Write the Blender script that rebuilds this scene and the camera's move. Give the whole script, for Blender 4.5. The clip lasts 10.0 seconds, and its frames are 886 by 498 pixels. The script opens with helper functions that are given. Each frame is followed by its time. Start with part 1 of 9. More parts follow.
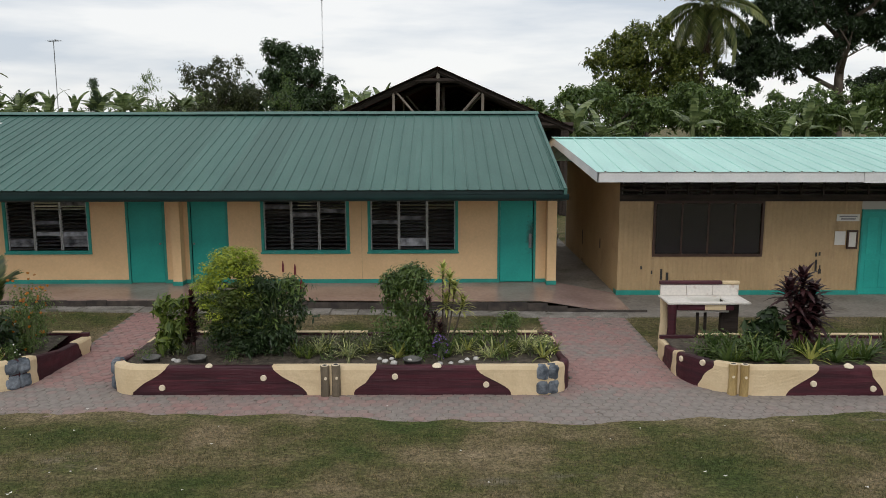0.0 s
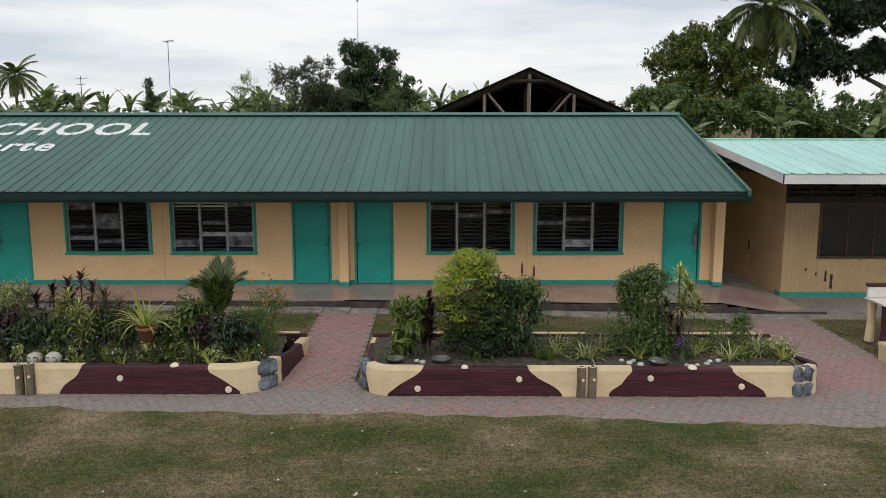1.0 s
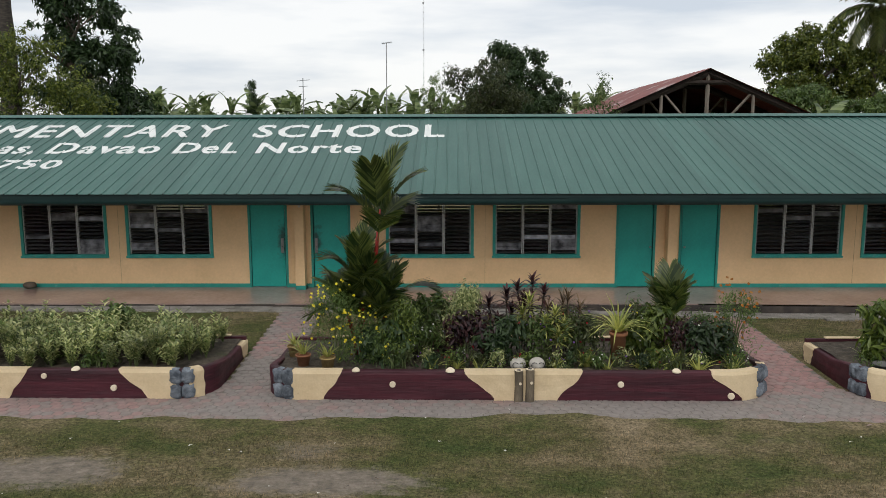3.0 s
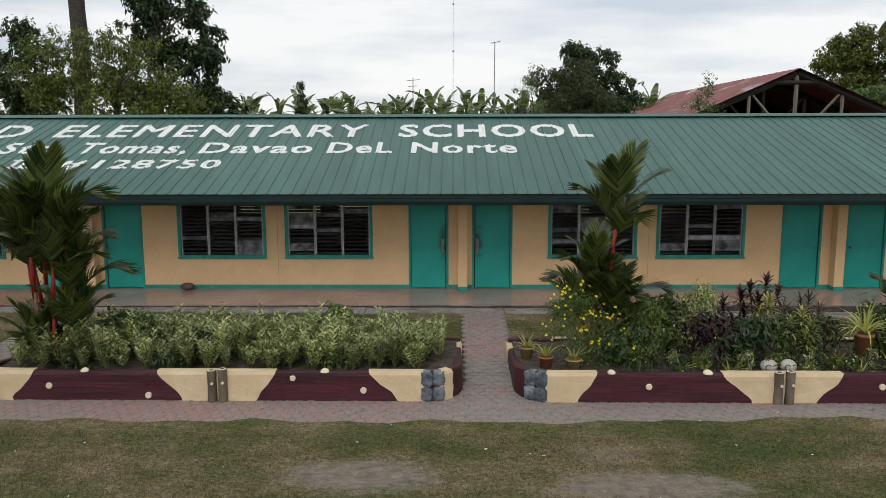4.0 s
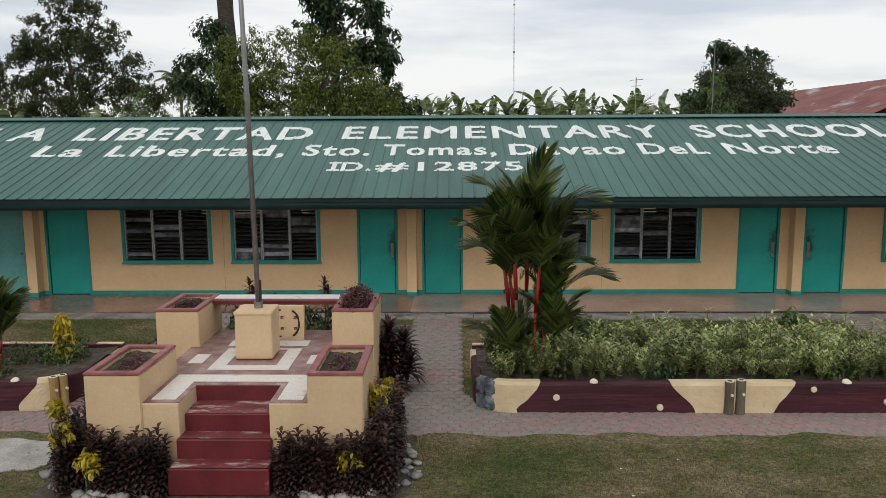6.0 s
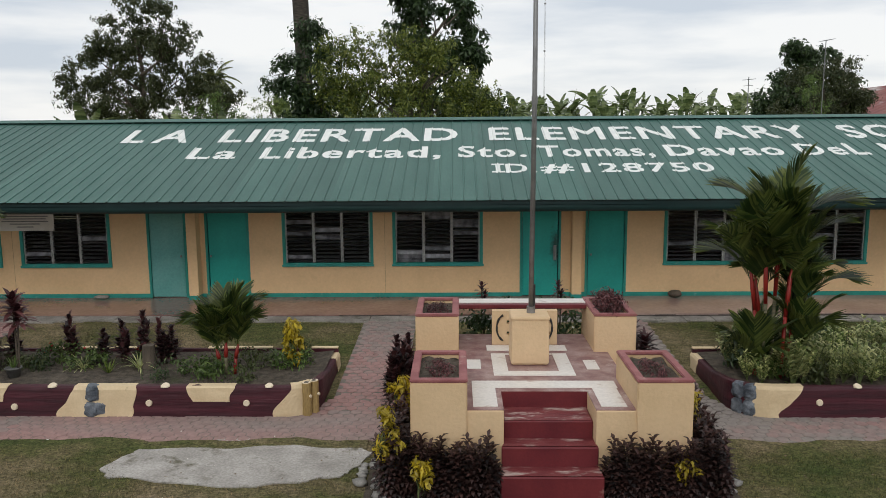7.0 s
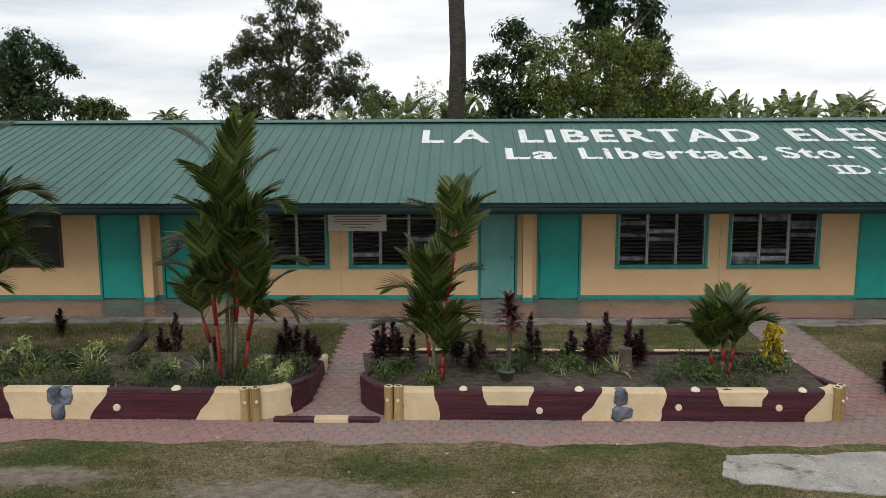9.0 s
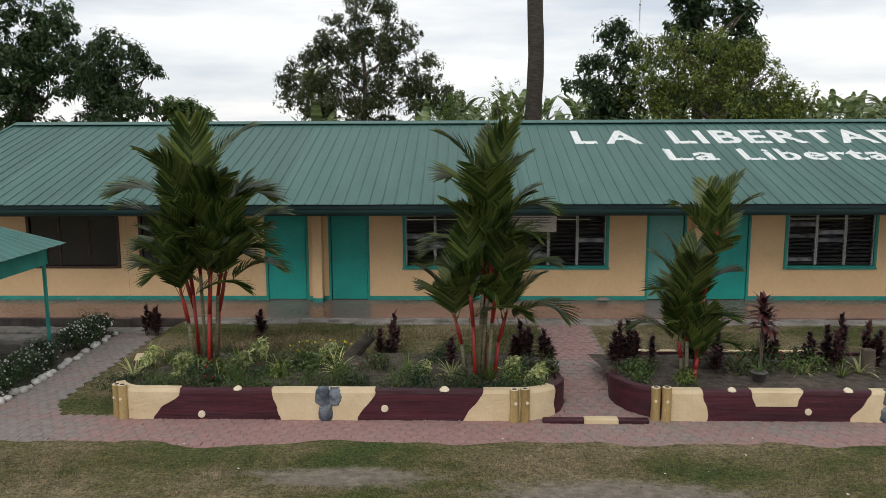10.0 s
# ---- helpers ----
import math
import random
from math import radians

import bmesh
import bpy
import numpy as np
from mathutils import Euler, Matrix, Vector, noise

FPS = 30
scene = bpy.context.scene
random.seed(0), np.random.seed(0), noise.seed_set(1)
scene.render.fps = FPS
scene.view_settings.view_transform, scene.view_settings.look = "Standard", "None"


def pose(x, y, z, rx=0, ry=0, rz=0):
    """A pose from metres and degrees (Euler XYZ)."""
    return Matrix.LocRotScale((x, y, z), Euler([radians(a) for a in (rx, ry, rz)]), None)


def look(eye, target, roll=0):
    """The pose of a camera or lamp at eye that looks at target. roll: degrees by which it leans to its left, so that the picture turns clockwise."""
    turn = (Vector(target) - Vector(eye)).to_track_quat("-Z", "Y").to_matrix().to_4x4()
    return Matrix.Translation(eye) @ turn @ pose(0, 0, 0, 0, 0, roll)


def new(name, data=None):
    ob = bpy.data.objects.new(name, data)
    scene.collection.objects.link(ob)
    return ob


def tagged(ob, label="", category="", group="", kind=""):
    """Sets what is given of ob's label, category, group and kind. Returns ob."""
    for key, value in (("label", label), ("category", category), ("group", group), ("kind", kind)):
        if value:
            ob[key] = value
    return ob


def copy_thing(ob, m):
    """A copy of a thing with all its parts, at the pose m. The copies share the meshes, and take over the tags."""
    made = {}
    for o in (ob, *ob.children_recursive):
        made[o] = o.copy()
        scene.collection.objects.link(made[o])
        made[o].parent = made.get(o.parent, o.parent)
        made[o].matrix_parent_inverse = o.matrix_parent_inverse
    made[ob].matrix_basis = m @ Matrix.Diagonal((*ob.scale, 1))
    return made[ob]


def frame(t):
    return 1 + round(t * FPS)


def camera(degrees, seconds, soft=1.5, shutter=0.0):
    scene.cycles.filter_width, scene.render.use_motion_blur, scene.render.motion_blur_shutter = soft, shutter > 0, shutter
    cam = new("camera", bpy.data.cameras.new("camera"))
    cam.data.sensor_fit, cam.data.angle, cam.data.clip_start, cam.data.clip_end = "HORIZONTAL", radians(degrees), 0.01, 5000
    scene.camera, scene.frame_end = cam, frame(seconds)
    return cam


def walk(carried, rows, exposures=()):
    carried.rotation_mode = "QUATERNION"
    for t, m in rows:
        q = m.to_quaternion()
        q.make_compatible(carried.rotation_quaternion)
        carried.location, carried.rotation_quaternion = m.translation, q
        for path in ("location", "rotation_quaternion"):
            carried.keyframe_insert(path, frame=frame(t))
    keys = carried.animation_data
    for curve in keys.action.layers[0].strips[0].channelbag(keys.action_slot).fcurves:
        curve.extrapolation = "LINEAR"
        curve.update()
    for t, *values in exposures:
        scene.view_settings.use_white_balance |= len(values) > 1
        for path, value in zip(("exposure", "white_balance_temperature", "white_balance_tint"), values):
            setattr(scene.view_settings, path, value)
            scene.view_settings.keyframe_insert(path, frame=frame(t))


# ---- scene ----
cam = camera(58.0, 10.0, 0.75)
PATH = [
    (0, (0.005, 2.515, 4.239), (0.012, 4.49, 3.928), 0.0),
    (0.5, (-1.957, 2.504, 4.257), (-1.956, 4.48, 3.945), 0.1),
    (1, (-3.937, 2.512, 4.26), (-3.942, 4.488, 3.949), 0.1),
    (1.5, (-5.891, 2.535, 4.254), (-5.901, 4.511, 3.943), 0.2),
    (2, (-7.831, 2.585, 4.231), (-7.847, 4.561, 3.922), 0.1),
    (2.5, (-9.744, 2.654, 4.239), (-9.766, 4.63, 3.932), 0.0),
    (4, (-15.603, 2.892, 4.17), (-15.626, 4.87, 3.869), -0.0),
    (4.5, (-17.556, 3.0, 4.149), (-17.578, 4.977, 3.85), -0.0),
    (5, (-19.497, 3.11, 4.154), (-19.52, 5.088, 3.856), -0.1),
    (5.5, (-21.413, 3.241, 4.147), (-21.439, 5.219, 3.85), -0.1),
    (7, (-27.089, 3.403, 4.229), (-27.123, 5.38, 3.929), -0.3),
    (7.5, (-29.028, 3.446, 4.235), (-29.061, 5.423, 3.936), -0.2),
    (8, (-31.0, 3.455, 4.225), (-31.029, 5.433, 3.927), -0.2),
    (8.5, (-32.93, 3.488, 4.216), (-32.964, 5.466, 3.919), 0.1),
    (9, (-34.844, 3.477, 4.231), (-34.884, 5.454, 3.934), -0.1),
    (9.5, (-36.773, 3.433, 4.252), (-36.818, 5.41, 3.956), -0.2),
    (10, (-38.761, 3.37, 4.272), (-38.804, 5.347, 3.974), -0.1),
]
walk(cam, [(t, look(eye, target, roll)) for t, eye, target, roll in PATH],
     [(0, -0.13), (1, -0.11), (2, -0.06), (4, -0.10), (5.5, -0.15), (7, -0.13), (8, -0.09), (9, 0.0), (10, -0.02)])

# ---- world, sun ----
world = bpy.data.worlds.new("overcast_sky")
scene.world = world
world.use_nodes = True
wn, wl = world.node_tree.nodes, world.node_tree.links
wn.clear()
w_out, w_bg = wn.new("ShaderNodeOutputWorld"), wn.new("ShaderNodeBackground")
w_sky = wn.new("ShaderNodeTexSky")
w_sky.sky_type, w_sky.sun_disc = "NISHITA", False
w_sky.sun_elevation, w_sky.sun_rotation = radians(42), radians(192)
w_co, w_map = wn.new("ShaderNodeTexCoord"), wn.new("ShaderNodeMapping")
w_map.inputs["Scale"].default_value = (1.6, 1.6, 9.0)
w_noise, w_ramp = wn.new("ShaderNodeTexNoise"), wn.new("ShaderNodeValToRGB")
w_noise.inputs["Scale"].default_value, w_noise.inputs["Detail"].default_value = 2.2, 6
w_noise.inputs["Roughness"].default_value = 0.5
w_ramp.color_ramp.elements[0].position, w_ramp.color_ramp.elements[0].color = 0.33, (0.64, 0.695, 0.77, 1)
w_ramp.color_ramp.elements[1].position, w_ramp.color_ramp.elements[1].color = 0.58, (0.985, 0.985, 0.98, 1)
w_dim, w_mix = wn.new("ShaderNodeVectorMath"), wn.new("ShaderNodeMixRGB")
w_dim.operation = "SCALE"
w_dim.inputs["Scale"].default_value = 0.10
w_mix.inputs[0].default_value = 0.90
wl.new(w_co.outputs["Generated"], w_map.inputs["Vector"])
wl.new(w_map.outputs["Vector"], w_noise.inputs["Vector"])
wl.new(w_noise.outputs["Fac"], w_ramp.inputs["Fac"])
wl.new(w_sky.outputs["Color"], w_dim.inputs[0])
wl.new(w_dim.outputs["Vector"], w_mix.inputs[1])
wl.new(w_ramp.outputs["Color"], w_mix.inputs[2])
wl.new(w_mix.outputs["Color"], w_bg.inputs["Color"])
w_bg.inputs["Strength"].default_value = 1.08
wl.new(w_bg.outputs["Background"], w_out.inputs["Surface"])
sun = new("sun", bpy.data.lights.new("sun", "SUN"))
sun.data.energy, sun.data.angle, sun.data.color = 0.95, radians(25), (1.0, 0.96, 0.9)
sun.matrix_world = look((0, 0, 25), (6, 27, 0))
scene.view_settings.exposure = 0.0


# ---- materials ----
def material(name, colours, rough=0.7, scale=6.0, bump=0.0, bump_scale=None, metal=0.0, spot=None, stretch=(1, 1, 1),
             per_piece=0.0, spec=0.4, fine=0.0, coords="Object", spot_scale=1.2, spot_at=0.62, detail=5.0):
    """A surface of two or three mixed colours, with grain, blotches of its own, bump and a change from piece to piece."""
    m = bpy.data.materials.new(name)
    m.use_nodes = True
    n, l = m.node_tree.nodes, m.node_tree.links
    b = n["Principled BSDF"]
    co, mp = n.new("ShaderNodeTexCoord"), n.new("ShaderNodeMapping")
    mp.inputs["Scale"].default_value = stretch
    l.new(co.outputs[coords], mp.inputs["Vector"])
    nz, rp = n.new("ShaderNodeTexNoise"), n.new("ShaderNodeValToRGB")
    nz.inputs["Scale"].default_value, nz.inputs["Detail"].default_value = scale, detail
    l.new(mp.outputs["Vector"], nz.inputs["Vector"])
    l.new(nz.outputs["Fac"], rp.inputs["Fac"])
    rp.color_ramp.elements[0].position, rp.color_ramp.elements[1].position = 0.34, 0.68
    rp.color_ramp.elements[0].color, rp.color_ramp.elements[1].color = (*colours[0], 1), (*colours[-1], 1)
    if len(colours) == 3:
        e = rp.color_ramp.elements.new(0.5)
        e.color = (*colours[1], 1)
    out = rp.outputs["Color"]
    if spot:
        nz2, rp2, mx = n.new("ShaderNodeTexNoise"), n.new("ShaderNodeValToRGB"), n.new("ShaderNodeMixRGB")
        nz2.inputs["Scale"].default_value, nz2.inputs["Detail"].default_value = spot_scale, 7
        nz2.inputs["Roughness"].default_value = 0.62
        l.new(mp.outputs["Vector"], nz2.inputs["Vector"])
        l.new(nz2.outputs["Fac"], rp2.inputs["Fac"])
        rp2.color_ramp.elements[0].position, rp2.color_ramp.elements[1].position = spot_at, spot_at + 0.12
        l.new(rp2.outputs["Color"], mx.inputs[0])
        l.new(out, mx.inputs[1])
        mx.inputs[2].default_value = (*spot, 1)
        out = mx.outputs["Color"]
    if fine:
        nz3, mx3, mr3 = n.new("ShaderNodeTexNoise"), n.new("ShaderNodeMixRGB"), n.new("ShaderNodeMapRange")
        nz3.inputs["Scale"].default_value, nz3.inputs["Detail"].default_value = scale * 14, 3
        l.new(mp.outputs["Vector"], nz3.inputs["Vector"])
        l.new(nz3.outputs["Fac"], mr3.inputs["Value"])
        mr3.inputs["From Min"].default_value, mr3.inputs["From Max"].default_value = 0.25, 0.75
        mr3.inputs["To Min"].default_value, mr3.inputs["To Max"].default_value = 1 - fine, 1 + fine
        mx3.blend_type, mx3.inputs[0].default_value = "MULTIPLY", 1.0
        l.new(out, mx3.inputs[1])
        l.new(mr3.outputs["Result"], mx3.inputs[2])
        out = mx3.outputs["Color"]
    if per_piece:
        oi, hs = n.new("ShaderNodeObjectInfo"), n.new("ShaderNodeHueSaturation")
        mr = n.new("ShaderNodeMapRange")
        mr.inputs["To Min"].default_value, mr.inputs["To Max"].default_value = 1 - per_piece, 1 + per_piece
        l.new(oi.outputs["Random"], mr.inputs["Value"])
        l.new(mr.outputs["Result"], hs.inputs["Value"])
        l.new(out, hs.inputs["Color"])
        out = hs.outputs["Color"]
    l.new(out, b.inputs["Base Color"])
    b.inputs["Roughness"].default_value, b.inputs["Metallic"].default_value = rough, metal
    b.inputs["Specular IOR Level"].default_value = spec
    if bump:
        nb, bp = n.new("ShaderNodeTexNoise"), n.new("ShaderNodeBump")
        nb.inputs["Scale"].default_value, nb.inputs["Detail"].default_value = bump_scale or scale * 4, 4
        l.new(mp.outputs["Vector"], nb.inputs["Vector"])
        l.new(nb.outputs["Fac"], bp.inputs["Height"])
        bp.inputs["Strength"].default_value, bp.inputs["Distance"].default_value = bump, 0.02
        l.new(bp.outputs["Normal"], b.inputs["Normal"])
    return m


def leaf_material(name, dark, light, per=0.25, rough=0.4):
    """Leaves: each one a little lighter or darker, with some light passing through."""
    m = bpy.data.materials.new(name)
    m.use_nodes = True
    n, l = m.node_tree.nodes, m.node_tree.links
    b = n["Principled BSDF"]
    ge, rp, oi, hs, mr = (n.new("ShaderNode" + k) for k in ("NewGeometry", "ValToRGB", "ObjectInfo", "HueSaturation", "MapRange"))
    rp.color_ramp.elements[0].color, rp.color_ramp.elements[1].color = (*dark, 1), (*light, 1)
    rp.color_ramp.elements[0].position, rp.color_ramp.elements[1].position = 0.1, 0.95
    l.new(ge.outputs["Random Per Island"], rp.inputs["Fac"])
    mr.inputs["To Min"].default_value, mr.inputs["To Max"].default_value = 1 - per, 1 + per
    l.new(oi.outputs["Random"], mr.inputs["Value"])
    l.new(mr.outputs["Result"], hs.inputs["Value"])
    l.new(rp.outputs["Color"], hs.inputs["Color"])
    l.new(hs.outputs["Color"], b.inputs["Base Color"])
    b.inputs["Roughness"].default_value, b.inputs["Specular IOR Level"].default_value = rough, 0.5
    tr, mx = n.new("ShaderNodeBsdfTranslucent"), n.new("ShaderNodeMixShader")
    l.new(hs.outputs["Color"], tr.inputs["Color"])
    mx.inputs[0].default_value = 0.40
    l.new(b.outputs["BSDF"], mx.inputs[1])
    l.new(tr.outputs["BSDF"], mx.inputs[2])
    l.new(mx.outputs["Shader"], n["Material Output"].inputs["Surface"])
    return m


M_WALL = material("cream_wall_paint", [(0.70, 0.485, 0.265), (0.77, 0.535, 0.30)], 0.75, 1.3, 0.15, 30, spot=(0.66, 0.46, 0.25), fine=0.05)
M_WALL_IN = material("inner_wall_paint", [(0.42, 0.40, 0.36), (0.5, 0.47, 0.42)], 0.8, 1.0)
M_TEAL = material("teal_gloss_paint", [(0.014, 0.31, 0.26), (0.022, 0.38, 0.32)], 0.42, 1.5, 0.05, 12, spot=(0.03, 0.36, 0.32), fine=0.06, per_piece=0.12)
M_TEAL_FADED = material("faded_teal_paint", [(0.10, 0.33, 0.30), (0.16, 0.40, 0.37)], 0.5, 1.5, 0.05, 12, spot=(0.06, 0.32, 0.28), fine=0.1)


def soiled_teal(name, kx):
    """Teal door paint with ragged dark soiling rubbed round the lock and a few pale scratches."""
    m = material(name, [(0.014, 0.31, 0.26), (0.022, 0.38, 0.32)], 0.45, 1.5, 0.05, 12, spot=(0.16, 0.42, 0.37), spot_scale=4.5, spot_at=0.69, fine=0.06)
    n, l = m.node_tree.nodes, m.node_tree.links
    b = n["Principled BSDF"]
    was = b.inputs["Base Color"].links[0].from_socket
    co, mp, ln, nz, ad, mr, mx = (n.new("ShaderNode" + k) for k in ("TexCoord", "Mapping", "VectorMath", "TexNoise", "Math", "MapRange", "MixRGB"))
    mp.inputs["Location"].default_value = (-kx / 0.14, 0, -1.18 / 0.45)
    mp.inputs["Scale"].default_value = (1 / 0.14, 0, 1 / 0.45)
    l.new(co.outputs["Object"], mp.inputs["Vector"])
    ln.operation, ad.operation = "LENGTH", "MULTIPLY_ADD"
    l.new(mp.outputs["Vector"], ln.inputs[0])
    nz.inputs["Scale"].default_value, nz.inputs["Detail"].default_value = 9, 7
    l.new(co.outputs["Object"], nz.inputs["Vector"])
    l.new(nz.outputs["Fac"], ad.inputs[0])
    ad.inputs[1].default_value = 2.4
    l.new(ln.outputs["Value"], ad.inputs[2])
    mr.inputs["From Min"].default_value, mr.inputs["From Max"].default_value = 2.3, 1.4
    mr.inputs["To Max"].default_value = 0.85
    l.new(ad.outputs["Value"], mr.inputs["Value"])
    l.new(mr.outputs["Result"], mx.inputs[0])
    l.new(was, mx.inputs[1])
    mx.inputs[2].default_value = (0.02, 0.045, 0.04, 1)
    l.new(mx.outputs["Color"], b.inputs["Base Color"])
    return m


M_TEAL_SOILED = {"r": soiled_teal("soiled_teal_paint_right", 0.84), "l": soiled_teal("soiled_teal_paint_left", 0.13)}
M_TEAL_TRIM = material("teal_trim_paint", [(0.02, 0.24, 0.20), (0.03, 0.30, 0.25)], 0.5, 4, spot=(0.22, 0.38, 0.34), spot_scale=5, spot_at=0.64)
M_ROOF = material("green_roof_paint", [(0.039, 0.110, 0.092), (0.054, 0.134, 0.112)], 0.5, 0.8, 0.06, 3, spot=(0.074, 0.150, 0.128),
                  fine=0.12, per_piece=0.10, stretch=(3, 0.7, 1), spot_scale=1.0)
M_HUT = material("dark_teal_sheet_paint", [(0.018, 0.115, 0.095), (0.03, 0.16, 0.13)], 0.45, 1.5, 0.05, 12, spot=(0.05, 0.17, 0.145), fine=0.12)
M_GUTTER = material("dark_green_gutter_paint", [(0.008, 0.026, 0.026), (0.012, 0.036, 0.035)], 0.4, 2.0, fine=0.1)
M_LETTER = material("white_roof_lettering", [(0.72, 0.74, 0.72), (0.82, 0.83, 0.80)], 0.6, 3, spot=(0.50, 0.56, 0.53), spot_scale=4, spot_at=0.66)
M_PORCH = material("red_waxed_cement", [(0.285, 0.195, 0.17), (0.385, 0.285, 0.255)], 0.22, 0.8, 0.05, 8, spot=(0.25, 0.19, 0.165), fine=0.1)
M_PORCH_RED = material("dark_red_waxed_cement", [(0.185, 0.105, 0.09), (0.275, 0.17, 0.15)], 0.2, 0.8, 0.05, 8, spot=(0.14, 0.095, 0.085), spot_scale=1.6, fine=0.15)
M_SHEET = material("tan_sheet_wall_paint", [(0.40, 0.280, 0.150), (0.46, 0.325, 0.176)], 0.6, 1.3, 0.1, 30, spot=(0.36, 0.24, 0.13), fine=0.06)
M_CEMENT = material("grey_cement", [(0.17, 0.155, 0.135), (0.33, 0.305, 0.275)], 0.85, 3.0, 0.6, 14, spot=(0.105, 0.10, 0.075), spot_scale=2.2, spot_at=0.55, fine=0.3, detail=9.0)
M_APRON = material("brown_grey_cement", [(0.20, 0.178, 0.155), (0.29, 0.262, 0.232)], 0.8, 0.9, 0.3, 18, spot=(0.155, 0.135, 0.112), spot_scale=0.8, spot_at=0.55, fine=0.2, detail=9.0)
M_SLAB = material("pale_cement_slab", [(0.28, 0.262, 0.235), (0.43, 0.405, 0.375)], 0.85, 2.2, 0.3, 20, spot=(0.13, 0.12, 0.085), spot_scale=2.4, spot_at=0.56, fine=0.25, detail=9.0)
# Very dark cement; on the porch edge its darkness stands for shade.
M_DARK_EDGE = material("dark_cement", [(0.035, 0.03, 0.028), (0.08, 0.065, 0.055)], 0.9, 5, 0.4)
M_MAROON = material("maroon_bark_paint", [(0.032, 0.007, 0.012), (0.072, 0.013, 0.022)], 0.55, 1.6, 0.40, 5, stretch=(0.5, 1, 7), fine=0.2, spot=(0.10, 0.020, 0.030), spot_scale=2.0, spot_at=0.6)
M_CREAM = material("cream_cut_wood_paint", [(0.60, 0.465, 0.285), (0.69, 0.55, 0.355)], 0.7, 2.5, 0.45, 12, spot=(0.34, 0.25, 0.15), spot_scale=4, spot_at=0.655, fine=0.05, detail=8.0)
M_STUB = material("cream_branch_stub_paint", [(0.68, 0.58, 0.42), (0.76, 0.66, 0.5)], 0.7, 8, fine=0.1)
M_BLUE_ROCK = material("blue_grey_painted_rock", [(0.045, 0.055, 0.07), (0.20, 0.225, 0.255)], 0.75, 7, 1.0, 16, fine=0.3, per_piece=0.2)
M_POST = material("grey_brown_post_paint", [(0.07, 0.058, 0.042), (0.20, 0.16, 0.11)], 0.8, 4, 0.6, 10, stretch=(1, 1, 0.3), fine=0.2)
M_GOLD_POST = material("ochre_post_paint", [(0.28, 0.19, 0.07), (0.42, 0.3, 0.13)], 0.7, 4, 0.5, 10, stretch=(1, 1, 0.3), fine=0.2, spot=(0.16, 0.1, 0.05))
M_SOIL = material("dark_garden_soil", [(0.038, 0.030, 0.022), (0.105, 0.086, 0.064)], 0.95, 9, 1.0, 25, fine=0.5, spot=(0.05, 0.055, 0.025), detail=8.0)
M_MON = material("cream_plaster_rough", [(0.60, 0.43, 0.255), (0.68, 0.495, 0.305)], 0.8, 1.4, 0.35, 26, spot=(0.53, 0.375, 0.215), spot_scale=2.2, fine=0.04, detail=9.0)
M_TREAD = material("worn_red_tread_paint", [(0.13, 0.022, 0.026), (0.20, 0.05, 0.05)], 0.5, 3.5, 0.3, 14, spot=(0.46, 0.36, 0.32), spot_scale=3.0, spot_at=0.53, stretch=(1, 2.4, 1), fine=0.15, detail=9.0)
M_MON_RED = material("dark_red_cement_paint", [(0.105, 0.012, 0.018), (0.16, 0.022, 0.026)], 0.5, 2.5, 0.2, 14, spot=(0.36, 0.25, 0.21), spot_scale=2.6, spot_at=0.66, fine=0.1)
M_MON_PINK = material("faded_red_rim_paint", [(0.22, 0.07, 0.072), (0.33, 0.13, 0.125)], 0.65, 3, 0.2, spot=(0.42, 0.28, 0.24), spot_scale=4, fine=0.1, detail=8.0)
M_TILE = material("white_floor_tile", [(0.66, 0.62, 0.57), (0.74, 0.70, 0.65)], 0.35, 1.5, spot=(0.44, 0.33, 0.28), spot_scale=4, spot_at=0.6, fine=0.1, detail=9.0)
M_MON_FLOOR = material("worn_red_tile_floor", [(0.19, 0.085, 0.08), (0.36, 0.25, 0.225)], 0.5, 4.0, spot=(0.48, 0.40, 0.36), spot_scale=3.5, spot_at=0.6, fine=0.25, detail=9.0)
M_ALU = material("grey_aluminium", [(0.36, 0.37, 0.36), (0.46, 0.47, 0.46)], 0.45, 9, metal=0.3)
M_STEEL = material("dull_steel_pole", [(0.20, 0.20, 0.20), (0.28, 0.28, 0.28)], 0.5, 6, metal=0.6, fine=0.1)
M_DARK = material("dark_iron", [(0.02, 0.02, 0.02), (0.04, 0.035, 0.03)], 0.6, 9)
M_BROWN_FRAME = material("brown_window_frame", [(0.045, 0.022, 0.015), (0.07, 0.035, 0.022)], 0.5, 6)
M_WHITE = material("white_board", [(0.62, 0.60, 0.55), (0.7, 0.68, 0.63)], 0.7, 2, fine=0.05)
M_INK = material("grey_print", [(0.2, 0.2, 0.2), (0.26, 0.26, 0.26)], 0.8, 6)
M_AQUA_ROOF = material("pale_aqua_roof_paint", [(0.36, 0.62, 0.56), (0.43, 0.70, 0.63)], 0.42, 0.6, 0.05, 3, spot=(0.5, 0.72, 0.66), fine=0.05, per_piece=0.06, stretch=(3, 0.7, 1))
M_FASCIA = material("white_fascia_paint", [(0.62, 0.62, 0.62), (0.72, 0.72, 0.71)], 0.6, 1.5, spot=(0.48, 0.46, 0.44), fine=0.05)
M_RAFTER = material("dark_weathered_timber", [(0.020, 0.014, 0.011), (0.05, 0.036, 0.028)], 0.85, 6, 0.4, stretch=(0.4, 3, 3))
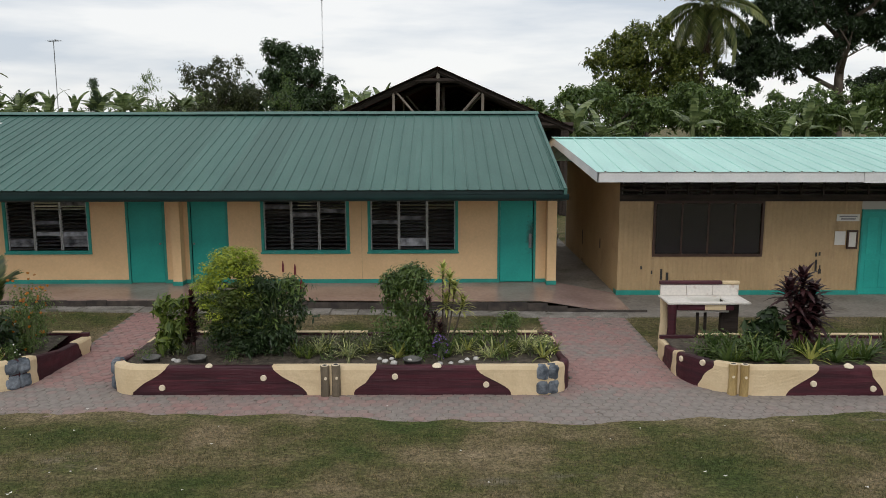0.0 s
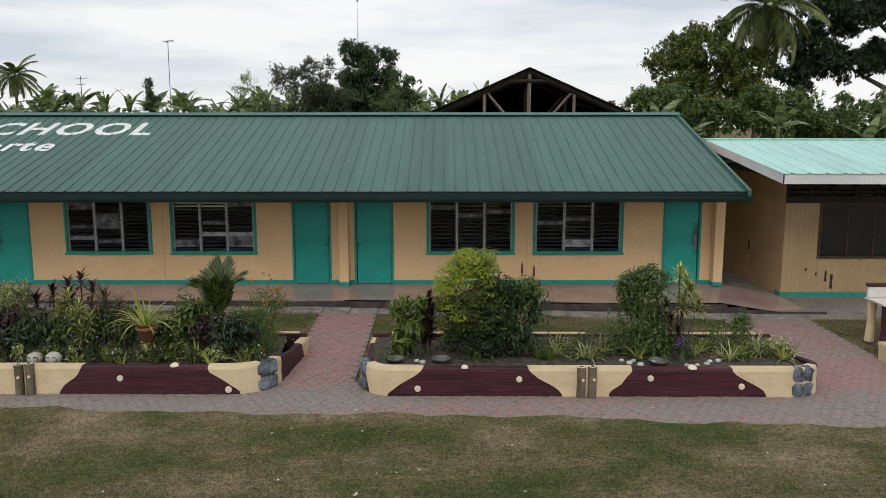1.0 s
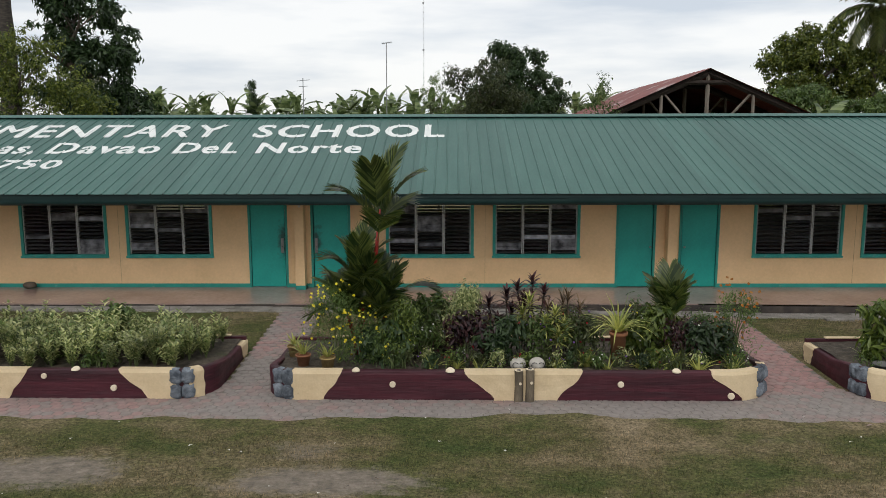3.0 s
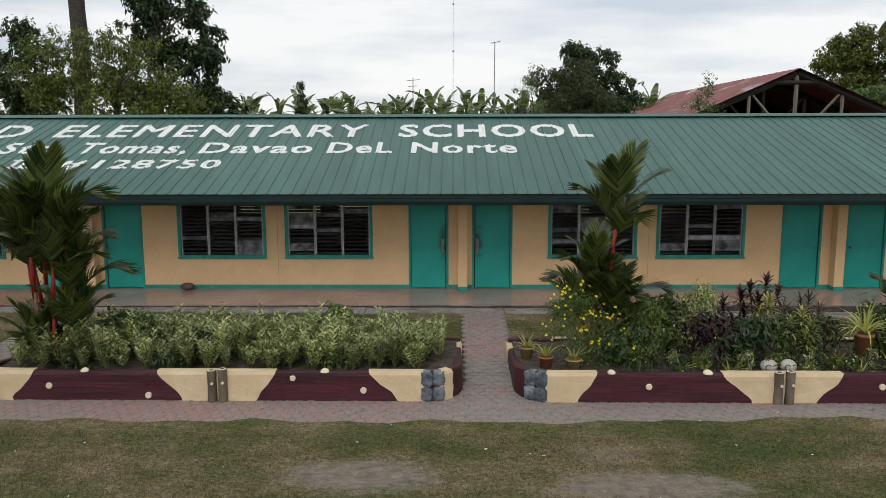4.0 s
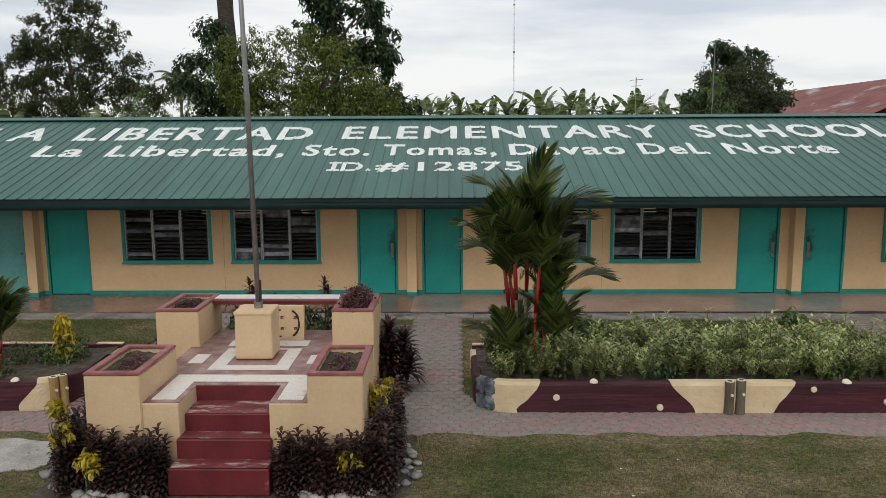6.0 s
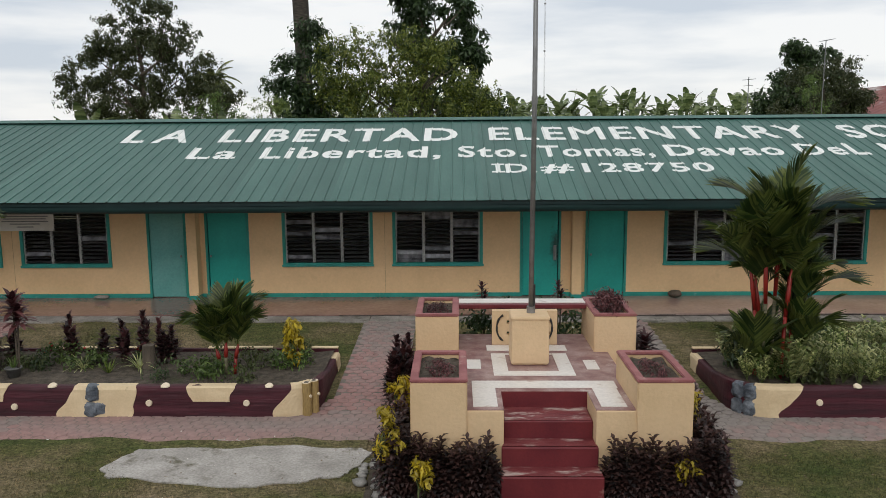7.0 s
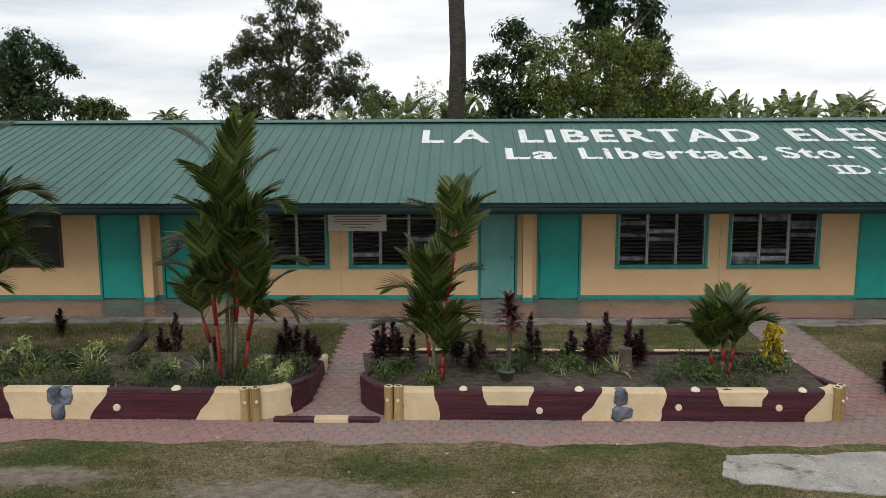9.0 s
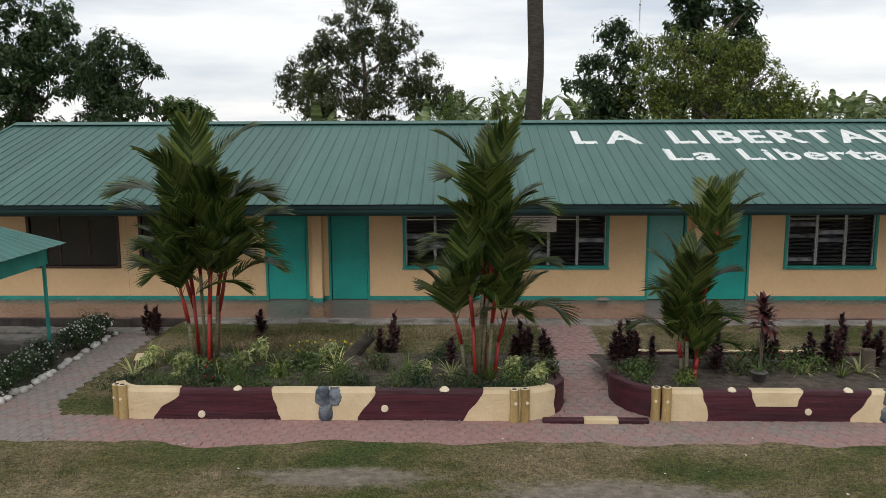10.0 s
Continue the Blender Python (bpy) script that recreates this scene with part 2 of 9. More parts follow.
M_RUST = material("rusty_red_iron_sheet", [(0.16, 0.035, 0.03), (0.24, 0.07, 0.055)], 0.65, 1.0, 0.1, spot=(0.42, 0.38, 0.36), spot_scale=0.7, spot_at=0.56, fine=0.15, stretch=(1, 0.35, 1))
M_BEAM = material("weathered_truss_timber", [(0.15, 0.125, 0.10), (0.25, 0.215, 0.18)], 0.85, 5, 0.3, stretch=(1, 1, 0.3))
M_BARK = material("grey_brown_bark", [(0.06, 0.048, 0.036), (0.13, 0.105, 0.08)], 0.9, 5, 0.8, 14, stretch=(1, 1, 0.4), fine=0.2)
M_PALM_BARK = material("dark_palm_bark", [(0.03, 0.026, 0.022), (0.075, 0.062, 0.05)], 0.9, 4, 0.6, 9, stretch=(1, 1, 4), fine=0.2)
M_RED_STEM = material("sealing_wax_red_stem", [(0.20, 0.016, 0.012), (0.37, 0.030, 0.022)], 0.4, 3, fine=0.12, stretch=(1, 1, 0.3))
M_GREEN_STEM = material("green_plant_stem", [(0.07, 0.10, 0.03), (0.13, 0.15, 0.06)], 0.6, 6)
M_CANE = material("ringed_grey_cane", [(0.09, 0.085, 0.05), (0.19, 0.17, 0.1)], 0.7, 6, stretch=(1, 1, 5))
M_TERRACOTTA = material("terracotta_pot_clay", [(0.26, 0.105, 0.05), (0.36, 0.16, 0.085)], 0.75, 5, fine=0.1)
M_GREYPOT = material("grey_pot", [(0.09, 0.09, 0.085), (0.16, 0.155, 0.145)], 0.7, 5, fine=0.2)
M_WHITEPOT = material("white_pot", [(0.42, 0.39, 0.34), (0.55, 0.52, 0.46)], 0.6, 5, spot=(0.25, 0.22, 0.17), spot_scale=8)
M_STONE = material("pale_river_stone", [(0.16, 0.152, 0.14), (0.38, 0.365, 0.34)], 0.75, 5, 0.3, fine=0.15, per_piece=0.3)

M_WHITE_STONE = material("whitewashed_stone", [(0.40, 0.385, 0.36), (0.62, 0.60, 0.57)], 0.75, 6, 0.3, fine=0.2, per_piece=0.3)
M_PAVER = bpy.data.materials.new("red_grey_paver")
M_PAVER.use_nodes = True


def paver_nodes():
    """Red cement pavers, worn to grey, redder in some stretches; each paver a little apart from the next."""
    n, l = M_PAVER.node_tree.nodes, M_PAVER.node_tree.links
    b = n["Principled BSDF"]
    ge, n1, n2, r1 = (n.new("ShaderNode" + k) for k in ("NewGeometry", "TexNoise", "TexNoise", "ValToRGB"))
    n1.inputs["Scale"].default_value, n1.inputs["Detail"].default_value = 0.32, 3
    n2.inputs["Scale"].default_value, n2.inputs["Detail"].default_value = 9, 5
    mp = n.new("ShaderNodeMapping")
    mp.inputs["Scale"].default_value = (0.5, 1.6, 1)
    l.new(ge.outputs["Position"], mp.inputs["Vector"])
    l.new(mp.outputs["Vector"], n1.inputs["Vector"])
    l.new(ge.outputs["Position"], n2.inputs["Vector"])
    sep, bias = n.new("ShaderNodeSeparateXYZ"), n.new("ShaderNodeMapRange")
    l.new(ge.outputs["Position"], sep.inputs["Vector"])
    bias.inputs["From Min"].default_value, bias.inputs["From Max"].default_value = -24, -29
    bias.inputs["To Min"].default_value, bias.inputs["To Max"].default_value = -0.03, 0.13
    l.new(sep.outputs["X"], bias.inputs["Value"])
    west, both = n.new("ShaderNodeMapRange"), n.new("ShaderNodeMath")
    west.inputs["From Min"].default_value, west.inputs["From Max"].default_value = -43.6, -44.8
    west.inputs["To Min"].default_value, west.inputs["To Max"].default_value = 0.0, -0.22
    l.new(sep.outputs["X"], west.inputs["Value"])
    l.new(bias.outputs["Result"], both.inputs[0])
    l.new(west.outputs["Result"], both.inputs[1])
    add = n.new("ShaderNodeMath")
    l.new(n1.outputs["Fac"], add.inputs[0])
    l.new(both.outputs[0], add.inputs[1])
    add2, isl = n.new("ShaderNodeMath"), n.new("ShaderNodeMapRange")
    isl.inputs["To Min"].default_value, isl.inputs["To Max"].default_value = -0.10, 0.10
    l.new(ge.outputs["Random Per Island"], isl.inputs["Value"])
    l.new(add.outputs[0], add2.inputs[0])
    l.new(isl.outputs["Result"], add2.inputs[1])
    cross, add3 = n.new("ShaderNodeMapRange"), n.new("ShaderNodeMath")
    cross.inputs["From Min"].default_value, cross.inputs["From Max"].default_value = 14.7, 15.4
    cross.inputs["To Min"].default_value, cross.inputs["To Max"].default_value = 0.0, 0.20
    walks, cross_at = n.new("ShaderNodeMapRange"), n.new("ShaderNodeMath")
    walks.inputs["From Min"].default_value, walks.inputs["From Max"].default_value = -12.0, -9.0
    walks.inputs["To Min"].default_value, walks.inputs["To Max"].default_value = 0.1, 1.0
    l.new(sep.outputs["X"], walks.inputs["Value"])
    cross_at.operation = "MULTIPLY"
    l.new(cross.outputs["Result"], cross_at.inputs[0])
    l.new(walks.outputs["Result"], cross_at.inputs[1])
    east = n.new("ShaderNodeMapRange")
    east.inputs["From Min"].default_value, east.inputs["From Max"].default_value = 0.5, 1.5
    east.inputs["To Min"].default_value, east.inputs["To Max"].default_value = 0.0, -0.09
    l.new(sep.outputs["X"], east.inputs["Value"])
    add4 = n.new("ShaderNodeMath")
    l.new(sep.outputs["Y"], cross.inputs["Value"])
    l.new(add2.outputs[0], add3.inputs[0])
    l.new(cross_at.outputs[0], add3.inputs[1])
    l.new(add3.outputs[0], add4.inputs[0])
    l.new(east.outputs["Result"], add4.inputs[1])
    l.new(add4.outputs[0], r1.inputs["Fac"])
    r1.color_ramp.elements[0].position, r1.color_ramp.elements[0].color = 0.42, (0.235, 0.205, 0.185, 1)
    r1.color_ramp.elements[1].position, r1.color_ramp.elements[1].color = 0.70, (0.305, 0.178, 0.162, 1)
    mx, mr = n.new("ShaderNodeMixRGB"), n.new("ShaderNodeMapRange")
    mx.blend_type, mx.inputs[0].default_value = "MULTIPLY", 1.0
    mr.inputs["To Min"].default_value, mr.inputs["To Max"].default_value = 0.62, 1.38
    l.new(n2.outputs["Fac"], mr.inputs["Value"])
    l.new(r1.outputs["Color"], mx.inputs[1])
    l.new(mr.outputs["Result"], mx.inputs[2])
    l.new(mx.outputs["Color"], b.inputs["Base Color"])
    b.inputs["Roughness"].default_value = 0.85
    bp = n.new("ShaderNodeBump")
    bp.inputs["Strength"].default_value, bp.inputs["Distance"].default_value = 0.3, 0.01
    l.new(n2.outputs["Fac"], bp.inputs["Height"])
    l.new(bp.outputs["Normal"], b.inputs["Normal"])


paver_nodes()
M_JOINT = material("paver_joint_dirt", [(0.135, 0.12, 0.104), (0.20, 0.18, 0.155)], 0.95, 6, 0.5)

M_GROUND = bpy.data.materials.new("patchy_lawn_ground")
M_GROUND.use_nodes = True


# bare worn spots in the lawn: x, y, half length, half width
BARE_SPOTS = ((-13.2, 11.8, 1.25, 0.42), (-16.7, 12.05, 0.95, 0.5), (-36.9, 12.3, 1.5, 0.42), (-40.2, 12.75, 1.2, 0.3))


def lawn_tools(m):
    n, l = m.node_tree.nodes, m.node_tree.links
    ge = n.new("ShaderNodeNewGeometry")

    def noise_at(scale, detail, stretch=(1, 1, 1), rough=0.5):
        mp, nz = n.new("ShaderNodeMapping"), n.new("ShaderNodeTexNoise")
        mp.inputs["Scale"].default_value = stretch
        l.new(ge.outputs["Position"], mp.inputs["Vector"])
        l.new(mp.outputs["Vector"], nz.inputs["Vector"])
        nz.inputs["Scale"].default_value, nz.inputs["Detail"].default_value, nz.inputs["Roughness"].default_value = scale, detail, rough
        return nz.outputs["Fac"]

    def ramp(fac, *stops):
        r = n.new("ShaderNodeValToRGB")
        els = r.color_ramp.elements
        while len(els) < len(stops):
            els.new(0.5)
        for e, (p, c) in zip(els, stops):
            e.position, e.color = p, (*c, 1)
        l.new(fac, r.inputs["Fac"])
        return r.outputs["Color"]

    def mixed(fac, one, two, kind="MIX"):
        mx = n.new("ShaderNodeMixRGB")
        mx.blend_type = kind
        if fac is None:
            mx.inputs[0].default_value = 1.0
        else:
            l.new(fac, mx.inputs[0])
        l.new(one, mx.inputs[1])
        l.new(two, mx.inputs[2])
        return mx.outputs["Color"]

    # green, olive and straw patches
    lawn = ramp(noise_at(0.55, 14, (0.85, 1.15, 0), 0.70), (0.36, (0.056, 0.076, 0.024)), (0.45, (0.092, 0.096, 0.038)), (0.53, (0.142, 0.121, 0.066)), (0.61, (0.200, 0.160, 0.100)), (0.69, (0.265, 0.213, 0.144)))
    return n, l, ge, noise_at, ramp, mixed, lawn


def ground_nodes():
    """Short dry lawn over earth: olive and straw patches, bare pale soil in places."""
    n, l, ge, noise_at, ramp, mixed, lawn = lawn_tools(M_GROUND)
    b = n["Principled BSDF"]
    soil = ramp(noise_at(5, 8, rough=0.65), (0.3, (0.16, 0.136, 0.108)), (0.7, (0.27, 0.232, 0.19)))
    bare = ramp(noise_at(0.45, 10, (0.7, 1.5, 0), 0.68), (0.60, (0, 0, 0)), (0.71, (0.75, 0.75, 0.75)))
    edge = noise_at(2.6, 8, (1, 1.6, 0), 0.7)
    for x, y, rx, ry in BARE_SPOTS:
        mp, ln, ad = n.new("ShaderNodeMapping"), n.new("ShaderNodeVectorMath"), n.new("ShaderNodeMath")
        mp.inputs["Location"].default_value = (-x / rx, -y / ry, 0)
        mp.inputs["Scale"].default_value = (1 / rx, 1 / ry, 0)
        l.new(ge.outputs["Position"], mp.inputs["Vector"])
        ln.operation, ad.operation = "LENGTH", "MULTIPLY_ADD"
        l.new(mp.outputs["Vector"], ln.inputs[0])
        l.new(edge, ad.inputs[0])
        ad.inputs[1].default_value = 2.2
        l.new(ln.outputs["Value"], ad.inputs[2])
        bare = mixed(None, bare, spot_mask(n, l, ad.outputs["Value"]), "LIGHTEN")
    blot = ramp(noise_at(9, 6, (0.7, 1.2, 0), 0.7), (0.32, (0.66, 0.66, 0.66)), (0.68, (1.30, 1.28, 1.25)))
    grain = ramp(noise_at(24, 6, rough=0.75), (0.34, (0.32, 0.34, 0.32)), (0.66, (1.70, 1.68, 1.62)))
    calm = ramp(noise_at(24, 6, rough=0.75), (0.3, (0.8, 0.8, 0.8)), (0.7, (1.15, 1.15, 1.15)))
    l.new(mixed(None, mixed(None, mixed(bare, lawn, soil), blot, "MULTIPLY"), mixed(bare, grain, calm), "MULTIPLY"), b.inputs["Base Color"])
    b.inputs["Roughness"].default_value = 0.95
    b.inputs["Specular IOR Level"].default_value = 0.15
    bp = n.new("ShaderNodeBump")
    bp.inputs["Strength"].default_value, bp.inputs["Distance"].default_value = 1.0, 0.03
    l.new(noise_at(40, 6), bp.inputs["Height"])
    l.new(bp.outputs["Normal"], b.inputs["Normal"])


def spot_mask(n, l, value):
    """1 inside a worn spot, 0 outside, with a ragged edge."""
    mr = n.new("ShaderNodeMapRange")
    mr.inputs["From Min"].default_value, mr.inputs["From Max"].default_value = 2.25, 1.75
    l.new(value, mr.inputs["Value"])
    return mr.outputs["Result"]


ground_nodes()

L_GRASS = bpy.data.materials.new("short_lawn_blade")
L_GRASS.use_nodes = True


def blade_nodes():
    """Blades take the lawn's patch colours, each one lighter or darker."""
    n, l, ge, noise_at, ramp, mixed, lawn = lawn_tools(L_GRASS)
    b = n["Principled BSDF"]
    own = ramp(ge.outputs["Random Per Island"], (0.0, (0.5, 0.55, 0.5)), (0.6, (1.1, 1.1, 1.05)), (1.0, (2.3, 2.05, 1.8)))
    l.new(mixed(None, lawn, own, "MULTIPLY"), b.inputs["Base Color"])
    b.inputs["Roughness"].default_value = 0.8
    b.inputs["Specular IOR Level"].default_value = 0.2


blade_nodes()

M_GLASS = bpy.data.materials.new("smoky_louvre_glass")
M_GLASS.use_nodes = True
g_b = M_GLASS.node_tree.nodes["Principled BSDF"]
g_b.inputs["Base Color"].default_value = (0.10, 0.105, 0.11, 1)
g_b.inputs["Roughness"].default_value, g_b.inputs["IOR"].default_value = 0.10, 1.55
g_b.inputs["Transmission Weight"].default_value = 0.35
# Frosted slats; pale blotches in the colour stand for blurred sky reflections.
M_FROST = bpy.data.materials.new("frosted_reflection_glass")
M_FROST.use_nodes = True
g_b = M_FROST.node_tree.nodes["Principled BSDF"]
f_n, f_l = M_FROST.node_tree.nodes, M_FROST.node_tree.links
f_g, f_t, f_r = f_n.new("ShaderNodeNewGeometry"), f_n.new("ShaderNodeTexNoise"), f_n.new("ShaderNodeValToRGB")
f_t.inputs["Scale"].default_value, f_t.inputs["Detail"].default_value = 5.0, 4
f_r.color_ramp.elements[0].position, f_r.color_ramp.elements[0].color = 0.35, (0.05, 0.052, 0.058, 1)
f_r.color_ramp.elements[1].position, f_r.color_ramp.elements[1].color = 0.65, (0.30, 0.305, 0.325, 1)
f_l.new(f_g.outputs["Position"], f_t.inputs["Vector"])
f_l.new(f_t.outputs["Fac"], f_r.inputs["Fac"])
f_l.new(f_r.outputs["Color"], g_b.inputs["Base Color"])
g_b.inputs["Roughness"].default_value, g_b.inputs["IOR"].default_value = 0.18, 1.6
M_PANE = bpy.data.materials.new("dark_tinted_pane")
M_PANE.use_nodes = True
g_b = M_PANE.node_tree.nodes["Principled BSDF"]
g_b.inputs["Base Color"].default_value = (0.05, 0.045, 0.045, 1)
g_b.inputs["Roughness"].default_value, g_b.inputs["Transmission Weight"].default_value = 0.12, 0.4

L_GREEN = leaf_material("mid_green_leaf", (0.045, 0.085, 0.018), (0.15, 0.215, 0.058))
L_DARK = leaf_material("dark_green_leaf", (0.020, 0.042, 0.014), (0.062, 0.105, 0.036))
L_BRIGHT = leaf_material("yellow_green_leaf", (0.18, 0.25, 0.02), (0.48, 0.54, 0.06))
L_BRIGHTISH = leaf_material("fresh_green_leaf", (0.05, 0.088, 0.014), (0.18, 0.23, 0.045))
L_FRESH = leaf_material("sunlit_tree_leaf", (0.045, 0.080, 0.012), (0.27, 0.31, 0.055))
L_OLIVE = leaf_material("olive_leaf", (0.045, 0.062, 0.02), (0.115, 0.135, 0.05))
L_VARIE = leaf_material("cream_edged_leaf", (0.13, 0.19, 0.05), (0.66, 0.66, 0.32))
L_SPIDER = leaf_material("yellow_striped_leaf", (0.19, 0.23, 0.05), (0.55, 0.54, 0.16))
L_RED = leaf_material("dark_red_ti_leaf", (0.018, 0.009, 0.011), (0.092, 0.034, 0.036))
L_HEDGE = leaf_material("brownish_ti_leaf", (0.016, 0.012, 0.012), (0.085, 0.042, 0.036))
L_TI = leaf_material("pink_edged_ti_leaf", (0.035, 0.012, 0.015), (0.20, 0.075, 0.075))
L_PALM = leaf_material("deep_palm_green", (0.022, 0.046, 0.010), (0.135, 0.165, 0.038))
L_COCO = leaf_material("coconut_frond_green", (0.07, 0.10, 0.025), (0.22, 0.24, 0.075))
L_DRY = leaf_material("dry_brown_frond", (0.07, 0.045, 0.025), (0.18, 0.12, 0.065))
L_BANANA = leaf_material("banana_leaf_green", (0.06, 0.10, 0.032), (0.24, 0.30, 0.125))
L_YELLOW = leaf_material("yellow_croton_leaf", (0.26, 0.20, 0.015), (0.55, 0.42, 0.03))
L_FLOWER_Y = leaf_material("yellow_petal", (0.68, 0.56, 0.02), (0.8, 0.72, 0.08))
L_FLOWER_O = leaf_material("orange_petal", (0.5, 0.16, 0.01), (0.62, 0.27, 0.03))
L_FLOWER_R = leaf_material("red_petal", (0.35, 0.01, 0.015), (0.5, 0.03, 0.04))
L_FLOWER_P = leaf_material("purple_petal", (0.16, 0.07, 0.3), (0.3, 0.18, 0.5))
L_FLOWER_W = leaf_material("white_petal", (0.55, 0.53, 0.5), (0.75, 0.74, 0.7))


# ---- building helpers ----
def mesh_of(bm, name, mat, smooth=False):
    me = bpy.data.meshes.new(name)
    bmesh.ops.recalc_face_normals(bm, faces=bm.faces[:])
    bm.to_mesh(me)
    bm.free()
    me.materials.append(mat)
    if smooth:
        me.polygons.foreach_set("use_smooth", [True] * len(me.polygons))
    return me


def part(name, bm, mat, parent, label="", at=None, smooth=False):
    """Links a bmesh (or a ready mesh) as one mesh object under a thing or a part."""
    me = bm if isinstance(bm, bpy.types.Mesh) else mesh_of(bm, name, mat, smooth)
    ob = new(name, me)
    ob.parent = parent
    if at is not None:
        ob.matrix_basis = at
    return tagged(ob, label)


def thing(name, label, category, at=(0, 0, 0), turn=0.0, group="", kind=""):
    ob = new(name)
    ob.empty_display_size = 0.2
    ob.matrix_basis = pose(*at, 0, 0, turn)
    return tagged(ob, label, category, group, kind)


def solid(name, bm, mat, label, category, kind="", group="", at=(0, 0, 0), smooth=False):
    ob = new(name, mesh_of(bm, name, mat, smooth))
    ob.matrix_basis = pose(*at)
    return tagged(ob, label, category, group, kind)


def box(bm, x0, x1, y0, y1, z0, z1, bevel=0.0):
    vs = [bm.verts.new((x, y, z)) for x in (x0, x1) for y in (y0, y1) for z in (z0, z1)]
    fs = [bm.faces.new([vs[i] for i in q]) for q in ((0, 1, 3, 2), (4, 6, 7, 5), (0, 4, 5, 1), (2, 3, 7, 6), (0, 2, 6, 4), (1, 5, 7, 3))]
    if bevel:
        es = list({e for f in fs for e in f.edges})
        bmesh.ops.bevel(bm, geom=es, offset=bevel, segments=2, affect="EDGES", profile=0.5)
    return bm


def boxes(*rows, bevel=0.0):
    bm = bmesh.new()
    for r in rows:
        box(bm, *r, bevel=bevel)
    return bm


def tube(bm, pts, radii, sides=8, cap=True):
    """A round bar through the points."""
    rings = []
    pts = [Vector(p) for p in pts]
    for i, p in enumerate(pts):
        d = (pts[min(i + 1, len(pts) - 1)] - pts[max(i - 1, 0)]).normalized()
        a = d.cross(Vector((0.3, 1, 0.11)))
        a = (a if a.length > 1e-4 else d.cross(Vector((1, 0, 0)))).normalized()
        b = d.cross(a)
        r = radii[i] if isinstance(radii, (list, tuple)) else radii
        rings.append([bm.verts.new(p + r * (math.cos(k * math.tau / sides) * a + math.sin(k * math.tau / sides) * b)) for k in range(sides)])
    for s, t in zip(rings, rings[1:]):
        for k in range(sides):
            bm.faces.new((s[k], s[(k + 1) % sides], t[(k + 1) % sides], t[k]))
    if cap:
        bm.faces.new(rings[0][::-1])
        bm.faces.new(rings[-1])
    return bm


def lathe(bm, profile, sides=16, centre=(0, 0)):
    rings = []
    for r, z in profile:
        rings.append([bm.verts.new((centre[0] + r * math.cos(k * math.tau / sides), centre[1] + r * math.sin(k * math.tau / sides), z)) for k in range(sides)])
    for s, t in zip(rings, rings[1:]):
        for k in range(sides):
            bm.faces.new((s[k], s[(k + 1) % sides], t[(k + 1) % sides], t[k]))
    bm.faces.new(rings[0][::-1])
    bm.faces.new(rings[-1])
    return bm


def blob(bm, c, r, seed, squash=(1, 1, 1), rough=0.25, level=2):
    """A lumpy stone."""
    got = bmesh.ops.create_icosphere(bm, subdivisions=level, radius=1.0)
    for v in got["verts"]:
        k = 1 + rough * noise.noise(v.co * 1.7 + Vector((seed * 3.1, seed * 1.7, 0)))
        v.co = Vector((v.co.x * r * squash[0] * k, v.co.y * r * squash[1] * k, v.co.z * r * squash[2] * k)) + Vector(c)
    return bm


def raw_mesh(name, verts, faces, mat):
    me = bpy.data.meshes.new(name)
    me.from_pydata([tuple(v) for v in verts], [], faces)
    me.materials.append(mat)
    return me


rng = random.Random(11)

# ---- ground and paths ----
def rise(x, y):
    """The yard climbs gently from the front path to the porch."""
    f = max(0.0, min(1.0, (x + 45.1) / 0.5, 1 - 0.47 * (x + 14) / 11.7, 0.53 - 0.48 * (x + 2.3) / 5.3, 0.05 * (3.9 - x) / 0.9))
    return f * 0.225 * max(0.0, min(1.0, (y - 14.72) / 4.98, 31.0 - y))


gx, gy = (-700, -45.1, -44.6, -14, -2.3, 3.0, 3.9, 700), (-300, 14.72, 19.7, 30, 31, 900)
g_v = [(x, y, rise(x, y) - 0.012) for x in gx for y in gy]
g_f = [(i * 6 + j, i * 6 + 6 + j, i * 6 + 7 + j, i * 6 + 1 + j) for i in range(7) for j in range(5)]
bm = bmesh.new()
bm.from_mesh(raw_mesh("ground", g_v, g_f, M_GROUND))
solid("ground", bm, M_GROUND, "patchy dry lawn over pale earth", "ground", "structure")

HEX = 0.097
DX, DY = HEX * 2 * 0.866, HEX * 1.5
STRIPS = [(-56, 12.5, 13.76, 14.72), (2.2, 4.05, 14.72, 19.75), (-6.66, -5.45, 14.72, 19.75), (-15.36, -14.5, 14.72, 19.75), (-24.15, -23.2, 14.72, 19.75),
          (-29.0, -27.95, 14.72, 19.75), (-37.1, -36.1, 14.72, 19.75), (-45.95, -45.15, 14.72, 19.75)]


def path_edge(x):
    """The front edge of the long path: it bulges at the east end and is overgrown in one stretch."""
    wob = 0.05 * math.sin(x * 2.3) + 0.04 * math.sin(x * 5.1 + 1)
    return 13.75 + wob - 0.42 * math.exp(-((x - 1.6) / 3.4) ** 2) + 0.22 * math.exp(-((x + 10.3) / 1.9) ** 2) - 0.2 * math.exp(-((x + 42.3) / 0.8) ** 2)


def paved(x, y):
    if path_edge(x) < y < 14.8:
        return -57 < x < 12.5 and not -27.7 < x < -24.4
    for a, b, c, d in STRIPS[1:]:
        flare = max(0.0, 15.5 - y) * 0.5
        if c - 0.1 < y < d and a - flare < x < b + flare:
            return True
    return False


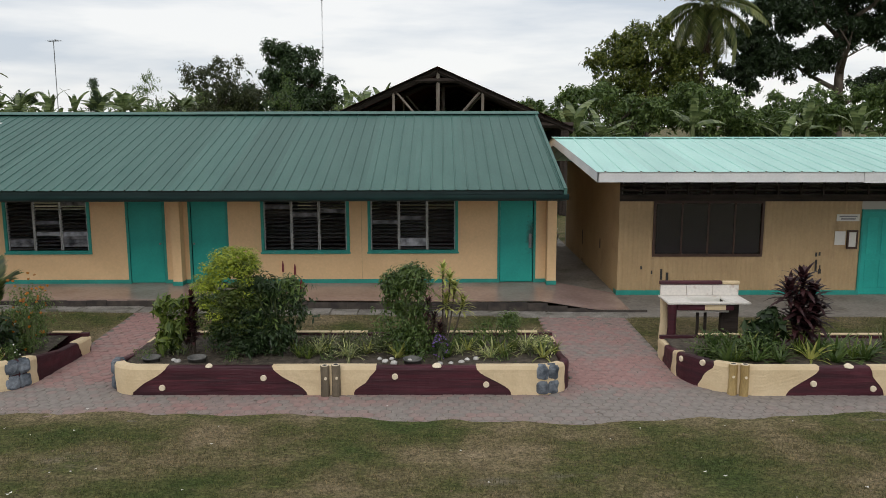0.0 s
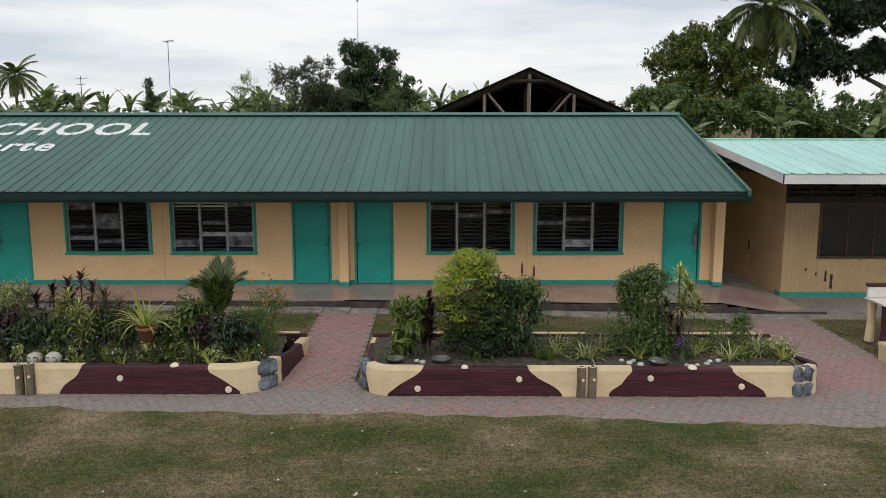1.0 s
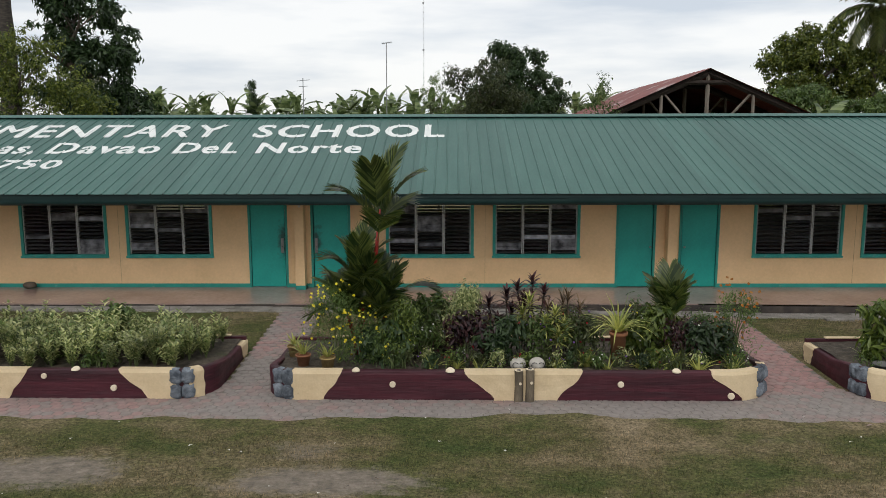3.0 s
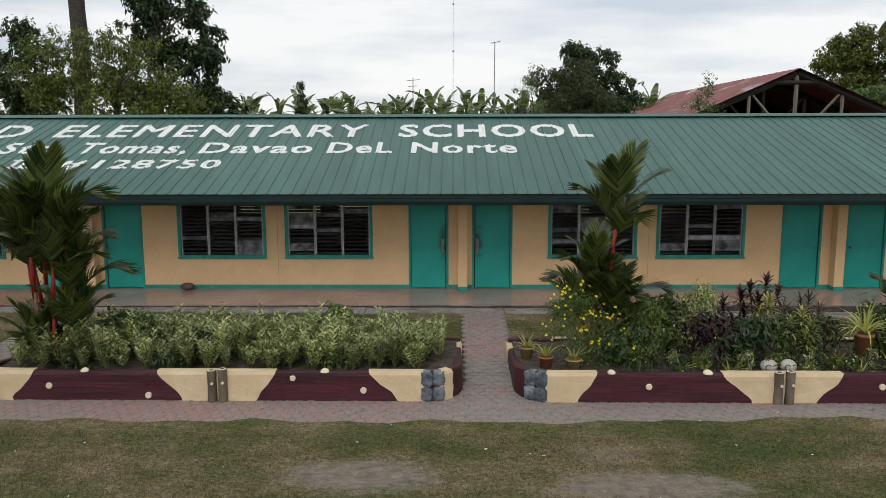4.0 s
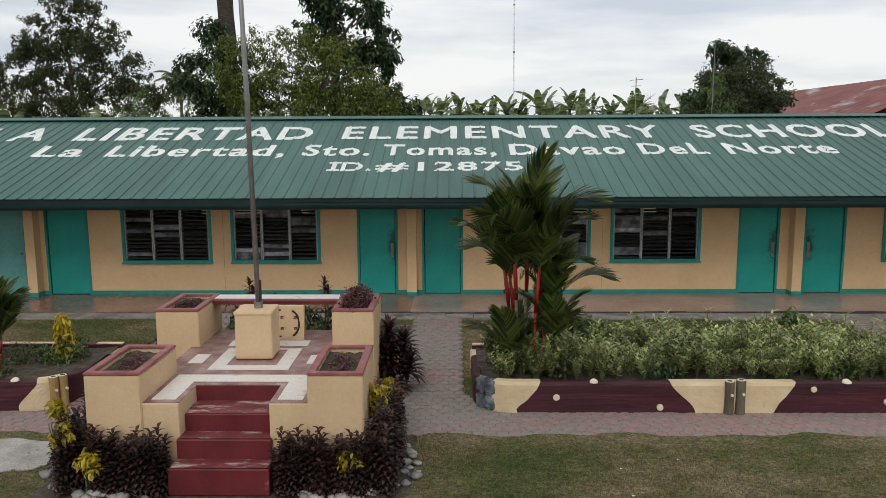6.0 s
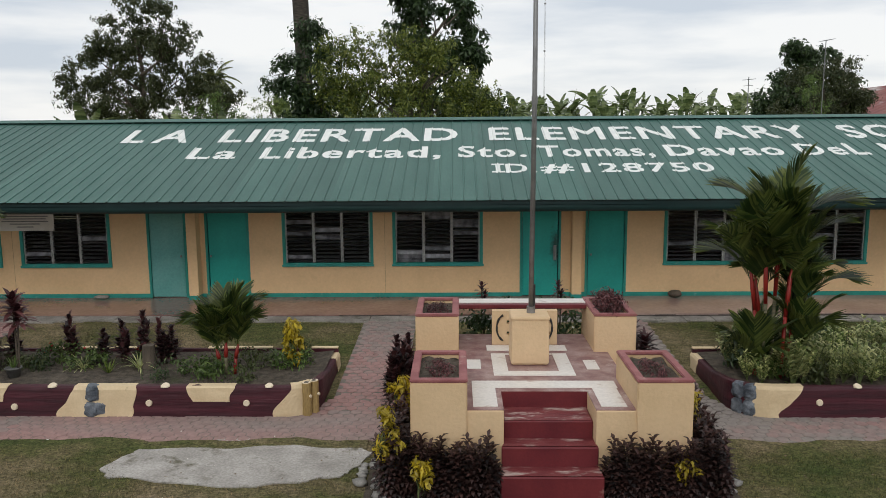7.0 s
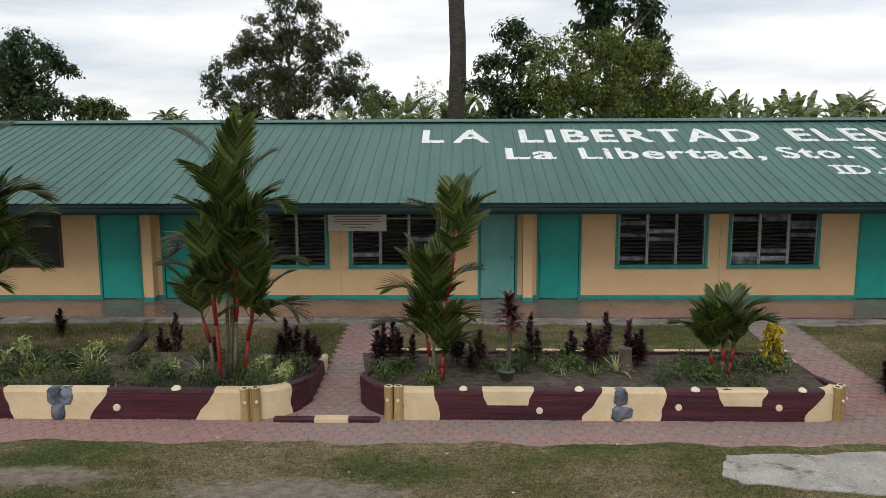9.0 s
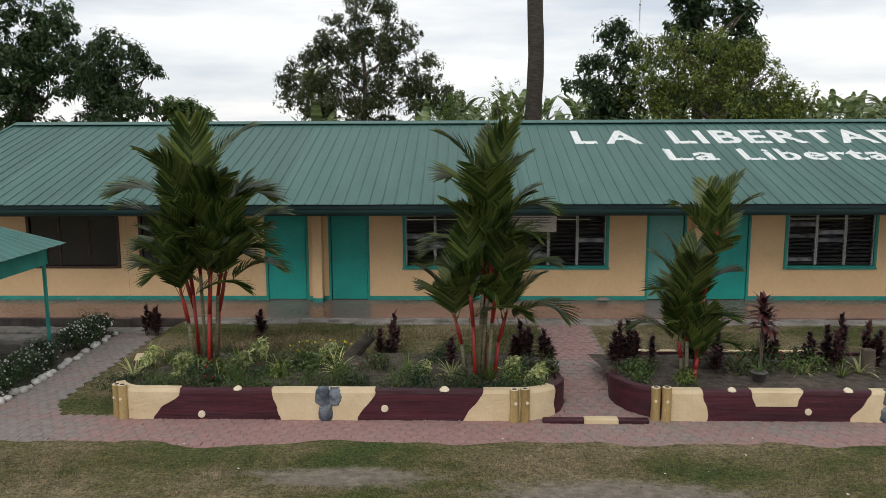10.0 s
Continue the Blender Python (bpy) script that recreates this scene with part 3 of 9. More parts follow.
paving = thing("pavement", "hexagonal red and grey cement pavers, worn and dusty", "pavement", kind="structure")
bm = bmesh.new()
for k, (a, b, c, d) in enumerate(STRIPS):
    c, d = c + (0.06 if k == 0 else 0), d - (0.004 if k == 0 else 0.1)
    if k == 0:
        box(bm, -4.5, 7.2, 13.5, c - 0.002, -0.05, 0.003)
    vs = [bm.verts.new((x, y, z + (rise(x, y) if k else 0))) for z in (-0.05, 0.004) for x, y in ((a - 0.02, c), (b + 0.02, c), (b + 0.02, d), (a - 0.02, d))]
    for q in ((4, 5, 6, 7), (0, 1, 5, 4), (1, 2, 6, 5), (2, 3, 7, 6), (3, 0, 4, 7)):
        bm.faces.new([vs[i] for i in q])
part("paver_bed", bm, M_JOINT, paving, "dirt in the paver joints")


def hex_piece(r, top):
    ring = [(r * math.sin(k * math.tau / 6), r * math.cos(k * math.tau / 6)) for k in range(6)]
    inner = [(x * 0.9, y * 0.9) for x, y in ring]
    vs = [(x, y, -0.02) for x, y in ring] + [(x, y, top - 0.006) for x, y in ring] + [(x, y, top) for x, y in inner]
    fs = [(k, (k + 1) % 6, 6 + (k + 1) % 6, 6 + k) for k in range(6)] + [(6 + k, 6 + (k + 1) % 6, 12 + (k + 1) % 6, 12 + k) for k in range(6)] + [(12, 13, 14, 15, 16, 17)]
    return vs, fs


near_pavers, rest_v, rest_f = [], [], []
for j in range(-3, int(6.2 / DY)):
    y = 13.72 + j * DY
    for i in range(int(70 / DX)):
        x = -57 + i * DX + (j % 2) * DX / 2
        if not paved(x, y):
            continue
        lift = rng.uniform(0.006, 0.014)
        if y < 14.75 and -33.4 < x < -27.95:
            near_pavers.append((x, y, lift))
            continue
        vs, fs = hex_piece(HEX * 0.965, lift)
        tx, ty = rng.uniform(-0.03, 0.03), rng.uniform(-0.03, 0.03)
        o = len(rest_v)
        up = rise(x, y)
        rest_v += [(x + a, y + b, up + c + (a * tx + b * ty if c > 0 else 0)) for a, b, c in vs]
        rest_f += [tuple(o + k for k in f) for f in fs]
me = raw_mesh("paver", *hex_piece(HEX * 0.965, 0.01), M_PAVER)
for x, y, lift in near_pavers[:300]:
    part("paver", me, M_PAVER, paving, at=pose(x, y, lift - 0.01, rng.uniform(-1.5, 1.5), rng.uniform(-1.5, 1.5), 60 * rng.randrange(6)))
for x, y, lift in near_pavers[300:]:
    vs, fs = hex_piece(HEX * 0.965, lift)
    o = len(rest_v)
    rest_v += [(x + a, y + b, c) for a, b, c in vs]
    rest_f += [tuple(o + k for k in f) for f in fs]
tagged(part("pavers", raw_mesh("pavers", rest_v, rest_f, M_PAVER), M_PAVER, paving), kind="stuff")

# earth and grass lapping over the front edge of the path
vs, fs = [], []
for k in range(701):
    x = -57 + k * 0.1
    e = path_edge(x) + 0.05 + 0.05 * noise.noise(Vector((x * 3, 0, 0))) + 0.03 * noise.noise(Vector((x * 11, 0, 0)))
    vs += [(x, e - 0.5, -0.013), (x, e - 0.12, 0.015), (x, e, 0.0165), (x, e + 0.02, 0.0)]
fs = [(4 * k + j, 4 * k + 4 + j, 4 * k + 5 + j, 4 * k + 1 + j) for k in range(700) for j in range(3) if not -28.4 < -57 + k * 0.1 < -23.7]
tagged(new("path_verge", raw_mesh("path_verge", vs, fs, M_GROUND)), "worn lawn edge lapping over the path", "verge", kind="structure")

# low sill across the walk between the two western beds, with a cream patch
sill = thing("path_kerb", "low maroon cement kerb with a cream patch across the walk", "kerb", kind="structure")
part("kerb_body", boxes((-37.55, -36.0, 14.56, 14.68, -0.02, 0.075), bevel=0.02), M_MAROON, sill)
part("cream_patch", boxes((-36.95, -36.45, 14.545, 14.69, 0.0, 0.086), bevel=0.016), M_CREAM, sill)

# pale cement slab on the lawn
bm = bmesh.new()
top = []
for k in range(110):
    a = k * math.tau / 110
    cx, cy = abs(math.cos(a)) ** 0.75 * math.copysign(1, math.cos(a)), abs(math.sin(a)) ** 0.7 * math.copysign(1, math.sin(a))
    top.append(bm.verts.new((-29.90 + 1.60 * cx + 0.12 * math.sin(3 * a) + 0.05 * math.sin(11 * a) + 0.05 * noise.noise(Vector((9 * math.cos(a), 9 * math.sin(a), 0))), 13.12 + 0.68 * cy + 0.05 * math.sin(5 * a) + 0.03 * math.sin(13 * a), 0.006)))
bm.faces.new(top)
low = bmesh.ops.extrude_face_region(bm, geom=bm.faces[:])
for v in low["geom"]:
    if isinstance(v, bmesh.types.BMVert):
        v.co.z = -0.03
solid("cement_slab", bm, M_SLAB, "rounded pale cement slab flush with the lawn", "slab", "structure")

# aprons: by the smaller building and along the porch
bm = boxes((2.95, 16, 19.75, 22.0, -0.05, 0.016), (2.95, 4.4, 22.0, 36, -0.05, 0.014))
solid("apron", bm, M_APRON, "grey cement apron and alley floor", "pavement", "structure")
drain = thing("drain_strip", "cracked grey cement strip along the porch", "strip", kind="structure")
n_seg = 92
for k in range(n_seg):
    a, b = -51.2 + k * 55.4 / n_seg, -51.2 + (k + 1) * 55.4 / n_seg
    bm = bmesh.new()
    box(bm, a + 0.001, b - rng.choice((0.001, 0.001, 0.012)), 19.66 + 0.16 * noise.noise(Vector((a * 0.7, 0, 0))) + 0.08 * noise.noise(Vector((a * 2.3, 5, 0))), 20.15, -0.05, 0.014 + max(0.012, rise(a, 19.7)) + 0.022 * noise.noise(Vector((a * 0.5, 3, 0))), 0.008)
    part("cement_length", bm, M_CEMENT, drain)

# ---- the long school building ----
YARD = set(scene.objects)
PIERS = [-51.15 + 8.95 * k for k in range(7)]
PIERS[1], PIERS[-1] = -42.1, 2.72
FRONT, BACK, FLOOR = 22.0, 29.4, 0.29
EAVE_Y, EAVE_Z, SLOPE, RIDGE_Y = 20.12, 2.745, 0.2915, 26.12
XL, XR = -51.35, 2.80


def roof_z(y):
    return EAVE_Z + SLOPE * (y - EAVE_Y)


RAMP_X = -6.2


def porch_front(x):
    """The porch's front edge runs down to the alley at the east end."""
    return max(0.022, FLOOR - 0.07 * max(0.0, min(1.0, (x - RAMP_X) / 6)) - 0.165 * max(0.0, x - 2.3))


def ramp_z(x, y):
    back = FLOOR if x < 2.86 else max(0.022, FLOOR - 0.19 * (x - 2.86))
    f = (y - 20.165) / 1.835
    return min(back, porch_front(x) + (back - porch_front(x)) * f)


bm = boxes((-24.25, RAMP_X, 20.165, 30.0, -0.05, FLOOR), (RAMP_X, 2.86, 22.0, 30.0, -0.05, FLOOR))
ramp = [[bm.verts.new((x, y, ramp_z(x, y))) for y in (20.165, 20.7, 21.1, 21.6, 22.0)] for x in [RAMP_X + 0.25 * i for i in range(43)]]
for ra, rb in zip(ramp, ramp[1:]):
    for j in range(4):
        bm.faces.new((ra[j], rb[j], rb[j + 1], ra[j + 1]))
solid("floor", bm, M_PORCH, "worn red-grey cement porch and classroom floor", "floor", "structure")
solid("floor_west", boxes((-51.3, -24.252, 20.165, 30.0, -0.05, FLOOR)), M_PORCH_RED, "dark red waxed cement porch floor", "floor", "structure")
# Porch front face, with its shadow put into the dark colour.
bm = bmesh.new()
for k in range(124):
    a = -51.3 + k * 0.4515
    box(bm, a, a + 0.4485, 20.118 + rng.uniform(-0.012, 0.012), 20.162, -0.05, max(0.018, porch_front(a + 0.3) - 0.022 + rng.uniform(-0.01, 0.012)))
solid("porch_edge", bm, M_DARK_EDGE, "edge of the porch floor, coloured dark for the shade on it", "edge", "structure")

OPEN = []      # openings of the front wall: x0, x1, z0, z1
DOORS, WINDOWS = [], []
for k in range(6):
    p = PIERS[k]
    last = k == 5
    if k > 0:
        DOORS.append((p + 0.23, p + (1.27 if k == 2 else 1.20), k, "l"))
    w1, w2, w3, w4, d1, d2 = (2.11, 4.29, 4.79, 6.91, 7.77, 8.80) if k == 0 else (2.01, 4.19, 4.69, 6.81, 7.70, 8.63) if k == 1 else (2.03, 4.16, 4.65, 6.83, 7.82, 8.76) if last else (2.08, 4.18, 4.68, 6.76, 7.65, 8.61)
    WINDOWS += [(p + w1, p + w2, k), (p + w3, p + w4, k)]
    DOORS.append((p + d1, p + d2, k, "r"))
SILL, HEAD, DOOR_H = 1.075, 2.46, 2.42
OPEN = sorted([(a, b, FLOOR, DOOR_H) for a, b, *_ in DOORS] + [(a, b, SILL, HEAD) for a, b, _ in WINDOWS])
TOP = 2.78
bm = bmesh.new()
x = -51.3
for a, b, z0, z1 in OPEN:
    box(bm, x, a, FRONT, FRONT + 0.14, FLOOR, TOP)
    if z0 > FLOOR + 0.01:
        box(bm, a, b, FRONT, FRONT + 0.14, FLOOR, z0)
    box(bm, a, b, FRONT, FRONT + 0.14, z1, TOP)
    x = b
box(bm, x, 2.83, FRONT, FRONT + 0.14, FLOOR, TOP)
solid("wall_front", bm, M_WALL, "cream painted plaster front wall", "wall", "structure")
bm = bmesh.new()
for a, b in ((-51.3, -51.16), (2.69, 2.83)):
    box(bm, a, b, FRONT + 0.14, BACK, FLOOR, TOP)
    vs = [bm.verts.new((xx, yy, zz)) for xx in (a, b) for yy, zz in ((FRONT, TOP), (BACK + 0.14, TOP), (BACK + 0.14, roof_z(RIDGE_Y) - 0.95), (RIDGE_Y, roof_z(RIDGE_Y) - 0.06), (FRONT, roof_z(FRONT) - 0.06))]
    bm.faces.new(vs[:5])
    bm.faces.new(vs[5:][::-1])
    for i in range(5):
        bm.faces.new((vs[i], vs[(i + 1) % 5], vs[5 + (i + 1) % 5], vs[5 + i]))
solid("wall_ends", bm, M_WALL, "cream painted gable end walls", "wall", "structure")
bm = bmesh.new()
x = -51.3
for k in range(6):
    for a, b in ((PIERS[k] + 1.6, PIERS[k] + 4.3), (PIERS[k] + 4.9, PIERS[k] + 7.6)):
        box(bm, x, a, BACK, BACK + 0.14, FLOOR, TOP)
        box(bm, a, b, BACK, BACK + 0.14, FLOOR, 1.35)
        box(bm, a, b, BACK, BACK + 0.14, 2.35, TOP)
        x = b
box(bm, x, 2.83, BACK, BACK + 0.14, FLOOR, TOP)
part_slats = boxes(*[(a, b, BACK + 0.05, BACK + 0.06, 1.38 + 0.1 * i, 1.445 + 0.1 * i) for k in range(6) for a, b in ((PIERS[k] + 1.6, PIERS[k] + 4.3), (PIERS[k] + 4.9, PIERS[k] + 7.6)) for i in range(10)])
solid("rear_louvres", part_slats, M_ALU, "rows of glass louvres in the rear windows", "louvres", "structure")
solid("wall_back", bm, M_WALL_IN, "pale plaster back wall with open windows", "wall", "structure")
bm = bmesh.new()
for p in PIERS[1:-1]:
    box(bm, p - 0.07, p + 0.07, FRONT + 0.14, BACK, FLOOR, TOP)
solid("wall_partitions", bm, M_WALL_IN, "pale classroom partition walls", "wall", "structure")
solid("ceiling", boxes((-51.16, 2.69, FRONT + 0.14, BACK, 2.785, 2.80), (-51.3, 2.83, 20.3, FRONT, 2.70, 2.715)), M_WALL_IN, "flat painted plywood ceiling", "ceiling", "structure")

# piers between the paired doors, and the teal skirting
for p in PIERS[1:]:
    th = thing("pier", "cream plaster pier with a teal foot", "pier", (p, FRONT, FLOOR), group="piers of the front wall", kind="structure")
    part("shaft", boxes((-0.115, 0.115, -0.30, -0.002, 0.0, 2.42), bevel=0.012), M_WALL, th)
    part("foot", boxes((-0.12, 0.12, -0.306, 0.0, 0.001, 0.10)), M_TEAL_TRIM, th, "teal painted foot")
bm = bmesh.new()
x = -51.3
for a, b, z0, z1 in OPEN:
    if z0 > FLOOR + 0.01:
        continue
    box(bm, x, a, FRONT - 0.012, FRONT - 0.001, FLOOR + 0.001, FLOOR + 0.095)
    x = b
box(bm, x, 2.83, FRONT - 0.012, FRONT - 0.001, FLOOR + 0.001, FLOOR + 0.095)
solid("baseboard", bm, M_TEAL_TRIM, "scuffed teal painted skirting", "baseboard", "structure")
bm = bmesh.new()
for k in range(6):
    box(bm, PIERS[k] + 4.472, PIERS[k] + 4.480, FRONT - 0.004, FRONT - 0.0005, FLOOR + 0.1, TOP - 0.2)
solid("wall_joints", bm, M_SHEET, "thin faint joints in the plaster", "trim", "structure")


def make_door(x0, x1, side, worn, faded=False):
    w = x1 - x0
    th = thing("door", "closed flush teal painted door" + (" with a worn lock" if worn else ""), "door", (x0, FRONT, FLOOR), group="classroom doors", kind="structure")
    part("door_frame", boxes((0.0, 0.055, -0.015, 0.15, 0.0, 2.13), (w - 0.055, w, -0.015, 0.15, 0.0, 2.13), (0.055, w - 0.055, -0.015, 0.15, 2.075, 2.13)), M_TEAL_TRIM, th)
    paint = M_TEAL_FADED if faded else M_TEAL if not worn else M_TEAL_SOILED[side]
    leaf = part("door_leaf", boxes((0.064 if side == "r" else 0.072, w - (0.072 if side == "r" else 0.064), 0.018, 0.058, 0.016, 2.066), bevel=0.004), paint, th, "faded pale teal door leaf" if faded else "")
    kx = w - 0.13 if side == "r" else 0.13
    bm = bmesh.new()
    tube(bm, [(kx, 0.012, 1.0), (kx, -0.03, 1.0)], 0.012, 8)
    blob(bm, (kx, -0.045, 1.0), 0.028, 1, rough=0.0)
    part("knob", bm, M_STEEL, leaf, "steel door knob", smooth=True)
    if worn:
        part("lock_plate", boxes((kx - 0.04, kx + 0.03, 0.004, 0.011, 0.86, 1.22), bevel=0.002), M_STEEL, leaf, "scratched metal lock plate")
    hx = 0.06 if side == "r" else w - 0.06
    for z in (0.3, 1.05, 1.8):
        part("hinge", tube(bmesh.new(), [(hx, 0.004, z), (hx, 0.004, z + 0.09)], 0.008, 6), M_TEAL_TRIM, leaf)
    return th


for a, b, k, side in DOORS:
    make_door(a, b, side, (k, side) in ((2, "r"), (3, "r"), (4, "l"), (5, "r")), (k, side) == (1, "r"))

slat_me = mesh_of(boxes((0.0, 1.0, -0.05, 0.05, -0.0025, 0.0025)), "slat", M_GLASS)
shut_me = mesh_of(boxes((0.0, 1.0, -0.05, 0.05, -0.0025, 0.0025)), "slat", M_FROST)


def make_window(x0, x1, k, seed):
    r = random.Random(seed)
    w, h = x1 - x0, HEAD - SILL
    brown = k == 0
    th = thing("window", "brown framed window with dark tinted panes" if brown else "teal framed window with three columns of glass louvres",
               "window", (x0, FRONT, SILL), group="classroom windows", kind="structure")
    part("window_frame", boxes((-0.02, 0.05, -0.03, 0.10, -0.02, h), (w - 0.05, w + 0.02, -0.03, 0.10, -0.02, h), (0.05, w - 0.05, -0.03, 0.10, -0.02, 0.04), (0.05, w - 0.05, -0.03, 0.10, h - 0.05, h), bevel=0.005),
         M_BROWN_FRAME if brown else M_TEAL_TRIM, th)
    if not brown:
        part("window_sill", boxes((-0.04, w + 0.04, -0.055, -0.031, -0.045, 0.0), bevel=0.005), M_TEAL_TRIM, th)
    third = (w - 0.10) / 3
    for c in range(3):
        ox = 0.05 + c * third
        if brown:
            part("pane", boxes((ox + 0.015, ox + third - 0.015, 0.03, 0.036, 0.05, h - 0.06)), M_PANE, th)
            if c:
                part("mullion", boxes((ox - 0.02, ox + 0.02, 0.01, 0.06, 0.04, h - 0.05)), M_BROWN_FRAME, th)
            continue
        for e, sx in ((0, ox + 0.004), (1, ox + third - 0.032)):
            part("louvre_channel", boxes((sx, sx + 0.028, 0.005, 0.055, 0.045, h - 0.055), bevel=0.003), M_ALU, th)
        n = 14
        band = r.random()
        tilt0 = r.uniform(8, 22)
        shut_from = r.randrange(n)
        shut_to = shut_from + r.choice((1, 1, 2, 3, 4) if k in (2, 3, 4) else (0, 0, 0, 1, 2)) if band < 0.7 else shut_from
        for i in range(n):
            z = 0.045 + (i + 0.5) * (h - 0.10) / n
            tilt = tilt0 + r.uniform(-4, 4)
            shut = shut_from <= i < shut_to or r.random() < (0.13 if k in (2, 3, 4) else 0.04)
            if shut:
                tilt = r.uniform(52, 80)
            part("slat", shut_me if shut else slat_me, M_GLASS, th, at=Matrix.Translation((ox + 0.034, 0.03, z)) @ Matrix.Rotation(radians(tilt), 4, "X") @ Matrix.Diagonal((third - 0.068, 1, 1, 1)))


for i, (a, b, k) in enumerate(WINDOWS):
    make_window(a, b, k, 40 + i)

# ---- roof of the long building ----
roof = thing("roof", "dark green painted ribbed metal roof", "roof", kind="structure")
PITCH, RIBS = 0.27, 4


def rib_sheet(x0, x1, ya, za, yb, zb, pitch, rib_h=0.020, thick=0.004):
    """A ribbed sheet from eave to ridge, with trapezoid ribs at each pitch."""
    prof, x = [], x0
    while x < x1 - 1e-6:
        b = min(x + pitch, x1)
        prof += [(x, 0), (x + pitch * 0.41, 0), (x + pitch * 0.445, rib_h), (x + pitch * 0.525, rib_h), (x + pitch * 0.56, 0)] if b - x > pitch * 0.6 else [(x, 0)]
        x = b
    prof.append((x1, 0))
    vs, fs = [], []
    for lift in (0, -thick):
        for y, z in ((ya, za), (yb, zb)):
            vs += [(px, y, z + pz + lift) for px, pz in prof]
    n = len(prof)
    for i in range(n - 1):
        fs.append((i, i + 1, n + i + 1, n + i))
        fs.append((2 * n + i + 1, 2 * n + i, 3 * n + i, 3 * n + i + 1))
        fs.append((i + 1, i, 2 * n + i, 2 * n + i + 1))
    return vs, fs


sheet_w = PITCH * RIBS
vs, fs = rib_sheet(0, sheet_w, 0, 0, RIDGE_Y - EAVE_Y, roof_z(RIDGE_Y) - EAVE_Z, PITCH)
me = raw_mesh("roof_sheet", vs, fs, M_ROOF)
x = XL
while x < XR - 0.01:
    part("roof_sheet", me, M_ROOF, roof, at=Matrix.Translation((x, EAVE_Y, EAVE_Z + rng.uniform(-0.002, 0.002))) @ Matrix.Diagonal((min(1, (XR - x) / sheet_w), 1, 1, 1)))
    x += sheet_w
vs, fs = rib_sheet(XL, XR, RIDGE_Y + 6.3, EAVE_Z, RIDGE_Y, roof_z(RIDGE_Y), PITCH)
part("rear_slope", raw_mesh("rear_slope", vs, fs, M_ROOF), M_ROOF, roof)
rz = roof_z(RIDGE_Y)
bm = bmesh.new()
prof = [(-0.30, -0.062), (-0.29, -0.052), (-0.05, 0.02), (0.05, 0.02), (0.30, -0.055), (0.05, 0.008), (-0.05, 0.008)]
for k in range(11):
    a, b = XL + k * (XR - XL) / 11, XL + (k + 1) * (XR - XL) / 11 + 0.06
    lift = 0.003 * (k % 2)
    ra = [bm.verts.new((a, RIDGE_Y + y, rz + z + lift + 0.03)) for y, z in prof]
    rb = [bm.verts.new((b, RIDGE_Y + y, rz + z + lift + 0.03)) for y, z in prof]
    for i in range(len(prof)):
        bm.faces.new((ra[i], ra[(i + 1) % 7], rb[(i + 1) % 7], rb[i]))
    bm.faces.new(ra[::-1])
    bm.faces.new(rb)
part("ridge_cap", bm, M_ROOF, roof, "green ridge capping")
bm = bmesh.new()
for xe in (XL + 0.0, XR):
    vs = [bm.verts.new((xx, y, z)) for xx in (xe - 0.06, xe + 0.015) for y, z in ((EAVE_Y - 0.02, EAVE_Z - 0.14), (RIDGE_Y, rz - 0.14), (RIDGE_Y, rz + 0.035), (EAVE_Y - 0.02, EAVE_Z + 0.035))]
    for q in ((0, 1, 2, 3), (7, 6, 5, 4), (0, 4, 5, 1), (1, 5, 6, 2), (2, 6, 7, 3), (3, 7, 4, 0)):
        bm.faces.new([vs[i] for i in q])
part("barge_board", bm, M_ROOF, roof)
# fascia board and half-round gutter
gut = thing("gutter", "dark green metal fascia and half-round gutter", "gutter", kind="structure")
part("fascia", boxes((XL, XR, EAVE_Y + 0.06, EAVE_Y + 0.09, EAVE_Z - 0.25, EAVE_Z - 0.02)), M_GUTTER, gut)
arc = [(EAVE_Y - 0.005 + 0.065 * math.cos(a), EAVE_Z - 0.135 + 0.10 * math.sin(a)) for a in [math.pi + k * math.pi / 10 for k in range(11)]]
arc = [(EAVE_Y - 0.07, EAVE_Z - 0.10)] + arc + [(EAVE_Y + 0.06, EAVE_Z - 0.10)]
for k in range(18):
    a, b = XL - 0.03 + k * (XR - XL + 0.08) / 18, XL - 0.03 + (k + 1) * (XR - XL + 0.08) / 18
    sag = 0.006 * math.sin(k * 1.9)
    bm = bmesh.new()
    ra, rb = ([bm.verts.new((xx, y, z + sag)) for y, z in arc] for xx in (a, b))
    for i in range(len(arc) - 1):
        bm.faces.new((ra[i], ra[i + 1], rb[i + 1], rb[i]))
    if k in (0, 17):
        bm.faces.new(ra if k == 0 else rb[::-1])
    part("gutter_length", bm, M_GUTTER, gut, smooth=True)



def rib_lift(x):
    u = ((x - XL) / PITCH) % 1.0
    return 0.020 * min(1.0, max(0.0, min((u - 0.41) / 0.035, (0.56 - u) / 0.035)))


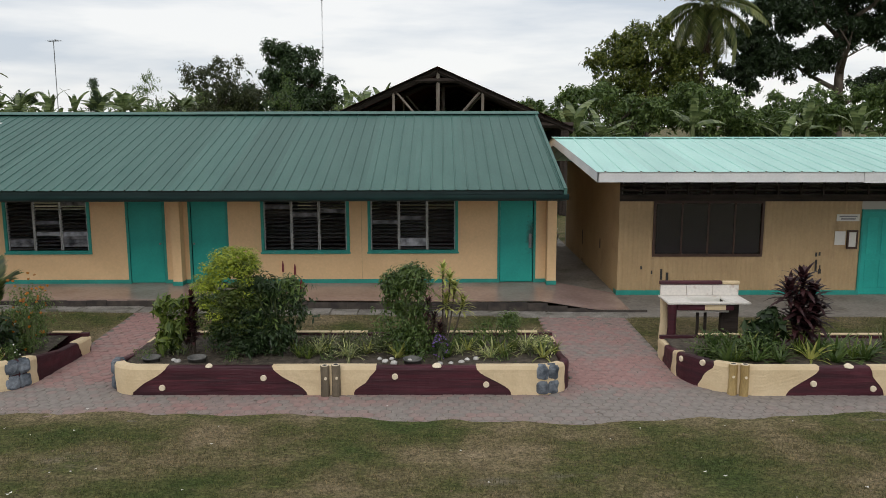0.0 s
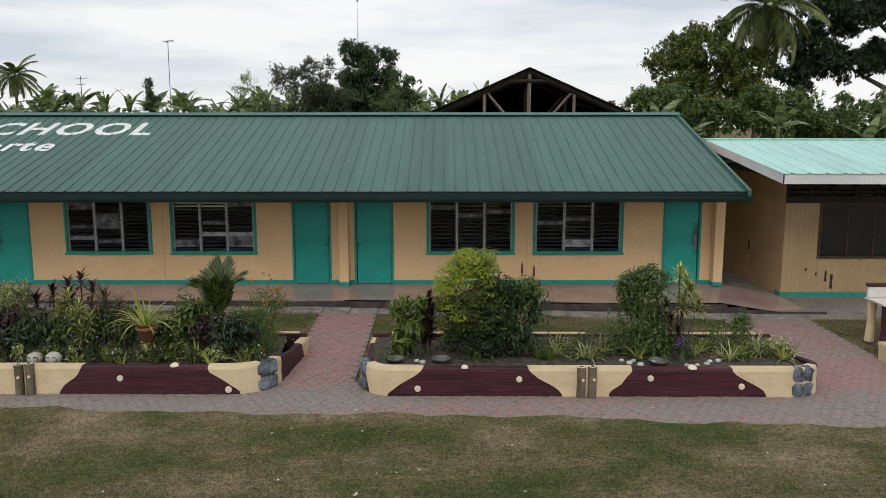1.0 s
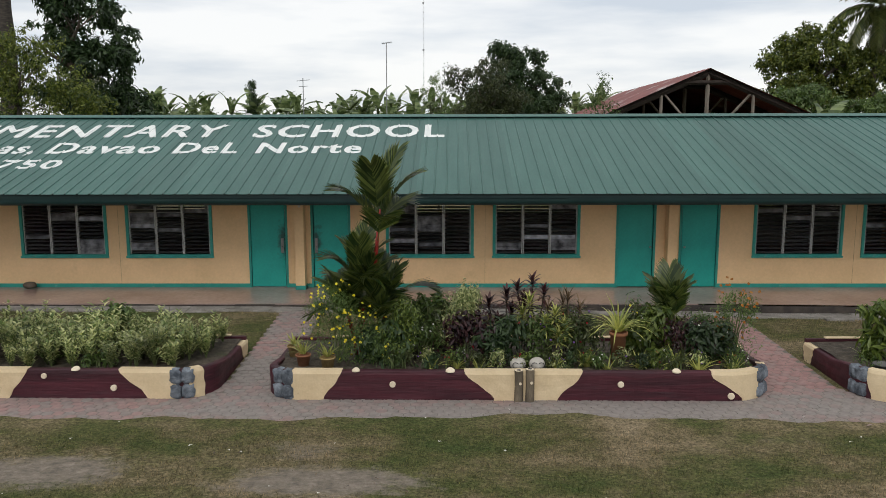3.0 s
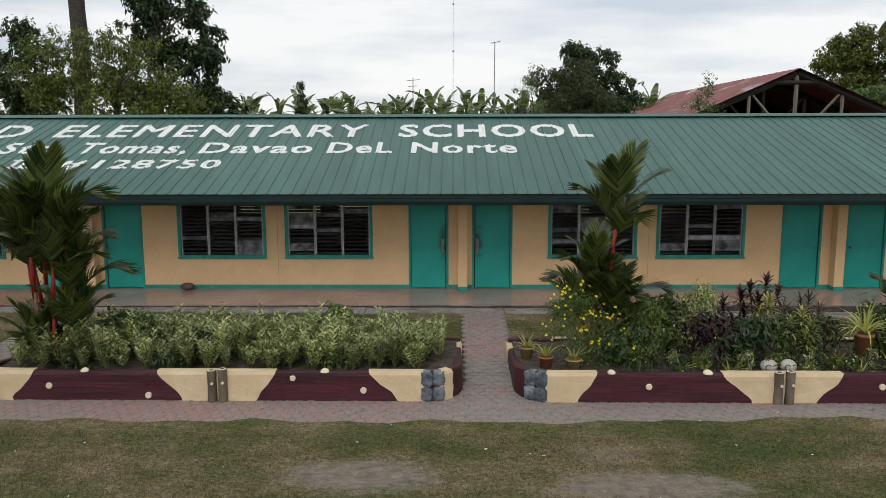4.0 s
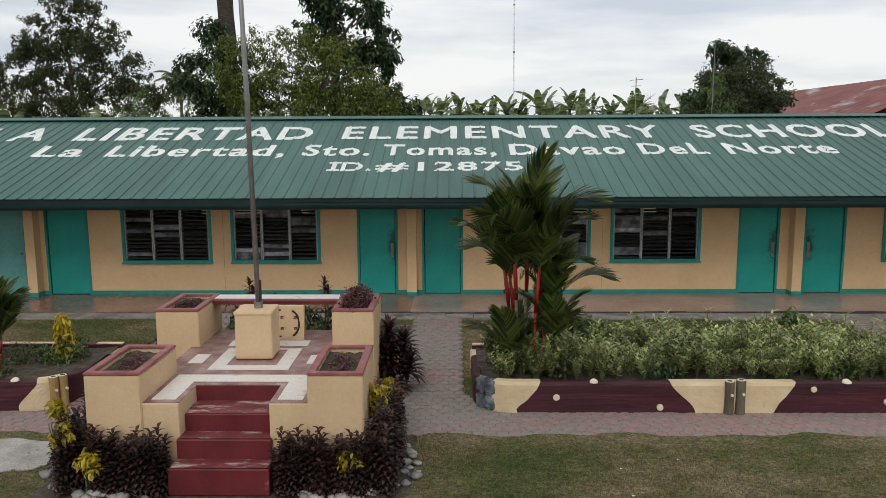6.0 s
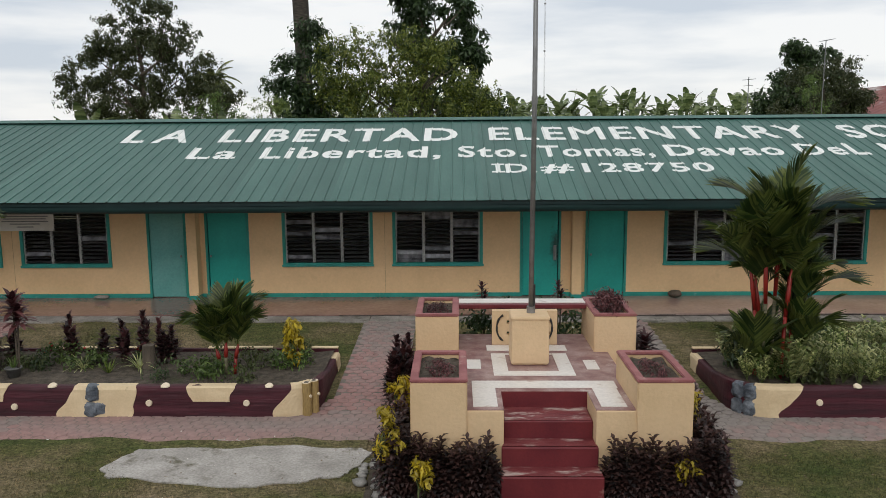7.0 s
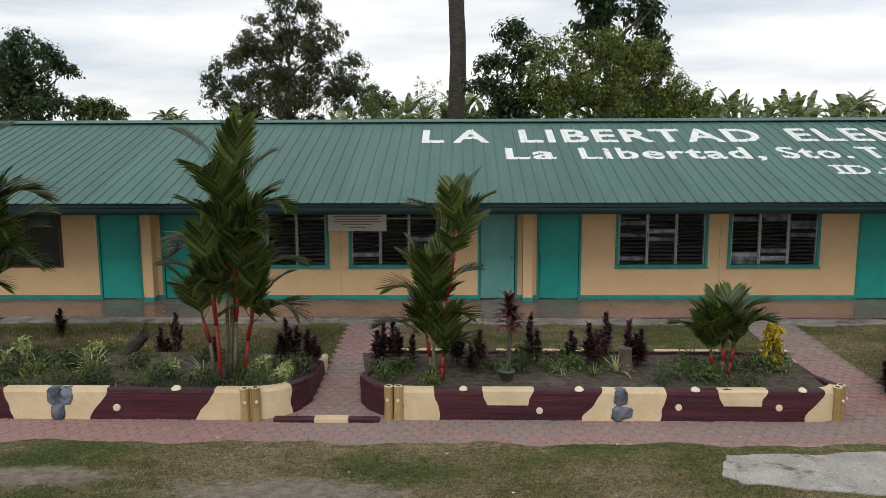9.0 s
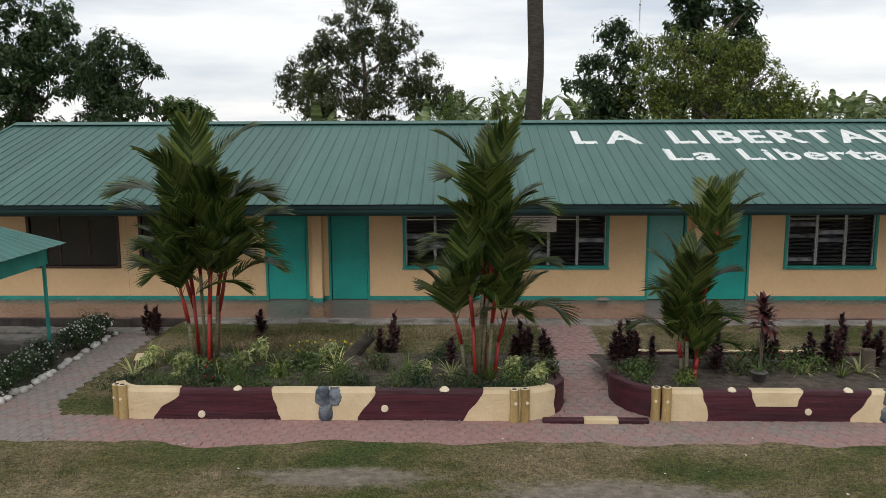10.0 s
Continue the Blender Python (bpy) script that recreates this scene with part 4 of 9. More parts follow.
def letter_faces(me):
    """The faces of a text mesh, letter by letter: islands that stand over one another belong together."""
    bm = bmesh.new()
    bm.from_mesh(me)
    todo, groups = set(bm.faces), []
    while todo:
        island, stack = [], [todo.pop()]
        while stack:
            f = stack.pop()
            island.append([v.co.copy() for v in f.verts])
            near = {g for v in f.verts for g in v.link_faces} & todo
            todo -= near
            stack += near
        xs = [c.x for f in island for c in f]
        groups.append([min(xs), max(xs), island])
    groups.sort(key=lambda g: g[0])
    out = []
    for a, b, island in groups:
        if out and min(b, out[-1][1]) - a > 0.6 * min(b - a, out[-1][1] - out[-1][0]):
            out[-1][1] = max(b, out[-1][1])
            out[-1][2] += island
        else:
            out.append([a, b, list(island)])
    bm.free()
    return [g[2] for g in out]


def painted_word(text, x0, x1, base_y, cap, parent):
    """A word laid over the ribs of the roof."""
    cu = bpy.data.curves.new("lettering", "FONT")
    cu.body, cu.offset, cu.resolution_u, cu.space_character = text, 0.0 if "M" in text else 0.024, 3, 1.45 if text == "LA" else 1.12
    ob = bpy.data.objects.new("lettering", cu)
    scene.collection.objects.link(ob)
    bpy.context.view_layer.update()
    me = bpy.data.meshes.new_from_object(ob.evaluated_get(bpy.context.evaluated_depsgraph_get()))
    bpy.data.objects.remove(ob)
    xs = [v.co.x for v in me.vertices]
    lo, hi = min(xs), max(xs)
    strokes = ((0, 0), (-0.020, 0), (0.020, 0), (0, -0.018), (0, 0.018)) if "M" in text else ((0, 0),)
    for faces in letter_faces(me):
        bm = bmesh.new()
        for i, (sx, sy) in enumerate(strokes):
            for f in faces:
                bm.faces.new([bm.verts.new((x0 + (c.x + sx - lo) * (x1 - x0) / (hi - lo), base_y + (c.y + sy) * cap / 0.72, 0.0015 * i)) for c in f])
        bmesh.ops.remove_doubles(bm, verts=bm.verts[:], dist=0.0003)
        ax, bx = min(v.co.x for v in bm.verts), max(v.co.x for v in bm.verts)
        if text == "ID." and ax < x0 + 0.01:
            for ya in (0.0, cap - 0.10):
                bm.faces.new([bm.verts.new(p) for p in ((x0 - 0.09, base_y + ya, 0.002), (x0 + 0.21, base_y + ya, 0.002), (x0 + 0.21, base_y + ya + 0.10, 0.002), (x0 - 0.09, base_y + ya + 0.10, 0.002))])
            ax, bx = x0 - 0.09, x0 + 0.21
        k = math.floor((ax - XL) / PITCH)
        while XL + k * PITCH < bx:
            for u in (0.41, 0.445, 0.525, 0.56):
                px = XL + (k + u) * PITCH
                if ax < px < bx:
                    bmesh.ops.bisect_plane(bm, geom=bm.verts[:] + bm.edges[:] + bm.faces[:], plane_co=(px, 0, 0), plane_no=(1, 0, 0))
            k += 1
        for v in bm.verts:
            v.co.z += roof_z(v.co.y) + rib_lift(v.co.x) + 0.007
        part("letter", bm, M_LETTER, parent)


letters = tagged(new("painted_lettering"), "white hand-painted school name on the green roof", "sign")
for word, a, b in (("LA", -35.8, -34.06), ("LIBERTAD", -33.26, -27.04), ("ELEMENTARY", -26.2, -17.9), ("SCHOOL", -17.03, -11.88)):
    painted_word(word, a, b, 24.16, 1.10, letters)
for word, a, b in (("La", -33.7, -32.48), ("Libertad,", -31.88, -27.46), ("Sto.", -27.04, -25.37), ("Tomas,", -25.07, -22.27), ("Davao", -21.94, -19.12), ("DeL", -18.73, -17.1), ("Norte", -16.63, -13.97)):
    painted_word(word, a, b, 22.86, 0.84, letters)
for word, a, b in (("ID.", -26.17, -25.23), ("#", -25.14, -24.37), ("128750", -24.15, -21.14)):
    painted_word(word, a, b, 21.76, 0.60, letters)

# notice board hung under the eave, its print too small to read
board = thing("notice_board", "white notice board with faded print hung on the wall", "notice board", (-37.2, 21.86, 1.93))
part("panel", boxes((-0.68, 0.68, -0.012, 0.012, 0.0, 0.48), bevel=0.004), M_WHITE, board)
for hx in (-0.5, 0.48):
    part("hanger", boxes((hx, hx + 0.02, 0.012, 0.14, 0.40, 0.42)), M_DARK, board)
for k, (wd, z) in enumerate(((0.9, 0.40), (1.1, 0.33), (1.0, 0.27), (1.1, 0.21), (0.7, 0.15), (0.4, 0.08))):
    part("print_bar", boxes((-wd / 2, wd / 2, -0.0145, -0.0125, z, z + 0.025)), M_INK, board)
lamp_cable = bmesh.new()
tube(lamp_cable, [(PIERS[4] + 0.02, 21.69, 2.5), (PIERS[4] + 0.02, 21.69, 2.3)], 0.03, 8)
solid("bulb_socket", lamp_cable, M_WHITE, "small white bulb socket on the pier under the eave", "lamp socket")

# the whole building falls a little towards the west, with the ground under it
FALL = Matrix.Translation((-17, 0, 0)) @ Matrix.Rotation(-0.0022, 4, "Y") @ Matrix.Translation((17, 0, 0))
for ob in set(scene.objects) - YARD:
    if ob.parent is None:
        ob.matrix_basis = FALL @ ob.matrix_basis

# ---- the smaller building ----
B2X0, B2X1, B2Y, B2B = 4.40, 16.0, 22.0, 30.2
b2 = thing("small_building", "low building of cream corrugated metal walls", "building")


def corrugated(u0, u1, z0, z1, amp=0.010, pitch=0.12):
    """A corrugated sheet in the plane of u and z, with its depth in the third."""
    n = int((u1 - u0) / pitch * 6)
    pts = [(u0 + (u1 - u0) * k / n, amp * math.sin(k * math.tau / 6)) for k in range(n + 1)]
    vs = [(u, d, z) for z in (z0, z1) for u, d in pts]
    return vs, [(k, k + 1, n + 2 + k, n + 1 + k) for k in range(n)]


def sheet_wall(name, u0, u1, z0, z1, along_y=None, y=None, label=""):
    vs, fs = corrugated(u0, u1, z0, z1)
    if along_y is not None:
        vs = [(along_y + d, u, z) for u, d, z in vs]
    else:
        vs = [(u, y + d, z) for u, d, z in vs]
    ob = part(name, raw_mesh(name, vs, fs, M_SHEET), M_SHEET, b2, label)
    return ob


sheet_wall("wall_sheet", B2X0, 5.28, 0.10, 2.42, y=B2Y)
sheet_wall("wall_sheet", 5.28, 7.92, 0.10, 1.0, y=B2Y)
sheet_wall("wall_sheet", 5.28, 7.92, 2.34, 2.42, y=B2Y)
sheet_wall("wall_sheet", 7.92, 10.36, 0.10, 2.42, y=B2Y)
sheet_wall("wall_sheet", 11.3, B2X1, 0.10, 2.42, y=B2Y)
sheet_wall("wall_sheet", B2Y, B2B, 0.0, 2.95, along_y=B2X0, label="dim corrugated side wall along the alley")
part("wall_core", boxes((B2X0 + 0.02, 5.28, B2Y + 0.015, B2Y + 0.1, 0, 2.42), (5.28, 7.92, B2Y + 0.015, B2Y + 0.1, 0, 1.0), (7.92, 10.36, B2Y + 0.015, B2Y + 0.1, 0, 2.42), (11.3, B2X1, B2Y + 0.015, B2Y + 0.1, 0, 2.42),
                        (10.36, 11.3, B2Y + 0.015, B2Y + 0.1, 2.15, 2.42), (B2X0 + 0.02, B2X0 + 0.1, B2Y + 0.1, B2B, 0, 2.95), (B2X0, B2X1, B2B, B2B + 0.1, 0, 2.95), (B2X1 - 0.1, B2X1, B2Y, B2B, 0, 2.95)), M_WALL_IN, b2)
part("skirting", boxes((B2X0 - 0.02, 10.36, B2Y - 0.02, B2Y - 0.011, 0.0, 0.13), (11.3, B2X1, B2Y - 0.02, B2Y - 0.011, 0.0, 0.13), (B2X0 - 0.02, B2X0 - 0.011, B2Y - 0.011, B2Y + 0.3, 0.0, 0.13)), M_TEAL_TRIM, b2, "teal painted skirting")
for a, b, z0, z1 in ((5.60, 5.665, 0.22, 0.58), (5.225, 5.265, 0.54, 0.63), (9.36, 9.41, 1.0, 1.09), (9.38, 9.45, 0.55, 0.66), (9.40, 9.43, 0.66, 0.76)):
    part("torn_slot", boxes((a, b, B2Y - 0.018, B2Y - 0.012, z0, z1), bevel=0.002), M_DARK, b2, "dark torn slot in the sheet")
for y, z0, z1 in ((26.88, 0.56, 1.0), (24.18, 0.85, 1.12), (26.85, 0.05, 0.14)):
    part("torn_slot", boxes((B2X0 - 0.018, B2X0 - 0.012, y - 0.05, y + 0.05, z0, z1), bevel=0.002), M_DARK, b2, "dark torn slot in the sheet")
part("slab_floor", boxes((B2X0, B2X1, B2Y, B2B, -0.04, 0.02)), M_CEMENT, b2)
win = part("window", boxes((5.24, 5.30, B2Y - 0.03, B2Y + 0.05, 0.98, 2.36), (7.90, 7.96, B2Y - 0.03, B2Y + 0.05, 0.98, 2.36), (5.30, 7.90, B2Y - 0.03, B2Y + 0.05, 0.98, 1.04), (5.30, 7.90, B2Y - 0.03, B2Y + 0.05, 2.30, 2.36)), M_BROWN_FRAME, b2, "wide dark screened window")
for k in range(4):
    a = 5.30 + k * 0.65
    part("pane", boxes((a + 0.02, a + 0.63, B2Y + 0.01, B2Y + 0.016, 1.05, 2.29)), M_PANE, win)
    if k:
        part("mullion", boxes((a - 0.02, a + 0.02, B2Y - 0.01, B2Y + 0.03, 1.04, 2.30)), M_BROWN_FRAME, win)
# open band of dark rafters and battens under the eave
part("lattice", boxes((B2X0, B2X1, B2Y - 0.025, B2Y + 0.02, 2.35, 2.52), (B2X0, B2X1, B2Y - 0.01, B2Y + 0.02, 2.60, 2.64), (B2X0, B2X1, B2Y - 0.01, B2Y + 0.02, 2.72, 2.76), (B2X0, B2X1, B2Y - 0.02, B2Y + 0.03, 2.88, 3.0),
                      *[(B2X0 + k * 0.55, B2X0 + k * 0.55 + 0.05, B2Y - 0.03, B2Y + 0.03, 2.42, 3.0) for k in range(22)]), M_RAFTER, b2, "dark timber lattice below the eave")
door = part("door", boxes((10.41, 11.25, B2Y - 0.01, B2Y + 0.03, 0.02, 2.1), bevel=0.004), M_TEAL, b2, "teal panelled door")
part("door_frame", boxes((10.36, 10.41, B2Y - 0.03, B2Y + 0.08, 0, 2.15), (11.25, 11.30, B2Y - 0.03, B2Y + 0.08, 0, 2.15), (10.41, 11.25, B2Y - 0.03, B2Y + 0.08, 2.1, 2.15)), M_TEAL_TRIM, door)
for z0, z1 in ((0.2, 0.9), (1.05, 1.95)):
    part("door_panel", boxes((10.52, 10.78, B2Y - 0.022, B2Y - 0.011, z0, z1), (10.88, 11.14, B2Y - 0.022, B2Y - 0.011, z0, z1), bevel=0.004), M_TEAL, door)
# roof: aqua ribbed sheets, white fascia, rafters
R2E, R2R, R2EZ, R2RZ = 20.0, 24.4, 3.19, 3.835
broof = thing("small_roof", "pale aqua ribbed metal roof with white fascia boards", "roof", kind="structure")
sw = 1.17
vs, fs = rib_sheet(0, sw, 0, 0, R2R - R2E, R2RZ - R2EZ, 0.39, 0.022)
me = raw_mesh("roof_sheet", vs, fs, M_AQUA_ROOF)
x = 3.42
for k in range(12):
    part("roof_sheet", me, M_AQUA_ROOF, broof, at=pose(x + k * sw, R2E - 0.03, R2EZ + 0.002 * (k % 2)))
vs, fs = rib_sheet(3.05, 3.42 + 12 * sw, R2R + 6.2, R2EZ - 0.25, R2R, R2RZ, 0.39, 0.022)
part("rear_slope", raw_mesh("rear_slope", vs, fs, M_AQUA_ROOF), M_AQUA_ROOF, broof)
part("ridge_cap", boxes((3.05, 17.4, R2R - 0.14, R2R + 0.14, R2RZ + 0.0, R2RZ + 0.035), bevel=0.01), M_AQUA_ROOF, broof)
part("fascia", boxes((3.44, 9.28, R2E, R2E + 0.03, R2EZ - 0.23, R2EZ - 0.01)), M_FASCIA, broof, "white painted fascia board")
part("fascia", boxes((9.29, 17.4, R2E - 0.012, R2E + 0.03, R2EZ - 0.245, R2EZ - 0.012)), M_FASCIA, broof, "white painted fascia board")


def slanted(bm, x0, x1, ya, za, yb, zb, depth):
    vs = [bm.verts.new((x, y, z)) for x in (x0, x1) for y, z in ((ya, za - depth), (yb, zb - depth), (yb, zb), (ya, za))]
    for q in ((0, 1, 2, 3), (7, 6, 5, 4), (0, 4, 5, 1), (1, 5, 6, 2), (2, 6, 7, 3), (3, 7, 4, 0)):
        bm.faces.new([vs[i] for i in q])


bm = bmesh.new()
vs = [bm.verts.new(p) for p in ((3.44, R2E, R2EZ - 0.23), (3.47, R2E, R2EZ - 0.23), (3.47, R2E, R2EZ), (3.44, R2E, R2EZ), (3.08, R2R, R2RZ - 0.20), (3.11, R2R, R2RZ - 0.20), (3.11, R2R, R2RZ), (3.08, R2R, R2RZ))]
for q in ((0, 1, 2, 3), (7, 6, 5, 4), (0, 4, 5, 1), (1, 5, 6, 2), (2, 6, 7, 3), (3, 7, 4, 0)):
    bm.faces.new([vs[i] for i in q])
slanted(bm, 3.08, 3.11, R2R, R2RZ, R2R + 6.2, R2EZ - 0.25, 0.2)
part("barge_board", bm, M_FASCIA, broof, "white sloping barge board")
vs = [(3.08, R2R, R2RZ + 0.004), (3.42, R2E, R2EZ + 0.004), (3.42, R2R, R2RZ + 0.004)]
part("verge_sheet", raw_mesh("verge_sheet", vs, [(0, 1, 2)], M_AQUA_ROOF), M_AQUA_ROOF, broof)
for k in range(13):
    bm = bmesh.new()
    slanted(bm, 3.6 + k * 1.05, 3.66 + k * 1.05, R2E + 0.04, R2EZ - 0.03, R2R, R2RZ - 0.03, 0.12)
    part("rafter", bm, M_RAFTER, broof)
for k in range(4):
    part("purlin", boxes((3.5, 17, R2E + 0.3 + k * 0.6, R2E + 0.35 + k * 0.6, R2EZ - 0.21 + k * 0.083, R2EZ - 0.15 + k * 0.083)), M_RAFTER, broof)
# notices beside the door, print as bars
sign = thing("door_sign", "small pale sign plate beside the door", "sign", (10.02, B2Y - 0.03, 1.86))
part("plate", boxes((-0.28, 0.28, 0, 0.012, 0, 0.17)), M_WHITE, sign)
for wd, z in ((0.22, 0.10), (0.18, 0.04)):
    part("print_bar", boxes((-wd, wd, -0.003, -0.001, z, z + 0.035)), M_INK, sign)
sheet = thing("paper_notice", "sheet of white paper taped to the wall", "notice", (9.86, B2Y - 0.022, 1.27))
part("paper", boxes((-0.13, 0.13, 0, 0.004, 0, 0.34)), M_WHITE, sheet)
cab = thing("notice_box", "dark framed glass notice box on the wall", "notice box", (10.15, B2Y - 0.07, 1.18))
part("frame", boxes((-0.13, -0.09, 0, 0.055, 0, 0.46), (0.09, 0.13, 0, 0.055, 0, 0.46), (-0.09, 0.09, 0, 0.055, 0, 0.05), (-0.09, 0.09, 0, 0.055, 0.41, 0.46), bevel=0.005), M_BROWN_FRAME, cab)
part("sheet", boxes((-0.09, 0.09, 0.02, 0.03, 0.05, 0.41)), M_WHITE, cab)
for k, (x, z, h) in enumerate(((5.48, 0.40, 0.27), (4.98, 0.66, 0.08), (9.3, 0.98, 0.1), (9.31, 0.62, 0.28))):
    solid("wall_hole", boxes((x - 0.02, x + 0.03, B2Y - 0.018, B2Y - 0.012, z, z + h)), M_DARK, "dark torn slot in the metal wall", "hole", "structure")

# washbasin counter
sink = thing("washbasin", "white tiled outdoor washbasin on maroon and cream posts", "washbasin", (4.40, 17.22, 0.06))
sink.scale = (1.04, 1, 0.92)
part("counter", boxes((-0.12, 1.38, -0.10, 0.02, 0.893, 0.93), (-0.12, 1.38, 0.44, 0.62, 0.893, 0.93), (-0.12, 0.32, 0.02, 0.44, 0.893, 0.93), (1.02, 1.38, 0.02, 0.44, 0.893, 0.93), bevel=0.006), M_TILE, sink)
part("bowl", boxes((0.32, 1.02, 0.02, 0.05, 0.70, 0.92), (0.32, 1.02, 0.41, 0.44, 0.70, 0.92), (0.32, 0.35, 0.05, 0.41, 0.70, 0.92), (0.99, 1.02, 0.05, 0.41, 0.70, 0.92), (0.35, 0.99, 0.05, 0.41, 0.70, 0.72)), M_WHITE, sink, "sunken basin")
for k in range(3):
    part("splash_tile", boxes((-0.09 + k * 0.49, 0.395 + k * 0.49, 0.56, 0.62, 0.935, 1.16), bevel=0.004), M_TILE, sink)
part("cap", boxes((-0.11, 1.06, 0.54, 0.645, 1.165, 1.24), bevel=0.02), M_MAROON, sink, "maroon painted cap")
part("cap", boxes((1.065, 1.39, 0.54, 0.645, 1.165, 1.235), bevel=0.02), M_CREAM, sink, "cream painted cap")
for px, py, mt in ((-0.02, 0.0, M_MAROON), (-0.02, 0.52, M_CREAM), (1.22, 0.52, M_MAROON)):
    bm = bmesh.new()
    tube(bm, [(px, py, 0), (px + 0.01, py, 0.4), (px, py, 0.890)], [0.09, 0.075, 0.085], 10)
    part("post", bm, mt, sink, "painted log-shaped post")
apron = part("apron_log", boxes((0.06, 1.10, -0.05, 0.03, 0.75, 0.888), bevel=0.03), M_MAROON, sink, "maroon log-shaped apron")
part("cream_patch", boxes((0.56, 0.94, -0.0565, -0.0505, 0.765, 0.875), bevel=0.002), M_CREAM, apron, "cream painted patch")
for px in (0.52, 0.66):
    part("drain_pipe", tube(bmesh.new(), [(px, 0.23, 0.0), (px + 0.005, 0.23, 0.4), (px, 0.23, 0.70)], 0.028, 8), M_RAFTER, sink, "dark drain pipe")
part("side_panel", boxes((0.98, 1.30, 0.28, 0.42, 0.0, 0.888), bevel=0.01), M_RAFTER, sink, "dark side panel")

# things kept at the far end of the alley
for i, z in enumerate((0.0, 0.21, 0.42)):
    pot = thing("white_pot", "stacked white plastic plant pot in the alley", "pot", (3.93 + 0.03 * (i % 2), 30.0, 0.016 + z), group="stacked pots in the alley")
    part("pot_body", lathe(bmesh.new(), [(0.11, 0), (0.15, 0.18), (0.165, 0.18), (0.165, 0.205), (0.14, 0.205), (0.12, 0.03), (0.02, 0.03)], 16), M_WHITE, pot, smooth=True)

# ---- shed with the open truss gable ----
shed = thing("truss_shed", "open shed with weathered timber truss and rusty red roof", "shed", (-0.1, 39.8, 0), -3.3)
APEX, SPAN, EZ2 = 6.78, 6.2, 4.05
for sx in (-1, 1):
    vs = [(0, 0, APEX), (sx * SPAN, 0, EZ2), (0, 27, APEX), (sx * SPAN, 27, EZ2)]
    n = 60
    vs, fs = [], []
    for k in range(n + 1):
        y = -0.35 + 27 * k / n
        w = 0.02 if k % 2 else 0
        vs += [(0, y, APEX + w), (sx * SPAN, y, EZ2 + w)]
    fs = [(2 * k, 2 * k + 1, 2 * k + 3, 2 * k + 2) for k in range(n)]
    part("roof_slope", raw_mesh("roof_slope", vs, fs, M_RUST), M_RUST, shed, "rusty red corrugated iron")


def beam(bm, a, b, w=0.14):
    tube(bm, [a, b], w / 2 * 1.3, 4)


def gable(y, parent):
    s = (APEX - EZ2) / SPAN
    for sx in (-1, 1):
        bm = bmesh.new()
        beam(bm, (0, y, APEX - 0.18), (sx * SPAN, y, EZ2 - 0.18), 0.24)
        part("rafter", bm, M_RAFTER, parent)
        bm = bmesh.new()
        beam(bm, (sx * 2.05, y, 4.2), (sx * 2.05, y, APEX - 2.05 * s - 0.2), 0.11)
        part("strut", bm, M_BEAM, parent)
        bm = bmesh.new()
        beam(bm, (sx * 0.75, y + 0.02, 4.3), (sx * 1.95, y + 0.02, APEX - 1.95 * s - 0.25), 0.09)
        part("brace", bm, M_BEAM, parent)
    bm = bmesh.new()
    beam(bm, (0, y, 4.2), (0, y, APEX - 0.25), 0.14)
    part("king_post", bm, M_BEAM, parent)
    bm = bmesh.new()
    beam(bm, (-SPAN, y, 4.15), (SPAN, y, 4.15), 0.2)
    part("tie_beam", bm, M_RAFTER, parent)
    bm = bmesh.new()
    beam(bm, (-1.0, y - 0.05, APEX - 0.62), (1.0, y - 0.05, APEX - 0.62), 0.16)
    part("collar_beam", bm, M_RAFTER, parent)


gable(0.0, shed)
gable(4.5, shed)
back = [(-SPAN + 0.3, 26.0, 0), (SPAN - 0.3, 26.0, 0), (SPAN - 0.3, 26.0, EZ2 + 0.13), (0, 26.0, APEX), (-SPAN + 0.3, 26.0, EZ2 + 0.13)]
part("end_wall", raw_mesh("end_wall", back + [(x, 26.1, z) for x, _, z in back], [(0, 1, 2, 3, 4), (9, 8, 7, 6, 5), (0, 5, 6, 1), (1, 6, 7, 2), (2, 7, 8, 3), (3, 8, 9, 4), (4, 9, 5, 0)], M_RAFTER), M_RAFTER, shed)
part("side_wall", boxes((-SPAN + 0.4, -SPAN + 0.55, 0, 26, 0, 4.1), (SPAN - 0.55, SPAN - 0.4, 0, 26, 0, 4.1)), M_RAFTER, shed)
for sx in (-1, 1):
    for yy in (0, 4.5):
        part("column", boxes((sx * (SPAN - 0.3) - 0.1, sx * (SPAN - 0.3) + 0.1, yy - 0.1, yy + 0.1, 0, 4.1)), M_RAFTER, shed)

# ---- flag stand ----
CX, CY = -26.0, 12.24
mon = thing("flag_stand", "cream plaster flagpole platform with dark red steps and tiled floor", "flag stand", (CX, CY, 0))
WL, WR = -0.545, 0.522          # the well of the front steps
for a, b, c in ((-1.20, WL, 0.03), (WR, 1.12, 0.03), (WL, WR, 0.70)):
    part("platform", boxes((a, b, c, 3.50, 0.0, 0.985), bevel=0.012), M_MON, mon)
part("floor_top", boxes((-1.18, WL, 0.05, 3.48, 0.986, 0.996), (WR, 1.10, 0.05, 3.48, 0.986, 0.996), (WL, WR, 0.71, 3.48, 0.986, 0.996)), M_MON_FLOOR, mon, "worn red tiled floor")
Z1, Z2 = 0.9965, 1.004
